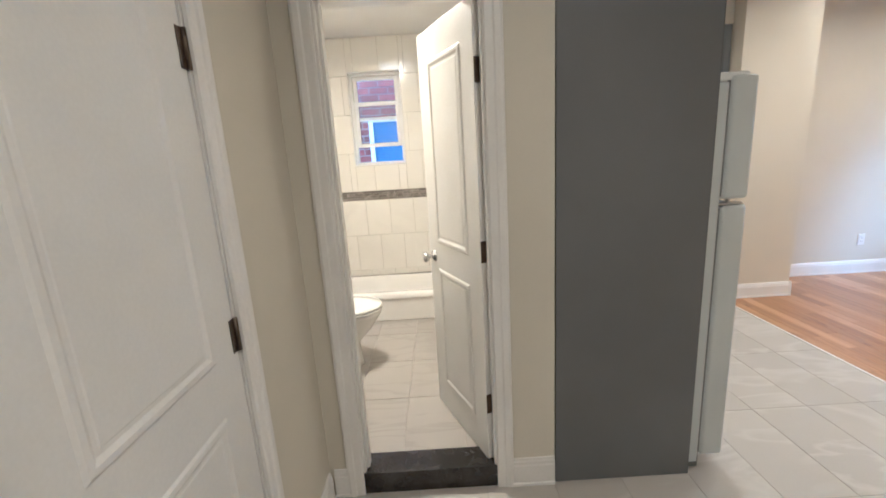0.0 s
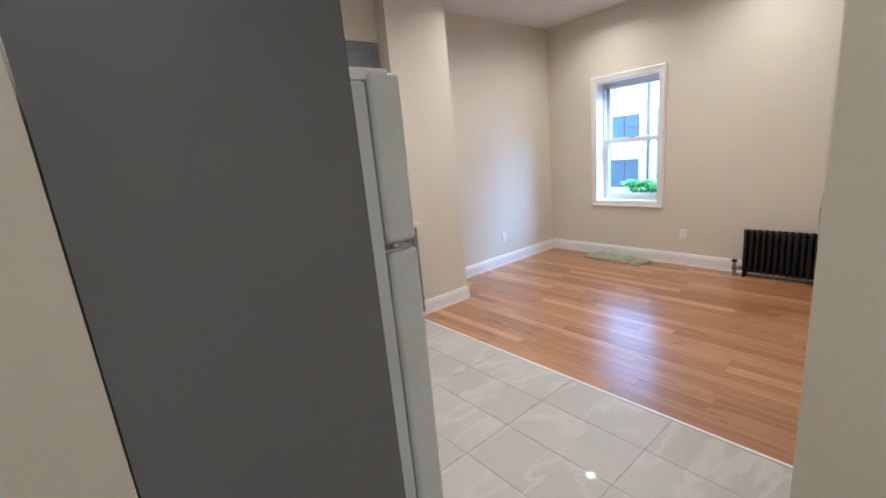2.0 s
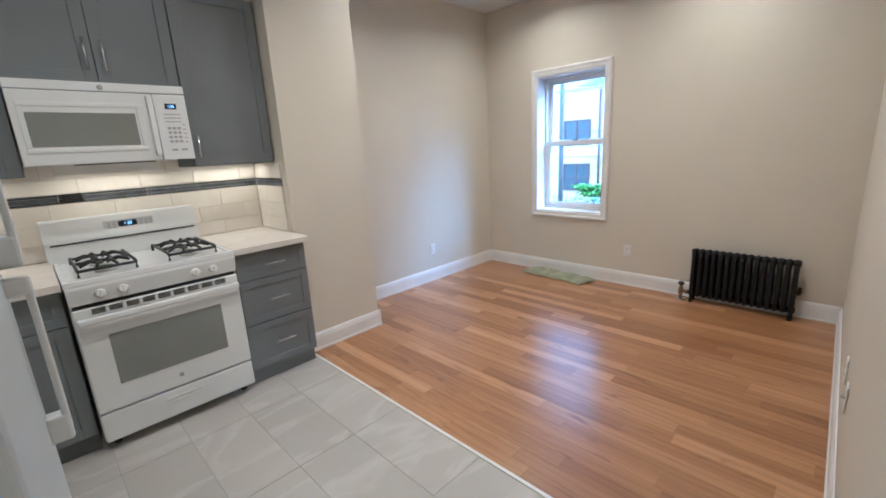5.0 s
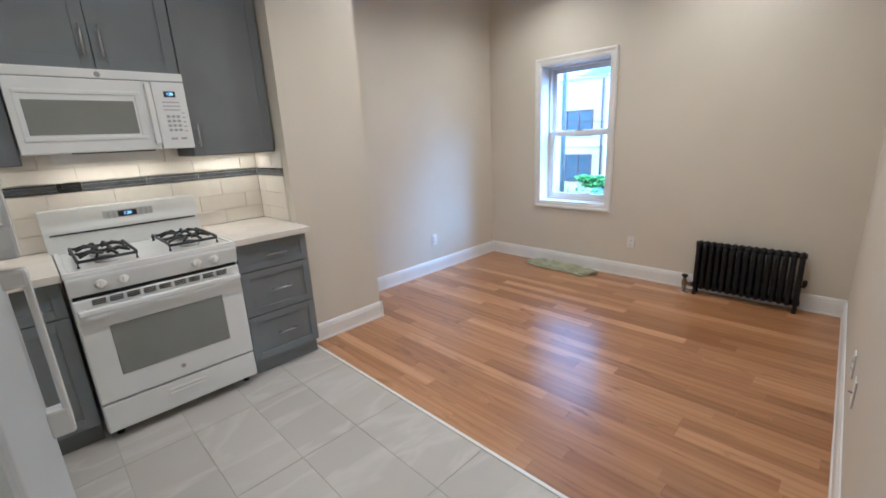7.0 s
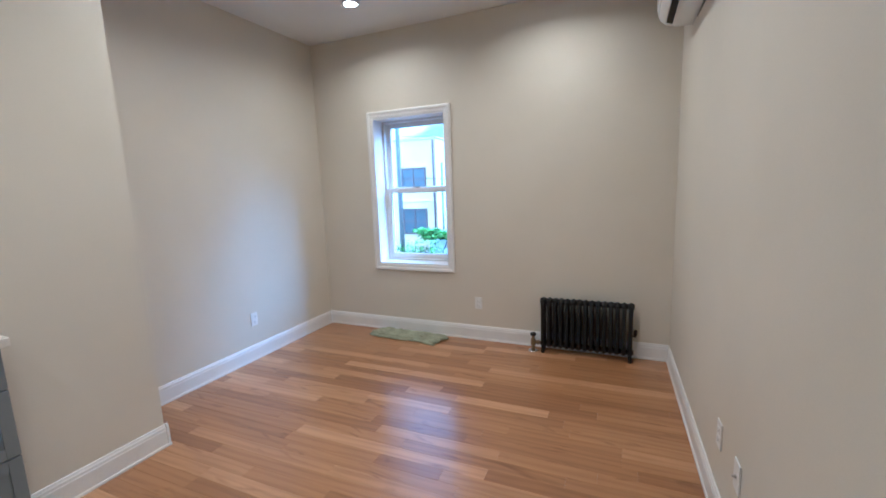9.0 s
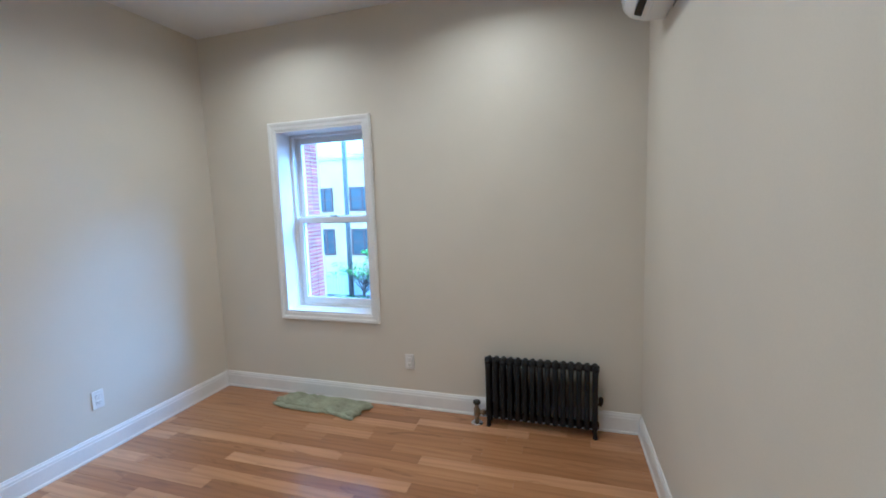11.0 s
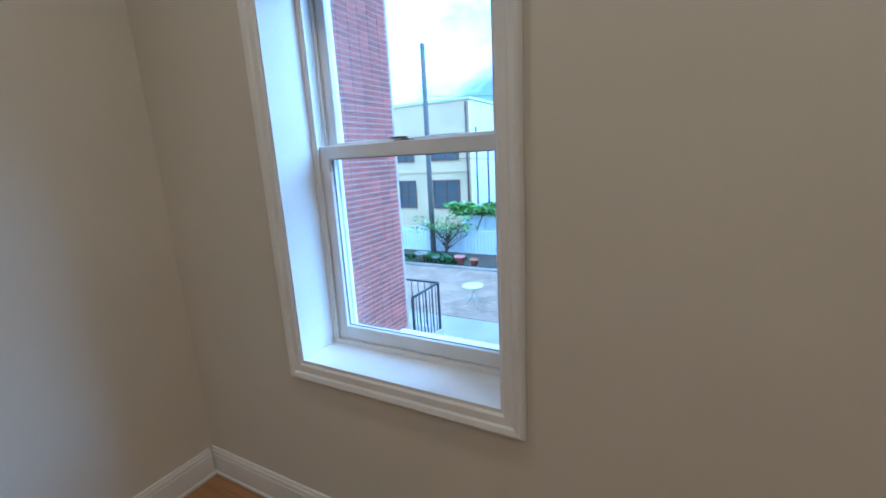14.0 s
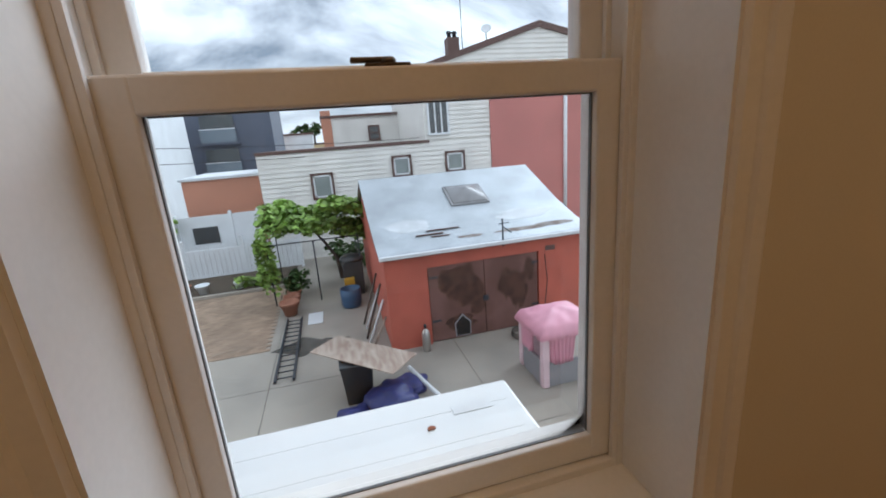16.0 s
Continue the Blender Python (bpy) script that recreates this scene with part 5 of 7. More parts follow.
LEAF = surf("leaf_green", (0.26, 0.42, 0.08), 0.55, 0, 0.15, 3, 60, 0.1, rand=0.45, island=True)
LEAFD = surf("leaf_dark_green", (0.06, 0.13, 0.03), 0.6, 0, 0.15, 3, 60, 0.1, rand=0.4, island=True)
BARK = surf("bark_grey", (0.12, 0.10, 0.085), 0.9, 0, 0.2, 8, 60, 0.6, 0.01)
POLEW = surf("pole_weathered_wood", (0.17, 0.16, 0.15), 0.9, 0, 0.15, 3, 50, 0.5, 0.006, stretch=(6, 6, 0.6))
TERRA = surf("terracotta", (0.38, 0.17, 0.11), 0.85, 0, 0.12, 5, 50, 0.2)
BLUEP = surf("plastic_blue", (0.04, 0.10, 0.20), 0.45, 0, 0.1, 4, 40, 0.05)
TARP = surf("tarp_blue", (0.03, 0.04, 0.17), 0.5, 0, 0.15, 6, 40, 0.3, 0.01)
PLY = surf("plywood_weathered", (0.42, 0.35, 0.29), 0.85, 0, 0.16, 2.5, 30, 0.3, 0.003, stretch=(1, 4, 1), second=(0.28, 0.20, 0.16))
PINKP = surf("plastic_pink", (0.70, 0.33, 0.42), 0.45, 0, 0.06, 4, 40, 0.05)
GREYP = surf("plastic_grey", (0.28, 0.28, 0.30), 0.5, 0, 0.08, 4, 40, 0.05)
DARKP = surf("plastic_dark_grey", (0.05, 0.055, 0.06), 0.5, 0, 0.1, 4, 40, 0.05)
STEELD = surf("steel_dark", (0.06, 0.07, 0.085), 0.5, 0.6, 0.1, 8, 60, 0.1)

# ---- ground ----
gb = bmesh.new()
R = 400.0
bx(-R, R, -R, R, GROUND - 1.0, GROUND, to=gb)
structure("ground", gb, CONC, "pale worn concrete yard", "ground")
jn = bmesh.new()
for x0, x1, y0, y1 in ((8, 22, 6.02, 6.045), (15.0, 15.02, 3.2, 14), (7, 15.6, 1.45, 1.47), (8, 17, 9.5, 9.52), (11.9, 11.92, -6, 6.0)):
    bx(x0, x1, y0, y1, GROUND - 0.02, GROUND + 0.003, to=jn)
structure("ground_joints", jn, surf("joint_dark", (0.22, 0.20, 0.175), 0.9, 0, 0.1, 6, 40, 0.2), "dark control joints in the concrete", "joint")
structure("garden_bed", bx(22.55, 25.2, 6.0, 22, GROUND - 0.1, GROUND + 0.10, 0.03), SOIL, "dark soil bed along the fence", "garden bed")
structure("bed_edging", bx(22.38, 22.53, 6.2, 20, GROUND - 0.05, GROUND + 0.14, 0.02), CONC, "low pale concrete edging", "edging")
# pavers of the patio
verts, faces = [], []
rp = random.Random(11)
x = 17.0
row = 0
while x < 22.35:
    y = 6.25 + (0.11 if row % 2 else 0)
    while y < 17.0:
        h = GROUND + 0.020 + rp.uniform(-0.003, 0.003)
        x0, x1, y0, y1 = x, x + 0.135, y, y + 0.215
        b = len(verts)
        verts += [(x0, y0, GROUND), (x1, y0, GROUND), (x1, y1, GROUND), (x0, y1, GROUND), (x0, y0, h), (x1, y0, h), (x1, y1, h), (x0, y1, h)]
        faces += [(b + 4, b + 5, b + 6, b + 7), (b, b + 1, b + 5, b + 4), (b + 1, b + 2, b + 6, b + 5), (b + 2, b + 3, b + 7, b + 6), (b + 3, b, b + 4, b + 7)]
        y += 0.22
    x += 0.14
    row += 1
pm = bpy.data.meshes.new("patio_pavers")
pm.from_pydata(verts, [], faces)
pm.materials.append(PAVER)
tagged(new("patio_pavers", pm), "weathered tan brick pavers laid as a patio", "pavers", kind="stuff")

# ---- the neighbour's brick wing ----
BRY, BRX = 7.05, 10.98
bwg = tagged(part("brick_wing", bx(OUTX, BRX - 0.004, BRY + 0.006, BRY + 4.0, GROUND, 9.5), MORTAR), "red brick neighbouring wall with pale mortar", "wall", kind="structure")
BL, BH, MJ = 0.205, 0.062, 0.014
bverts, bfaces = [], []
brick_me = piece_mesh("brick", BL, BH, 0.010, 0.0, BRK)
zc, row = GROUND + 0.05, 0
while zc < 8.0:
    xb = OUTX + 0.11 + (0.5 * (BL + MJ) if row % 2 else 0)
    while xb + BL / 2 < BRX:
        if 8.0 < xb < BRX and 0.75 < zc < 2.1:
            o = new("brick", brick_me)
            o.parent = bwg
            o.matrix_basis = pose(xb, BRY, zc, 90)
        else:
            x0, x1, z0, z1, yy = xb - BL / 2, xb + BL / 2, zc - BH / 2, zc + BH / 2, BRY + rp.uniform(-0.002, 0.001)
            b = len(bverts)
            bverts += [(x0, yy, z0), (x1, yy, z0), (x1, yy, z1), (x0, yy, z1), (x0, BRY + 0.008, z0), (x1, BRY + 0.008, z0), (x1, BRY + 0.008, z1), (x0, BRY + 0.008, z1)]
            bfaces += [(b, b + 1, b + 2, b + 3), (b, b + 4, b + 5, b + 1), (b + 1, b + 5, b + 6, b + 2), (b + 2, b + 6, b + 7, b + 3), (b + 3, b + 7, b + 4, b)]
        xb += BL + MJ
    zc += BH + MJ
BRKI = surf("brick_red_far", (0.27, 0.085, 0.065), 0.85, 0, 0.15, 6, 60, 0.5, 0.004, rand=0.22, island=True)
bmz = bpy.data.meshes.new("brick_courses")
bmz.from_pydata(bverts, [], bfaces)
bmz.materials.append(BRKI)
oo = tagged(new("brick_courses", bmz), "courses of red brick with pale joints", kind="stuff")
oo.parent = bwg
# the light shaft outside the bathroom
bverts, bfaces = [], []
for r in range(28):
    for c in range(12):
        x0 = -0.6 + c * 0.219 + (0.11 if r % 2 else 0)
        z0 = 1.2 + r * 0.076
        b = len(bverts)
        bverts += [(x0, 5.942, z0), (x0 + 0.205, 5.942, z0), (x0 + 0.205, 5.942, z0 + 0.062), (x0, 5.942, z0 + 0.062), (x0, 5.951, z0), (x0 + 0.205, 5.951, z0), (x0 + 0.205, 5.951, z0 + 0.062), (x0, 5.951, z0 + 0.062)]
        bfaces += [(b, b + 1, b + 2, b + 3), (b, b + 4, b + 5, b + 1), (b + 1, b + 5, b + 6, b + 2), (b + 2, b + 6, b + 7, b + 3), (b + 3, b + 7, b + 4, b)]
bmz = bpy.data.meshes.new("shaft_bricks")
bmz.from_pydata(bverts, [], bfaces)
bmz.materials.append(BRKI)
tagged(new("shaft_bricks", bmz), "red brick wall across the light shaft", "bricks", kind="stuff")
sv = thing("shaft_window", "white neighbouring window in the brick shaft", "window", at=(0.46, 5.93, 0.9))
part("frame", frame_xz(0.13, 0.80, 0.9, 1.92, 5.89, 5.94, 0.05), VINYL, sv)
part("pane", bx(0.18, 0.75, 5.915, 5.925, 0.95, 1.87), surf("pane_sky_blue", (0.12, 0.22, 0.42), 0.1, 0, 0.1, 2, 20, 0), sv, "bluish reflecting glass")

# balcony at the end of the brick wing
ba = thing("balcony", "dark iron railing round a concrete landing", "balcony", at=(11.5, 7.1, -1.9))
part("landing", bx(10.99, 12.0, 6.95, 8.4, -2.05, -1.92, 0.01), CONC, ba)
for px, py in ((11.04, 7.0), (11.95, 7.0), (11.95, 8.35)):
    part("post", bx(px - 0.02, px + 0.02, py - 0.02, py + 0.02, -1.92, -0.98, 0.004), STEELD, ba)
part("hand_rail", tube([(11.04, 7.0, -0.98), (11.95, 7.0, -0.98), (11.95, 8.35, -0.98)], 0.022, 8), STEELD, ba)
for k in range(1, 8):
    part("baluster", tube([(11.04 + 0.91 * k / 8, 7.0, -1.9), (11.04 + 0.91 * k / 8, 7.0, -0.99)], 0.009, 6), STEELD, ba)
for k in range(1, 9):
    part("baluster", tube([(11.95, 7.0 + 1.35 * k / 9, -1.9), (11.95, 7.0 + 1.35 * k / 9, -0.99)], 0.009, 6), STEELD, ba)
part("support", bx(11.3, 11.5, 7.3, 7.5, GROUND, -2.05, 0.01), CONC, ba)

# ---- outdoor unit below the window ----
ou = thing("outdoor_unit", "white outdoor air conditioner unit below the window", "outdoor unit", at=(6.9, 4.0, -0.3))
part("body", bx(6.66, 7.15, 3.515, 4.50, -0.38, 0.40, 0.02, 3), ENAMEL, ou)
lidb = bx(6.645, 7.165, 3.495, 4.52, 0.385, 0.420, 0.014, 3)
for xx in (6.75, 6.90, 7.05):
    bx(xx - 0.005, xx + 0.005, 3.54, 4.48, 0.4195, 0.4208, 0.0004, to=lidb)
part("lid", lidb, ENAMEL, ou)
part("label", bx(7.02, 7.07, 3.60, 3.74, 0.4205, 0.4225), surf("label_pale", (0.68, 0.69, 0.70), 0.5, 0, 0.05, 20, 90, 0), ou, "small pale printed label")
part("sticker", bx(6.79, 6.86, 3.92, 4.06, 0.4208, 0.4222), surf("sticker_grey", (0.40, 0.42, 0.42), 0.5, 0, 0.05, 20, 90, 0), ou, "small grey sticker on the lid")
part("bracket", bx(OUTX + 0.001, 7.1, 3.62, 3.66, -0.42, -0.382, 0.003), STEELD, ou)
part("bracket", bx(OUTX + 0.001, 7.1, 4.36, 4.40, -0.42, -0.382, 0.003), STEELD, ou)
tagged(part("dry_leaf", skin([[(6.98 + 0.008 * math.cos(a) * (1 + 0.3 * math.cos(3 * a)), 3.83 + 0.014 * math.sin(a), 0.4225 + dz) for a in [2 * math.pi * k / 12 for k in range(12)]] for dz in (0.0, 0.004)]), surf("leaf_dry", (0.30, 0.10, 0.05), 0.8, 0, 0.1, 10, 50, 0.1)), "small curled brown leaf on the unit", "leaf")
# ---- garage ----
GX, GY0, GY1, GE, GR, GRX = 15.62, -2.42, 3.08, -1.36, 0.14, 19.35
ga = thing("garage", "coral painted garage with a silver roof and brown doors", "garage", at=(17.5, 0.3, GROUND))
gw = bmesh.new()
bx(GX, GX + 0.2, 2.02, GY1, GROUND, GE - 0.02, to=gw)
bx(GX, GX + 0.2, GY0, -1.06, GROUND, GE - 0.02, to=gw)
bx(GX, GX + 0.2, -1.06, 2.02, -1.80, GE - 0.02, to=gw)
part("wall", gw, CORAL, ga)
part("wall", prism([(GX + 0.2, GROUND), (GRX + 3.5, GROUND), (GRX + 3.5, GE), (GRX, GR - 0.1), (GX + 0.2, GE - 0.05)], "y", GY1 - 0.2, GY1), CORAL, ga)
part("wall", prism([(GX + 0.2, GROUND), (GRX + 3.5, GROUND), (GRX + 3.5, GE), (GRX, GR - 0.1), (GX + 0.2, GE - 0.05)], "y", GY0, GY0 + 0.2), CORAL, ga)
roof = part("roof", prism([(GX - 0.22, GE), (GX - 0.22, GE + 0.07), (GX + 0.5, GE + 0.24), (GX + 1.6, GE + 0.62), (GRX, GR + 0.06), (GRX + 3.6, GE + 0.05), (GRX + 3.6, GE - 0.03), (GRX, GR - 0.03), (GX + 1.6, GE + 0.53), (GX + 0.5, GE + 0.15)], "y", GY0 - 0.12, GY1 + 0.12, 0.006), ROOFM, ga, "patched silver coated roof")
part("gutter", prism([(GX - 0.31, GE - 0.03), (GX - 0.22, GE - 0.03), (GX - 0.22, GE + 0.06), (GX - 0.33, GE + 0.06)], "y", GY0 - 0.12, GY1 + 0.12, 0.006), VINYLF, ga, "white metal gutter")
part("fascia", bx(GX - 0.218, GX + 0.0, GY0 - 0.1, GY1 + 0.1, GE - 0.07, GE - 0.002), BROWNT, ga)
for y0, y1 in ((0.50, 2.00), (-1.04, 0.485)):
    gd = bx(GX + 0.05, GX + 0.10, y0, y1, GROUND + 0.03, -1.81, 0.006)
    part("garage_door", gd, RUSTD, ga, "rust-brown patched sheet door leaf")


def ragged(yc, zc, w, h, seed, n=64):
    """A ragged outline in y and z with runs that drip down its lower edge."""
    out = []
    for k in range(n):
        a = 2 * math.pi * k / n
        c, d = math.cos(a), math.sin(a)
        wob = 1 + 0.30 * noise.noise((c * 1.6 + seed, d * 1.6, 0.0)) + 0.16 * noise.noise((c * 5 + seed, d * 5, 3.0))
        drip = (0.55 * abs(noise.noise((c * 4.5, seed, 7.0)))) if d < -0.2 else 0.0
        out.append((yc + w * c * wob, zc + h * d * wob - h * drip))
    return out


for yc, zc, w, h, sd in ((1.12, -2.35, 0.40, 0.50, 1.3), (0.72, -2.75, 0.22, 0.52, 4.1), (1.55, -2.25, 0.20, 0.36, 6.6), (-0.12, -2.52, 0.22, 0.38, 8.2), (-0.45, -2.70, 0.27, 0.50, 11.7), (-0.80, -2.25, 0.14, 0.30, 14.9), (1.2, -3.45, 0.42, 0.20, 17.3)):
    off = GX + 0.046 - 0.0006 * sd / 2
    part("door_patch", skin([[(x, y, z) for y, z in ragged(yc, zc, w, h, sd)] for x in (GX + 0.056, off)]), RUSTP, ga, "dark rusty patch with runs")
part("hole_edge", prism([(1.37, GROUND + 0.06), (0.95, GROUND + 0.06), (0.93, GROUND + 0.44), (1.16, GROUND + 0.69), (1.39, GROUND + 0.44)], "x", GX + 0.031, GX + 0.055), GREYP, ga, "torn pale edge of the opening")
part("cat_hole", prism([(1.34, GROUND + 0.09), (0.98, GROUND + 0.09), (0.96, GROUND + 0.42), (1.16, GROUND + 0.64), (1.36, GROUND + 0.42)], "x", GX + 0.027, GX + 0.052), SHADOW, ga, "black pentagonal opening with pale edge")
for k, (y, z) in enumerate(((1.9, -2.1), (1.9, -3.3), (-0.95, -2.1), (-0.95, -3.3))):
    part("strap_hinge", bx(GX + 0.035, GX + 0.052, y - 0.16, y + 0.08, z - 0.03, z + 0.03, 0.004), STEELD, ga)
part("hasp", bx(GX + 0.02, GX + 0.052, 0.40, 0.56, -2.95, -2.80, 0.008), STEELD, ga)
part("wall_vent", bx(GX - 0.006, GX + 0.01, -1.55, -1.25, -1.82, -1.68, 0.003), BROWNT, ga)
# skylight on the roof slope
sl = math.atan2(GR - GE - 0.55, GRX - GX - 1.6)
sk = bmesh.new()
bx(-0.55, 0.55, -0.60, 0.60, 0.0, 0.14, 0.03, to=sk)
put(sk, skin([[(sx * kk, sy * kk, zz) for sx, sy in ((-0.49, -0.54), (0.49, -0.54), (0.49, 0.54), (-0.49, 0.54))] for kk, zz in ((1.0, 0.135), (0.96, 0.17), (0.06, 0.36))]))
ms = pose(GX + 2.35, 0.15, GE + 0.86, 0, -math.degrees(sl), 0)
bmesh.ops.transform(sk, matrix=ms, verts=sk.verts)
part("skylight", sk, surf("skylight_grey", (0.26, 0.26, 0.27), 0.25, 0, 0.08, 3, 30, 0.02), ga, "grey domed skylight")
am = bmesh.new()
tube([(GX - 0.25, 0.05, GE - 0.1), (GX - 0.25, 0.05, GE + 0.62)], 0.022, 8, to=am)
tube([(GX - 0.25, 0.05, GE + 0.42), (GX - 0.1, -0.25, GE + 0.2)], 0.015, 6, to=am)
tube([(GX - 0.25, 0.15, GE + 0.5), (GX - 0.25, -0.12, GE + 0.5)], 0.012, 6, to=am)
part("service_mast", am, STEELD, ga, "thin service mast with wires")
for k, (dx, dy, ln) in enumerate(((0.55, 1.75, 0.75), (0.72, 1.35, 0.9), (0.42, 1.5, 0.5))):
    zz = GE + 0.24 + (dx - 0.5) * 0.345
    part("roof_tar", bx(GX + dx - 0.03, GX + dx + 0.03, dy - ln / 2, dy + ln / 2, zz + 0.012, zz + 0.035, 0.008), BROWNT, ga, "dark tar repair")

ROOFT = surf("roof_rust_stain", (0.15, 0.10, 0.08), 0.7, 0, 0.3, 4, 30, 0.3, 0.004, second=(0.30, 0.27, 0.25))
ROOFW = surf("roof_coating_patch", (0.58, 0.61, 0.64), 0.5, 0, 0.1, 2, 20, 0.2, 0.004)
for dx, dy, w, h, sd, mt, lb in ((0.25, -0.75, 0.75, 0.10, 2.2, ROOFT, "rusty stain above the gutter"), (0.33, -1.7, 0.50, 0.12, 5.5, ROOFT, "rusty stain above the gutter"), (0.22, 0.75, 0.35, 0.07, 9.1, ROOFT, "rusty stain above the gutter"), (1.1, 2.2, 0.55, 0.30, 3.7, ROOFW, "pale patch of roof coating"), (1.05, -1.2, 0.8, 0.26, 7.4, ROOFW, "pale patch of roof coating")):
    sl2 = 0.236 if dx < 0.5 else 0.345
    z_at = (lambda xx: GE + 0.07 + (xx + 0.22) * 0.236) if dx < 0.5 else (lambda xx: GE + 0.24 + (xx - 0.5) * 0.345)
    part("roof_patch", skin([[(GX + dx + q, y, z_at(dx + q) + e) for y, q in [(yy, zz) for yy, zz in ragged(dy, 0.0, w, h, sd, 40)]] for e in (-0.01, 0.006)]), mt, ga, lb)


# ---- buildings across the yard ----
def lap_siding(parent, x, y0, y1, z0, z1, step=0.22):
    """Clapboards facing -x, each course tilted, joined as one face of the house."""
    bm = bmesh.new()
    z = z0
    while z < z1:
        t = min(z + step, z1)
        prism([(x - 0.050, z), (x + 0.02, z), (x + 0.02, t), (x - 0.002, t)], "y", y0, y1, to=bm)
        z += step
    return part("siding", bm, SIDING, parent)


PALEP = surf("window_pale_glass", (0.30, 0.34, 0.34), 0.15, 0, 0.1, 2, 20, 0)


def far_window(parent, x, y0, y1, z0, z1, frame_mat=None, cols=1, rows=2, glass=None):
    w = part("window", bx(x - 0.03, x + 0.05, y0, y1, z0, z1), glass or WINDK, parent)
    if glass:
        s = bmesh.new()
        for a, b, c, d in ((y0 + 0.03, y0 + 0.11, z0, z1), (y1 - 0.11, y1 - 0.03, z0, z1), (y0, y1, z0 + 0.03, z0 + 0.11), (y0, y1, z1 - 0.11, z1 - 0.03)):
            bx(x - 0.05, x - 0.02, a, b, c, d, to=s)
        part("sash", s, VINYLF, w, "white inner sash")
    f = bmesh.new()
    t = 0.07
    bx(x - 0.07, x - 0.01, y0 - t, y0 + 0.03, z0 - t, z1 + t, to=f)
    bx(x - 0.07, x - 0.01, y1 - 0.03, y1 + t, z0 - t, z1 + t, to=f)
    bx(x - 0.07, x - 0.01, y0, y1, z1 - 0.03, z1 + t, to=f)
    bx(x - 0.09, x - 0.01, y0 - t, y1 + t, z0 - t, z0 + 0.03, to=f)
    for k in range(1, cols):
        yc = y0 + (y1 - y0) * k / cols
        bx(x - 0.065, x - 0.01, yc - 0.035, yc + 0.035, z0, z1, to=f)
    for k in range(1, rows):
        zc2 = z0 + (z1 - z0) * k / rows
        bx(x - 0.06, x - 0.01, y0, y1, zc2 - 0.03, zc2 + 0.03, to=f)
    part("window_frame", f, frame_mat or BROWNT, w)
    return w


SX = 26.5
h1 = thing("siding_house", "low white clapboard house with brown coping", "house", at=(29, 2, GROUND))
part("core", bx(SX + 0.02, 33, -4.1, 7.1, GROUND, 1.10), SIDING, h1)
lap_siding(h1, SX, -4.1, 7.12, GROUND, 1.10)
part("coping", bx(SX - 0.08, 33, -0.9, 7.16, 1.10, 1.24, 0.01), BROWNT, h1)
far_window(h1, SX - 0.045, 3.95, 4.85, -1.05, 0.05, None, 1, 1, PALEP)
far_window(h1, SX - 0.045, 0.15, 1.0, -0.35, 0.55, None, 1, 1, PALEP)
far_window(h1, SX - 0.045, -2.6, -1.7, -0.35, 0.55, None, 1, 1, PALEP)
h2 = thing("gable_house", "white clapboard house with a brown gable edge", "house", at=(29, -5, GROUND))
part("core", prism([(-0.72, 1.0), (-0.72, 4.55), (-6.9, 6.4), (-12.5, 5.0), (-12.5, 1.0)], "x", SX + 0.03, 36), SIDING, h2)
lap_siding(h2, SX + 0.005, -12.5, -0.72, 1.24, 4.6)
gbm = bmesh.new()
zg = 4.62
while zg < 6.3:
    ya, yb = -0.72 - (zg + 0.22 - 4.55) / 0.2994, max(-12.5, -6.9 - (6.4 - zg - 0.22) / 0.25)
    if ya > yb:
        prism([(SX - 0.045, zg), (SX + 0.02, zg), (SX + 0.02, zg + 0.22), (SX + 0.003, zg + 0.22)], "y", yb, ya, to=gbm)
    zg += 0.22
part("siding", gbm, SIDING, h2)
part("gable", prism([(-0.75, 4.55), (-6.9, 6.40), (-12.5, 5.0), (-12.5, 4.55)], "x", SX - 0.012, SX + 0.03), SIDING, h2)
part("roof_edge", prism([(-0.45, 4.55), (-6.9, 6.5), (-12.8, 5.05), (-12.8, 4.75), (-6.9, 6.2), (-0.45, 4.3)], "x", SX - 0.12, 36.2), BROWNT, h2, "brown roof edge")
part("lower_wall", bx(SX - 0.1, SX + 0.02, -12.5, -4.12, GROUND, 3.05), PINKW, h2, "pink stucco lower wall")
part("downpipe", tube([(SX - 0.18, -8.3, GROUND), (SX - 0.18, -8.3, 4.5)], 0.10, 10), VINYLF, h2, "white downpipe")
far_window(h2, SX - 0.045, -1.9, -0.95, 1.5, 3.6, VINYLF, 3, 1)
chm = part("chimney", bx(SX + 0.9, SX + 1.5, -3.05, -2.45, 4.6, 6.02, 0.02), BROWNT, h2, "short dark chimney stack")
for cy in (-2.9, -2.62):
    part("chimney_pot", lathe([(0.10, 0), (0.10, 0.22), (0.14, 0.22), (0.14, 0.28), (0.05, 0.34)], (SX + 1.2, cy, 6.02), seg=12), STEELD, chm)
part("antenna", tube([(SX + 1.2, -3.3, 5.3), (SX + 1.2, -3.3, 8.6)], 0.02, 6), STEELD, h2, "thin roof antenna mast")
dsh = part("dish_post", tube([(SX + 1.2, -4.6, 5.6), (SX + 1.2, -4.6, 6.3)], 0.03, 6), STEELD, h2)
part("dish", lathe([(0.02, 0.0), (0.16, 0.03), (0.27, 0.10), (0.26, 0.11), (0.15, 0.05), (0.02, 0.02)], (SX + 1.15, -4.6, 6.38), (-0.8, 0.3, 0.5), 18), VINYLF, dsh, "small pale satellite dish")
h3 = thing("rear_house", "pale clapboard upper storey with an orange side", "house", at=(36, 1, GROUND))
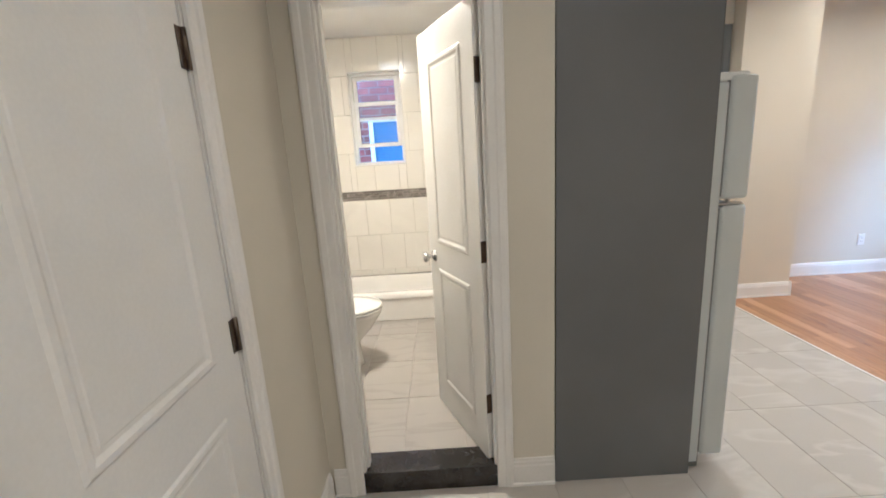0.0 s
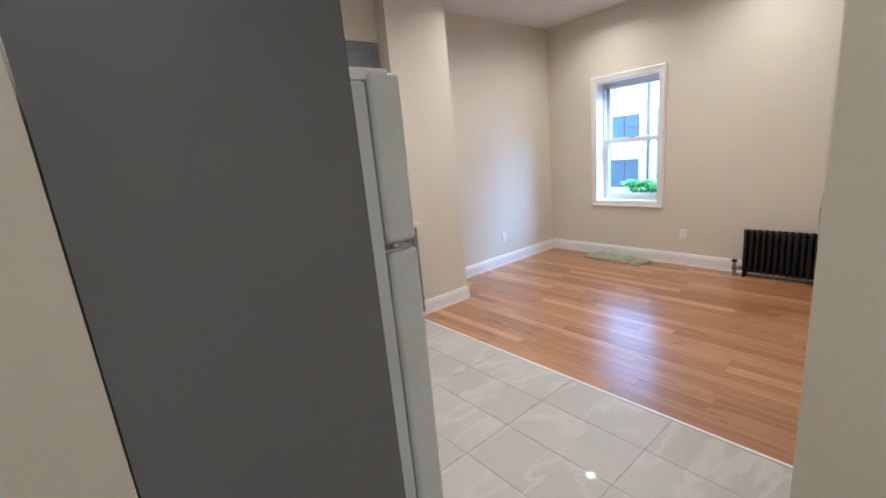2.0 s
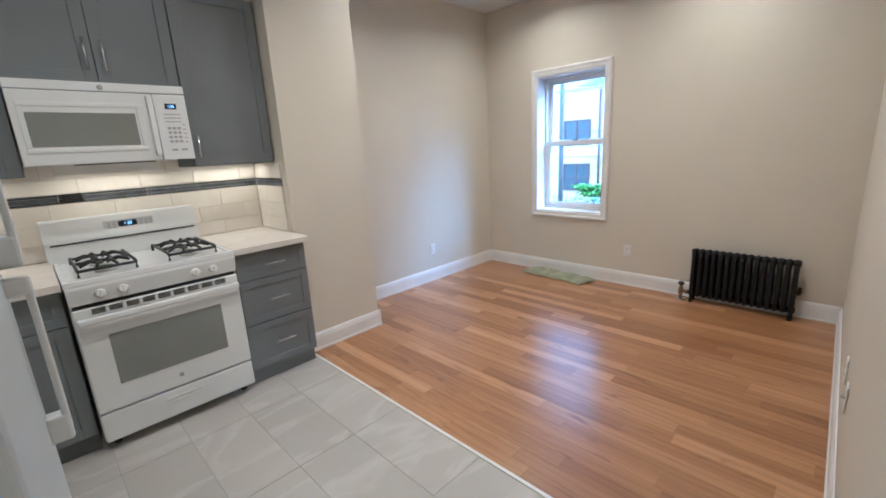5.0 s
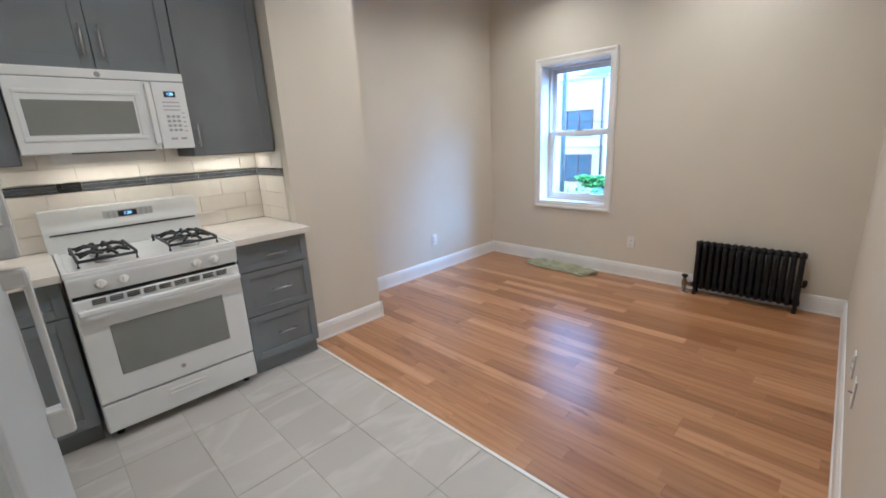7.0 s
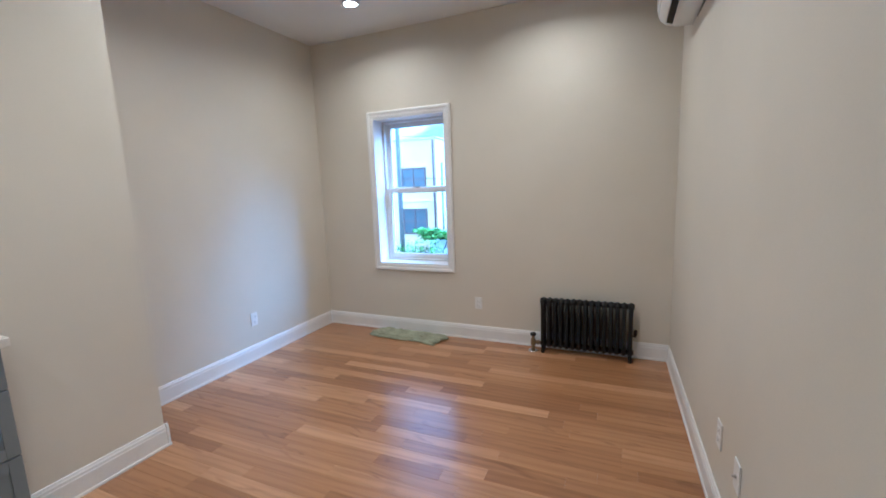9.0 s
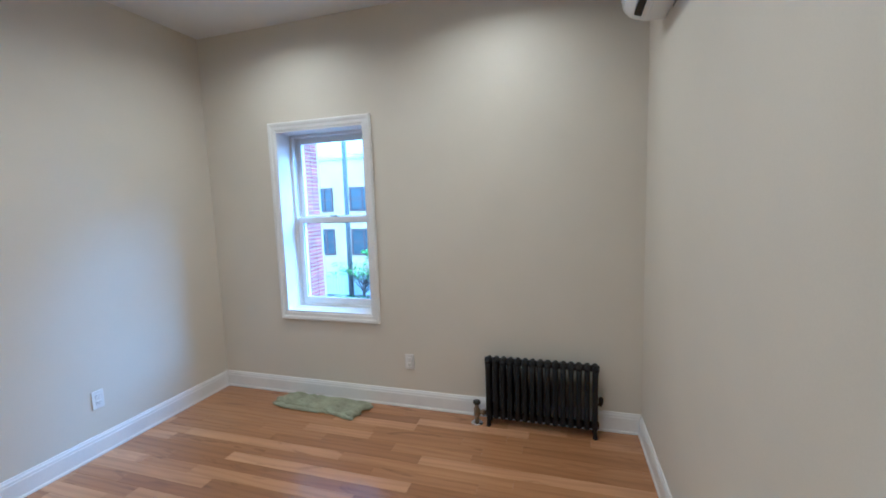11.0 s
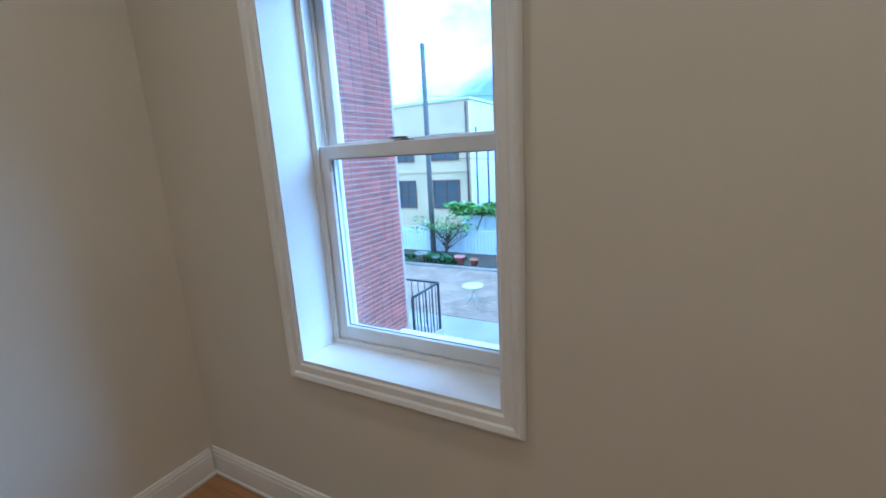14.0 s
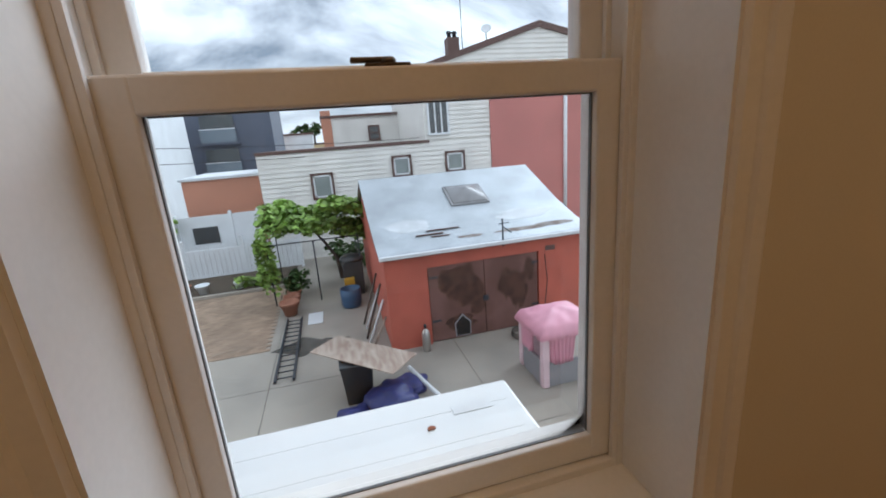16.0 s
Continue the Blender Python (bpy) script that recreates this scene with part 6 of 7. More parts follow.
part("core", bx(34.02, 40, -3, 4.05, GROUND, 3.0), SIDING, h3)
lap_siding(h3, 34.0, -3, 3.5, 1.2, 2.9, 0.2)
part("side_strip", bx(33.9, 34.05, 3.5, 4.1, 0.5, 3.4), ORANGE, h3, "orange stucco strip")
far_window(h3, 33.955, 0.6, 1.2, 1.5, 2.3)
part("coping", bx(33.85, 40, -3.1, 4.15, 2.95, 3.1, 0.01), BROWNT, h3)
h4 = thing("yellow_house", "two-storey yellow stucco house with a white flank", "house", at=(32, 16, GROUND))
part("wall", bx(29.3, 29.6, 14.1, 27, GROUND, 4.62), YELLOW, h4, "yellow stucco front")
part("flank", bx(29.6, 43, 14.1, 27, GROUND, 4.60), WHITEW, h4, "white painted flank wall")
part("coping", bx(29.2, 43.1, 14.0, 27, 4.62, 4.76, 0.01), WHITEW, h4)
part("corner_pipe", tube([(29.2, 14.25, GROUND), (29.2, 14.25, 4.5)], 0.07, 8), BROWNT, h4)
for y0, y1 in ((14.95, 16.75), (18.2, 19.4), (21.0, 22.6)):
    far_window(h4, 29.3, y0, y1, 1.15, 2.65, BROWNT, 2, 2)
    far_window(h4, 29.3, y0, y1, -1.9, -0.2, BROWNT, 2, 2)
part("ledge", bx(29.2, 29.3, 14.1, 27, 0.35, 0.5, 0.01), YELLOW, h4)
h5 = thing("low_orange_building", "low orange stucco building with a pale parapet", "building", at=(30, 9, GROUND))
part("wall", bx(28.3, 33, 7.4, 10.85, GROUND, 0.16), ORANGE, h5)
part("parapet", bx(28.2, 33, 7.3, 10.95, 0.16, 0.30, 0.02), WHITEW, h5)
h6 = thing("slate_building", "slate blue apartment block with glazed balconies", "building", at=(48, 11, GROUND))
part("wall", bx(46.3, 56, 8.3, 15.0, GROUND, 5.3), BLUEG, h6)
for z0 in (-0.4, 2.35):
    w = part("balcony_opening", bx(46.2, 46.5, 11.3, 13.9, z0, z0 + 2.1), WINDK, h6)
    part("glass_rail", bx(46.0, 46.05, 11.2, 14.0, z0 - 0.1, z0 + 0.95), surf("rail_glass", (0.18, 0.22, 0.26), 0.15, 0, 0.05, 2, 20, 0), w)
    part("rail_bar", bx(45.97, 46.08, 11.2, 14.0, z0 + 0.95, z0 + 1.02), VINYLF, w)
part("slab_edge", bx(45.9, 46.4, 11.0, 14.2, 2.05, 2.25), BLUEG, h6)
h7 = thing("stair_tower", "pale square rooftop tower with a window", "building", at=(60, 18, GROUND))
part("wall", bx(60, 66, 17.2, 21.6, GROUND, 9.0), WHITEW, h7)
far_window(h7, 60, 18.8, 20.0, 6.2, 8.0, BROWNT, 1, 1)
rbk = thing("brick_tenement", "distant red brick building with a pale parapet", "building", at=(80, 12.5, GROUND))
part("wall", bx(80, 90, 11.4, 14.6, GROUND, 4.3), ORANGE, rbk)
part("coping", bx(79.8, 90.2, 11.2, 14.8, 4.3, 4.6), WHITEW, rbk)
dt = thing("distant_shed", "distant pale flat-roofed building", "building", at=(84, 9.5, GROUND))
part("wall", bx(84, 92, 6.0, 11.0, GROUND, 3.4), WHITEW, dt)
part("coping", bx(83.8, 92.2, 5.8, 11.2, 3.4, 3.7), BROWNT, dt)
rb = random.Random(21)
for k in range(9):
    y = -30 + k * 11 + rb.uniform(-2, 2)
    fb = thing("distant_building", "low brick and stucco building far off", "building", "distant buildings", at=(80, y, GROUND))
    hgt = rb.uniform(1.0, 3.6)
    xx = rb.uniform(78, 110)
    part("wall", bx(xx, xx + 9, y, y + rb.uniform(6, 9), GROUND, hgt), rb.choice((ORANGE, WHITEW, SIDING, YELLOW)), fb)
    part("coping", bx(xx - 0.2, xx + 9.2, y - 0.2, y + 9.2, hgt, hgt + 0.3), BROWNT, fb)

# ---- fence ----
FX = 25.25


fen = thing("fence", "white vinyl fence with a scalloped picket top", "fence", at=(FX, 12, GROUND))


def vinyl_panel(y0, y1):
    p = part("post", bx(FX - 0.06, FX + 0.06, y0 - 0.06, y0 + 0.06, GROUND, -2.18, 0.01), VINYLF, fen)
    part("post_cap", lathe([(0.085, 0), (0.085, 0.03), (0.01, 0.09)], (FX, y0, -2.18), seg=4), VINYLF, p)
    f = part("panel", bx(FX - 0.02, FX + 0.02, y0 + 0.06, y1 - 0.06, GROUND + 0.08, -2.62), VINYLF, fen)
    for z in (GROUND + 0.08, -2.70):
        part("rail", bx(FX - 0.035, FX + 0.035, y0 + 0.06, y1 - 0.06, z, z + 0.11, 0.006), VINYLF, f)
    n = 15
    for k in range(n):
        yy = y0 + 0.12 + (y1 - y0 - 0.24) * k / (n - 1)
        u = (k / (n - 1) - 0.5) * 2
        part("picket", bx(FX - 0.012, FX + 0.012, yy - 0.03, yy + 0.03, -2.60, -2.42 + 0.15 * u * u, 0.004), VINYLF, f)
    for k in range(1, 12):
        yy = y0 + (y1 - y0) * k / 12
        part("board_joint", bx(FX - 0.024, FX - 0.018, yy - 0.006, yy + 0.006, GROUND + 0.2, -2.72), GREYP, f)


for k in range(6):
    vinyl_panel(5.75 + 2.35 * k, 5.75 + 2.35 * (k + 1))
f2 = thing("tall_fence", "tall plain white fence with a dark square opening", "fence", at=(26.8, 10, GROUND))
part("boards", bx(26.78, 26.84, 7.4, 13.6, GROUND, -1.34), VINYLF, f2)
for y in (7.5, 8.7, 10.95, 12.3, 13.5):
    part("post", bx(26.72, 26.88, y - 0.07, y + 0.07, GROUND, -1.28, 0.01), VINYLF, f2)
    part("post_cap", lathe([(0.1, 0), (0.1, 0.03), (0.01, 0.10)], (26.8, y, -1.28), seg=4), VINYLF, f2)
part("opening", bx(26.74, 26.79, 9.3, 10.35, -2.6, -1.85, 0.004), DARKP, f2, "dark square panel")


# ---- plants ----
def leaves(cx, cy, cz, rx, ry, rz, n, size, seed, fall=None):
    """Many small leaf blades scattered through lumpy clumps."""
    r = random.Random(seed)
    v, f = [], []
    lumps = [(r.uniform(-1, 1) * 0.75, r.uniform(-1, 1) * 0.75, r.uniform(-0.7, 0.8), r.uniform(0.25, 0.5)) for _ in range(16)]
    for _ in range(n):
        l = r.choice(lumps)
        d = Vector((r.gauss(0, 1), r.gauss(0, 1), r.gauss(0, 1))).normalized() * l[3] * r.uniform(0.4, 1.0)
        p = Vector((cx + (l[0] + d.x) * rx, cy + (l[1] + d.y) * ry, cz + (l[2] + d.z) * rz))
        if fall:
            p.z -= fall * max(0, abs(p.y - cy) / ry - 0.55) * r.uniform(0, 1.8)
        e = Euler((r.uniform(-0.9, 0.9), r.uniform(-0.9, 0.9), r.uniform(0, 6.3))).to_matrix()
        s = size * r.uniform(0.6, 1.3)
        b = len(v)
        for q in ((0, -0.5, 0), (0.42, -0.15, 0.06), (0.36, 0.25, 0.04), (0, 0.55, -0.05), (-0.36, 0.25, 0.04), (-0.42, -0.15, 0.06)):
            v.append(tuple(p + e @ (Vector(q) * s)))
        f += [(b, b + 1, b + 2, b + 3), (b, b + 3, b + 4, b + 5)]
    me = bpy.data.meshes.new("leaves")
    me.from_pydata(v, [], f)
    return me


def leafy(name, parent, me, mat, label=""):
    me.materials.append(mat)
    o = new(name, me)
    o.parent = parent
    o.matrix_parent_inverse = Matrix.Translation(parent.location).inverted()
    o["label"] = label or "mass of small green leaves"
    o["kind"] = "stuff"
    return o


ar = thing("grape_arbour", "leafy grape vine over thin metal arbour posts", "arbour", at=(21.6, 4.6, GROUND))
for ax, ay in ((20.4, 6.4), (20.4, 3.4), (22.9, 6.4), (22.9, 3.4), (20.4, 4.9)):
    part("post", tube([(ax, ay, GROUND), (ax, ay, -1.75)], 0.025, 8), STEELD, ar)
part("frame", tube([(20.4, 6.4, -1.75), (20.4, 3.4, -1.75), (22.9, 3.4, -1.75), (22.9, 6.4, -1.75)], 0.02, 8, closed=True), STEELD, ar)
part("trunk", tube([(22.6, 4.1, GROUND), (22.5, 4.2, -3.0), (22.2, 4.6, -2.2), (21.4, 4.9, -1.6)], [0.09, 0.07, 0.05, 0.02], 8), BARK, ar)
leafy("crown", ar, leaves(21.6, 4.75, -1.25, 1.6, 2.0, 0.75, 7000, 0.19, 3, 0.5), LEAF)
leafy("trailing_vine", ar, leaves(20.5, 6.55, -2.5, 0.35, 0.4, 1.3, 700, 0.17, 4), LEAF)
vi = thing("fence_vine", "bright green vine along the top of the fence", "vine", at=(26.2, 12.2, GROUND))
part("stem", tube([(26.1, 12.6, GROUND), (26.2, 12.4, -2.6), (26.3, 12.0, -1.6)], [0.05, 0.04, 0.02], 8), BARK, vi)
leafy("crown", vi, leaves(26.2, 12.6, -1.6, 0.6, 1.9, 0.42, 1700, 0.20, 6), LEAF)
tr = thing("bare_tree", "bare grey shrub with spreading thin branches", "tree", at=(24.6, 13.3, GROUND))
rt = random.Random(8)
part("trunk", tube([(24.6, 13.6, GROUND), (24.6, 13.55, -3.3), (24.65, 13.5, -2.8)], [0.10, 0.08, 0.06], 8), BARK, tr)
for k in range(24):
    a = rt.uniform(-1.1, 1.1)
    p0 = Vector((24.62, 13.55, rt.uniform(-3.6, -2.9)))
    p1 = p0 + Vector((rt.uniform(-0.3, 0.3), math.sin(a) * 0.9, 0.55))
    p2 = p1 + Vector((rt.uniform(-0.3, 0.3), math.sin(a) * 0.9, rt.uniform(0.2, 0.8)))
    br_m = tube([p0, p1, p2], [0.035, 0.022, 0.006], 6)
    for q in range(4):
        b0 = p1.lerp(p2, 0.2 * q + 0.1)
        b1 = b0 + Vector((rt.uniform(-0.2, 0.2), rt.uniform(-0.5, 0.5), rt.uniform(0.0, 0.45)))
        tube([b0, b0.lerp(b1, 0.5) + Vector((0, 0, 0.05)), b1], [0.012, 0.008, 0.003], 5, to=br_m)
    part("branch", br_m, BARK, tr)
leafy("crown", tr, leaves(24.6, 13.6, -2.2, 0.7, 1.9, 0.5, 420, 0.13, 77), LEAF, "sparse young leaves")
bs = thing("bed_plants", "low green plants in the garden bed", "plants", at=(23.5, 13, GROUND), kind="stuff")
leafy("foliage", bs, leaves(23.3, 14.2, GROUND + 0.25, 0.7, 2.4, 0.3, 1500, 0.16, 9), LEAFD)
leafy("foliage", bs, leaves(23.0, 7.4, GROUND + 0.28, 0.5, 0.9, 0.3, 700, 0.15, 10), LEAF)
leafy("foliage", bs, leaves(21.2, 5.75, GROUND + 0.65, 0.5, 0.45, 0.5, 600, 0.14, 12), LEAFD)
leafy("foliage", bs, leaves(24.2, 3.6, GROUND + 0.6, 0.8, 1.2, 0.5, 900, 0.16, 13), LEAFD)
for ty, sd in ((8.2, 61), (5.8, 62)):
    gt2 = thing("distant_tree", "green tree crown far off behind roofs", "tree", "distant trees", at=(93, ty, GROUND))
    part("trunk", tube([(93, ty, GROUND), (93, ty, 4.6)], [0.3, 0.15], 8), BARK, gt2)
    leafy("crown", gt2, leaves(93, ty, 4.4, 1.6, 1.7, 1.2, 800, 0.42, sd), LEAFD)
for k in range(10):
    ty = -40 + k * 13 + rt.uniform(-3, 3)
    tt = thing("distant_tree", "green tree crown far off behind roofs", "tree", "distant trees", at=(95, ty, GROUND))
    part("trunk", tube([(95, ty, GROUND), (95, ty, 1.5)], [0.3, 0.2], 8), BARK, tt)
    leafy("crown", tt, leaves(95, ty, 1.6, 3.0, 3.2, 2.0, 700, 0.7, 40 + k), LEAFD)

# ---- poles ----
po = thing("utility_pole", "weathered wooden utility pole behind the fence", "utility pole", at=(24.9, 14.55, GROUND))
part("pole", tube([(24.9, 14.55, GROUND), (24.9, 14.50, 6.9)], [0.15, 0.12], 12), POLEW, po)
for yy, zt in ((13.1, 2.9), (12.4, 2.4)):
    p2 = thing("thin_pole", "thin dark metal pole against a white wall", "pole", "thin poles", at=(28.0, yy, GROUND))
    part("pole", tube([(28.0, yy, GROUND), (28.0, yy, zt)], 0.06, 8), STEELD if yy < 13 else POLEW, p2)
for k, (za, zb) in enumerate(((4.4, 3.6), (2.0, 1.4), (1.3, 1.0))):
    wr = thing("cable", "thin black overhead cable", "cable", "overhead cables", at=(24.9, 14.5, za))
    pts = [Vector((24.9 + 3.2 * u, 14.5 - 19 * u, za + (zb - za) * u - 1.0 * u * (1 - u))) for u in [i / 12 for i in range(13)]]
    part("wire", tube(pts, 0.012, 5), BLACK, wr)

# ---- things in the yard ----
tbl = thing("patio_table", "small round white patio table with bent legs", "table", at=(18.3, 9.2, GROUND))
part("tabletop", lathe([(0.36, 0.66), (0.38, 0.67), (0.38, 0.69), (0.35, 0.70)], (18.3, 9.2, GROUND + 0.02), seg=28), VINYLF, tbl)
for k in range(4):
    a = radians(45 + 90 * k)
    c, s = math.cos(a), math.sin(a)
    part("leg", tube([(18.3 + 0.08 * c, 9.2 + 0.08 * s, GROUND + 0.69), (18.3 + 0.06 * c, 9.2 + 0.06 * s, GROUND + 0.4), (18.3 + 0.30 * c, 9.2 + 0.30 * s, GROUND + 0.022)], 0.014, 6), VINYLF, tbl)
la = thing("ladder", "dark metal ladder lying on the concrete", "ladder", at=(17, 5.75, GROUND))
for dy in (-0.21, 0.21):
    part("rail", bx(15.15, 18.9, 5.70 + dy - 0.03, 5.70 + dy + 0.03, GROUND + 0.024, GROUND + 0.09, 0.008), STEELD, la)
for k in range(13):
    part("rung", tube([(15.3 + k * 0.285, 5.49, GROUND + 0.06), (15.3 + k * 0.285, 5.91, GROUND + 0.06)], 0.016, 6), STEELD, la)
pot_profile = [(0.15, 0), (0.23, 0.30), (0.26, 0.30), (0.26, 0.36), (0.22, 0.36), (0.20, 0.31), (0.02, 0.29)]


def pot(x, y, k, mat=None, label="terracotta plant pot on the ground"):
    t = thing("plant_pot", label, "plant pot", "plant pots", at=(x, y, GROUND))
    part("pot", lathe([(r * k, h * k) for r, h in pot_profile], (x, y, GROUND + 0.022 if x < 22.4 else GROUND + 0.10), seg=20), mat or TERRA, t)


pot(19.4, 5.86, 1.25)
pot(20.1, 5.85, 1.1)
pot(20.8, 5.8, 1.0)
for x, y, k, mt, lb in ((22.9, 9.3, 1.0, VINYLF, "white plastic plant pot in the bed"), (22.9, 11.2, 0.9, TERRA, "terracotta plant pot in the bed"), (23.0, 12.0, 1.1, PINKW, "faded red plant pot in the bed"), (22.9, 13.3, 0.9, GREYP, "grey plant pot in the bed"), (22.9, 14.1, 1.3, CONC, "pale stone planter in the bed"), (23.3, 10.0, 0.8, TERRA, "small terracotta pot in the bed"), (22.9, 8.0, 0.8, VINYLF, "small white pot in the bed")):
    pot(x, y, k, mt, lb)
br = thing("barrel", "cut blue plastic barrel by the garage", "barrel", at=(19.35, 3.9, GROUND))
part("shell", lathe([(0.30, 0.0), (0.33, 0.1), (0.34, 0.35), (0.34, 0.62), (0.31, 0.62), (0.30, 0.1), (0.01, 0.08)], (19.35, 3.9, GROUND + 0.001), seg=24), BLUEP, br)
tk = thing("black_bin", "tall black plastic bin with a yellow box", "bin", at=(20.6, 3.7, GROUND))
part("bin", bx(20.3, 20.95, 3.35, 4.05, GROUND + 0.001, GROUND + 1.25, 0.06, 3), DARKP, tk)
part("lid", lathe([(0.42, 0), (0.44, 0.05), (0.3, 0.16), (0.05, 0.2)], (20.62, 3.7, GROUND + 1.25), seg=20), DARKP, tk)
tagged(part("crate", bx(20.0, 20.25, 3.7, 4.05, GROUND + 0.001, GROUND + 0.72, 0.02), surf("plastic_yellow", (0.55, 0.32, 0.03), 0.5, 0, 0.08, 4, 40, 0.05)), "yellow plastic crate beside the bin", "crate")
tagged(part("floor_sheet", bx(18.3, 19.2, 4.85, 5.30, GROUND + 0.004, GROUND + 0.02, 0.004), VINYLF), "white board lying on the concrete", "board")
for k in range(6):
    o = thing("timber", "leaning lengths of scrap timber and pipe", "timber", "scrap timber", at=(16.2 + 0.25 * k, 3.35, GROUND))
    xx = 16.0 + 0.33 * k
    part("length", tube([(xx, 3.55 + 0.05 * (k % 3), GROUND + 0.002), (xx + 0.08, 3.12, GROUND + 0.8 + 0.35 * (k % 3))], 0.03, 6), (PLY, VINYLF, BARK)[k % 3], o)
gc = thing("gas_cylinder", "slim silver metal cylinder by the garage door", "cylinder", at=(15.4, 2.25, GROUND))
part("tank", lathe([(0.10, 0), (0.105, 0.05), (0.105, 0.5), (0.07, 0.58), (0.03, 0.62)], (15.35, 2.25, GROUND + 0.001), seg=18), NICKEL, gc)
part("valve", lathe([(0.03, 0), (0.03, 0.06), (0.05, 0.07), (0.02, 0.12)], (15.35, 2.25, GROUND + 0.62), seg=10), STEELD, gc)
hs = thing("hose", "coil of black hose on the concrete", "hose", at=(15.2, -0.2, GROUND))
part("coil", tube([(15.1 + (0.30 + 0.02 * math.sin(3 * a)) * math.cos(a), -0.35 + 0.34 * math.sin(a), GROUND + 0.025 + 0.004 * k) for k, a in enumerate([0.45 * q for q in range(40)])], 0.016, 6), BLACK, hs)
part("lead", tube([(15.55, -1.2, -1.9), (15.50, -1.25, -2.6), (15.50, -1.15, -3.5), (15.3, -0.8, GROUND + 0.02), (15.2, -0.6, GROUND + 0.02)], 0.014, 6), BLACK, hs)
bn = thing("wheeled_bin", "dark grey rubbish bin under a plywood sheet", "bin", at=(13.95, 4.05, GROUND))
part("bin", skin([[(13.95 + sx * k, 4.05 + sy * k, GROUND + z) for sx, sy in ((-0.30, -0.32), (0.30, -0.32), (0.30, 0.32), (-0.30, 0.32))] for k, z in ((0.8, 0.001), (1.0, 0.86), (1.06, 0.88), (1.06, 0.92))]), DARKP, bn)
pl = bx(-1.06, 1.06, -0.46, 0.46, -0.009, 0.009, 0.003)
bmesh.ops.transform(pl, matrix=pose(14.05, 3.88, GROUND + 0.955, 3, -2, 48), verts=pl.verts)
tagged(part("plywood_sheet", pl, PLY), "weathered stained plywood sheet on a bin", "plywood")
for k, (tx, ty, rx, ry, rz) in enumerate(((13.35, 3.45, 0.45, 0.5, 0.42), (12.9, 4.2, 0.5, 0.45, 0.28), (13.9, 2.95, 0.35, 0.4, 0.2))):
    tb2 = bmesh.new()
    bmesh.ops.create_icosphere(tb2, subdivisions=4, radius=1)
    for v in tb2.verts:
        q = v.co.copy()
        nn = 1 + 0.28 * noise.noise(q * 1.6 + Vector((k * 5, 0, 0))) + 0.12 * noise.noise(q * 5)
        v.co = (tx + q.x * rx * nn, ty + q.y * ry * nn, GROUND + max(0.002, rz * (0.45 + q.z * nn * 0.75)))
    tagged(part("tarpaulin", tb2, TARP, smooth=True), "crumpled dark blue tarpaulin bundle", "tarpaulin", "blue tarpaulins")
tagged(part("drain_pipe", tube([(14.3, 2.9, GROUND + 0.25), (12.6, 2.3, GROUND + 0.08)], 0.05, 10), VINYLF), "length of white plastic pipe", "pipe")
wbk = thing("white_bag", "crumpled white plastic sacks", "bag", at=(12.6, 3.6, GROUND))
tb2 = bmesh.new()
bmesh.ops.create_icosphere(tb2, subdivisions=3, radius=1)
for v in tb2.verts:
    q = v.co.copy()
    nn = 1 + 0.4 * noise.noise(q * 2.2) + 0.15 * noise.noise(q * 6)
    v.co = (12.75 + q.x * 0.3 * nn, 3.5 + q.y * 0.5 * nn, GROUND + max(0.002, 0.16 + q.z * 0.2 * nn))
part("sack", tb2, VINYLF, wbk, smooth=True)
# pink play house
PINKL = surf("plastic_pale_pink", (0.70, 0.52, 0.56), 0.5, 0, 0.06, 4, 40, 0.05)
ph = thing("play_house", "pink and grey plastic children's play house", "play house", at=(13.4, -0.1, GROUND))
PX0, PX1, PY0, PY1 = 12.85, 13.85, -0.85, 0.28
for px, py in ((PX0, PY0), (PX1, PY0), (PX0, PY1), (PX1, PY1)):
    part("corner_post", bx(px - 0.08, px + 0.08, py - 0.08, py + 0.08, GROUND + 0.001, GROUND + 1.18, 0.03), PINKL, ph)
part("base_wall", bx(PX0 - 0.06, PX0 + 0.02, PY0 + 0.08, PY1 - 0.08, GROUND + 0.001, GROUND + 0.56, 0.02), GREYP, ph)
part("base_wall", bx(PX0 + 0.08, PX1 - 0.08, PY1 - 0.03, PY1 + 0.05, GROUND + 0.001, GROUND + 0.56, 0.02), GREYP, ph)
part("back_wall", bx(PX1 - 0.04, PX1 + 0.04, PY0 + 0.08, PY1 - 0.08, GROUND + 0.001, GROUND + 1.16, 0.02), PINKL, ph)


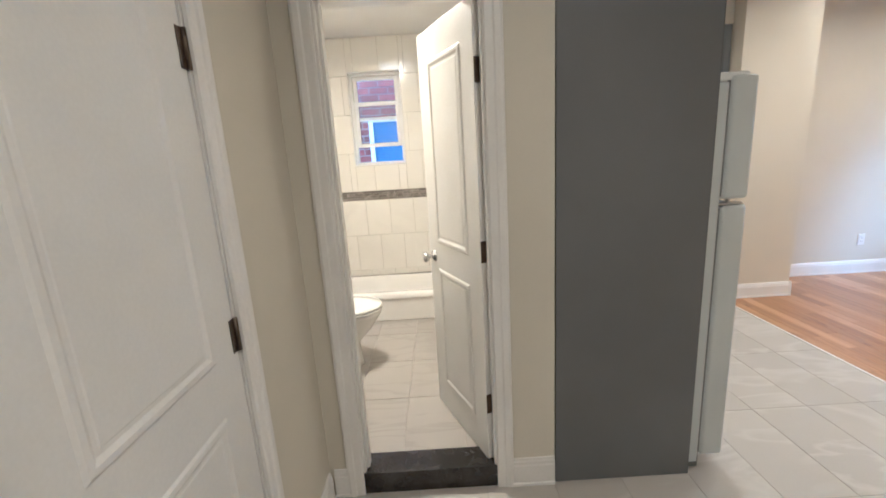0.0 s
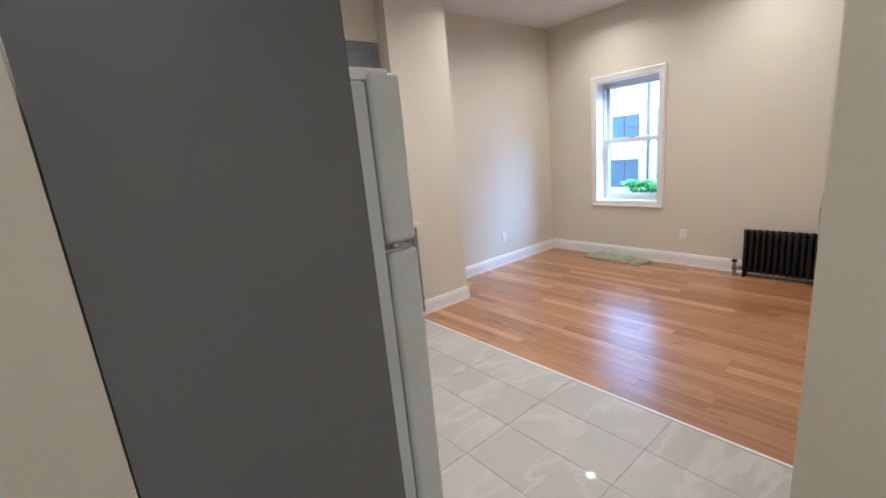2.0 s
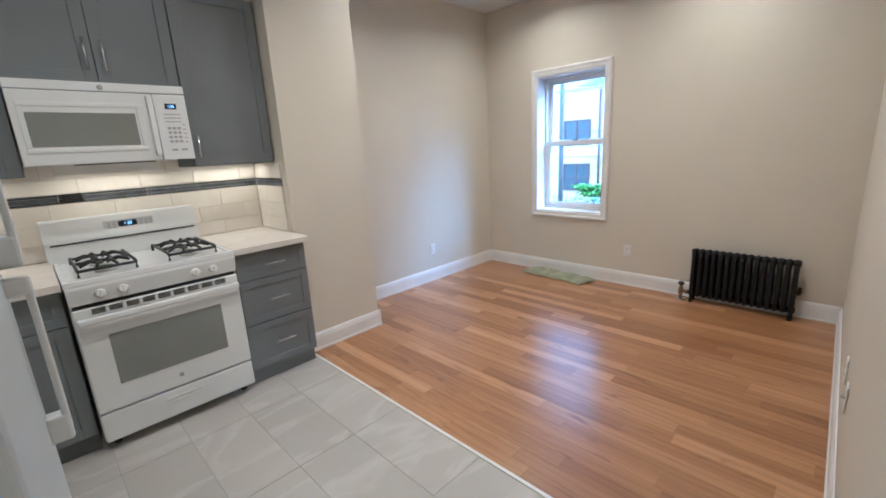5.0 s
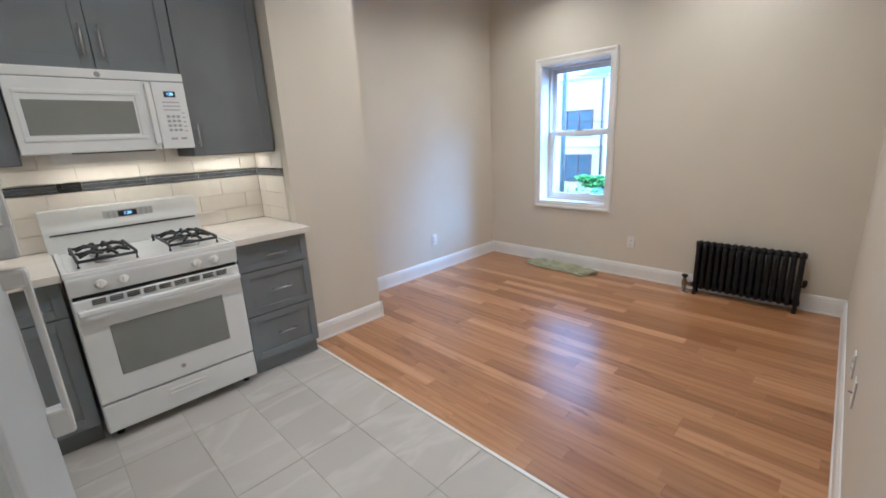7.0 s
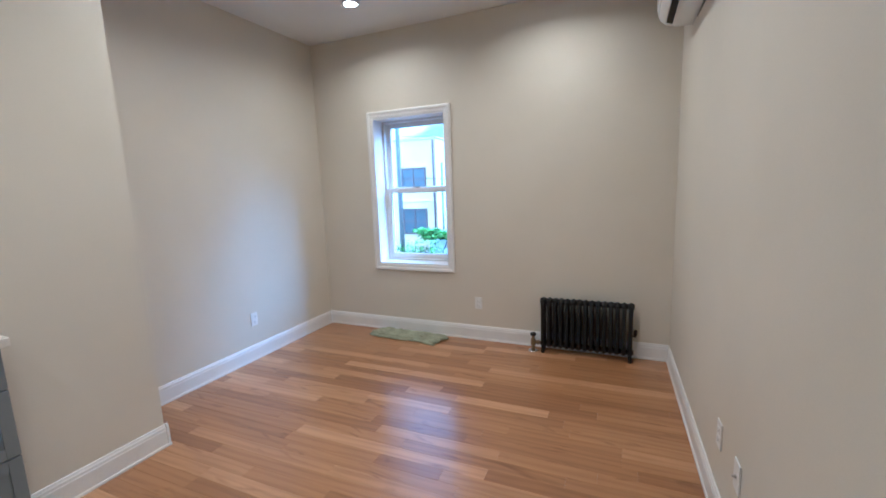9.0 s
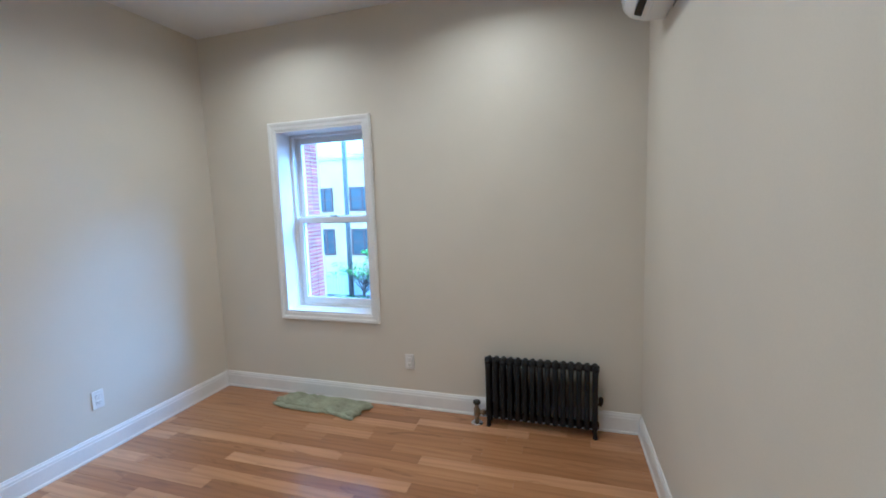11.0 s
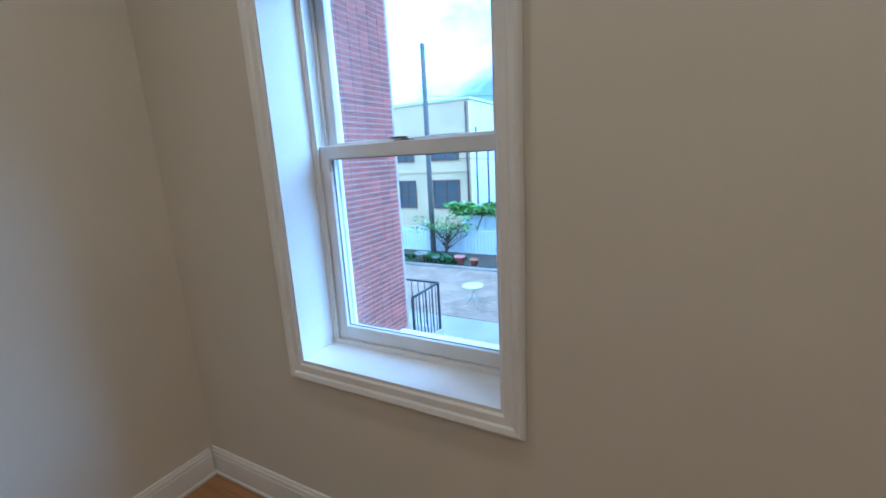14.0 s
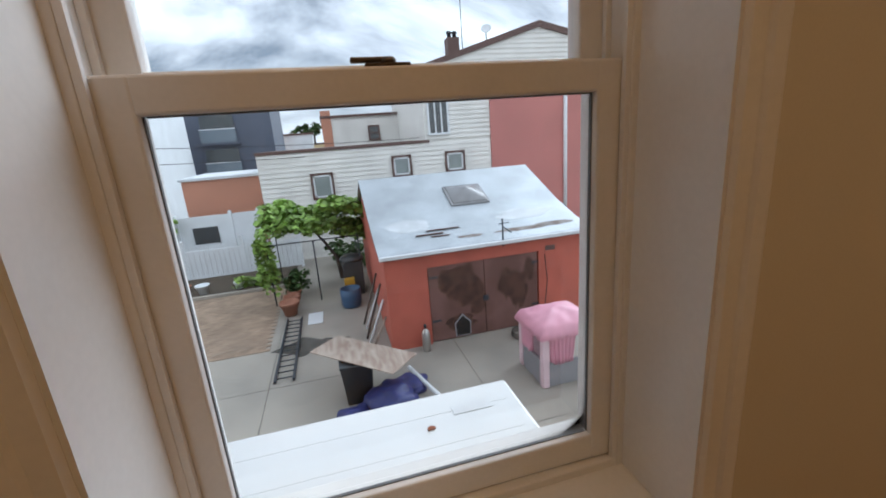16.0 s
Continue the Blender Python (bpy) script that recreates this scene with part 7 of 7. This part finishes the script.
def cloth_roof():
    """A pink cloth laid over the frame: a sagging hipped top with a wavy hem."""
    bm = bmesh.new()
    nu, nv = 26, 26
    g2 = []
    for i in range(nu + 1):
        row2 = []
        for j in range(nv + 1):
            u, v = i / nu * 2 - 1, j / nv * 2 - 1
            r2 = max(abs(u), abs(v))
            x = (PX0 + PX1) / 2 + u * (PX1 - PX0 + 0.30) / 2
            y = (PY0 + PY1) / 2 + v * (PY1 - PY0 + 0.30) / 2
            z = 1.58 - 0.30 * r2 ** 1.5 + 0.030 * noise.noise((u * 4, v * 4, 1.0))
            if r2 > 0.86:
                hem = (r2 - 0.86) / 0.14
                z -= hem * (0.16 + 0.07 * noise.noise((u * 6, v * 6, 4.0)))
                x += 0.03 * noise.noise((u * 9, v * 9, 2.0)) * hem
                y += 0.03 * noise.noise((u * 9, v * 9, 8.0)) * hem
            row2.append(bm.verts.new((x, y, GROUND + z)))
        g2.append(row2)
    for i in range(nu):
        for j in range(nv):
            bm.faces.new((g2[i][j], g2[i + 1][j], g2[i + 1][j + 1], g2[i][j + 1])).smooth = True
    return bm


def hanging(along, a0, a1, fixed, z1, z0, seed):
    """A gathered strip of cloth that hangs from the roof frame along x or y."""
    bm = bmesh.new()
    n, m = 24, 6
    rows2 = []
    for j in range(m + 1):
        f = j / m
        r2 = []
        for k in range(n + 1):
            q = a0 + (a1 - a0) * (k / n * (1 - 0.25 * f) + 0.12 * f)
            w = fixed + (0.02 + 0.03 * f) * math.sin(k * 1.7 + seed) + 0.02 * noise.noise((k * 0.5, f * 3, seed))
            z = z1 + (z0 - z1) * f + 0.10 * f * noise.noise((k * 0.35, seed, 0.0))
            r2.append(bm.verts.new((q, w, z) if along == "x" else (w, q, z)))
        rows2.append(r2)
    for a, b in zip(rows2, rows2[1:]):
        for k in range(n):
            bm.faces.new((a[k], a[k + 1], b[k + 1], b[k])).smooth = True
    return bm


for nm, bmx, lb in (("roof", cloth_roof(), "pink cloth roof with a wavy hem"),
                    ("curtain", hanging("y", PY1 - 0.05, PY0 + 0.45, PX0 - 0.06, GROUND + 1.18, GROUND + 0.52, 1.0), "pink cloth draped from the roof"),
                    ("curtain", hanging("x", PX0 + 0.35, PX1 - 0.05, PY1 + 0.07, GROUND + 1.18, GROUND + 0.62, 3.0), "pink cloth draped from the roof")):
    cuo = part(nm, bmx, PINKP, ph, lb)
    cs = cuo.modifiers.new("thick", "SOLIDIFY")
    cs.thickness = 0.012
ch = thing("garden_chair", "white plastic garden chair on the concrete", "chair", at=(14.1, 8.9, GROUND))
part("seat", bx(13.85, 14.3, 8.68, 9.12, GROUND + 0.40, GROUND + 0.44, 0.015), VINYLF, ch)
part("backrest", bx(14.28, 14.33, 8.68, 9.12, GROUND + 0.44, GROUND + 0.86, 0.02), VINYLF, ch)
for px in (13.9, 14.27):
    for py in (8.72, 9.08):
        part("leg", tube([(px, py, GROUND + 0.41), (px + (0.02 if px > 14 else -0.02), py, GROUND + 0.001)], 0.022, 8), VINYLF, ch)
bk = thing("bucket", "white plastic bucket beside the garden chair", "bucket", at=(14.15, 8.45, GROUND))
part("shell", lathe([(0.13, 0.0), (0.165, 0.36), (0.175, 0.36), (0.175, 0.385), (0.155, 0.385), (0.12, 0.03)], (14.15, 8.45, GROUND + 0.001), seg=22), VINYLF, bk)
part("bail", tube([(14.15 + 0.17 * math.cos(a), 8.45 + 0.05, GROUND + 0.36 - 0.16 * math.sin(a)) for a in [math.pi * k / 12 for k in range(13)]], 0.004, 6), STEELD, bk)
# Irregular darker, smoother patch on the concrete near the ladder.
st = [[(16.9 + 0.45 * math.cos(a) * (1 + 0.35 * math.sin(3 * a) + 0.15 * math.sin(7 * a)), 5.15 + 0.85 * math.sin(a) * (1 + 0.25 * math.cos(4 * a)), GROUND + dz) for a in [2 * math.pi * k / 40 for k in range(40)]] for dz in (0.001, 0.0042)]
structure("dark_patch", skin(st), surf("dark_concrete", (0.12, 0.115, 0.105), 0.25, 0, 0.15, 3, 40, 0.2), "dark uneven patch on the concrete", "stain")
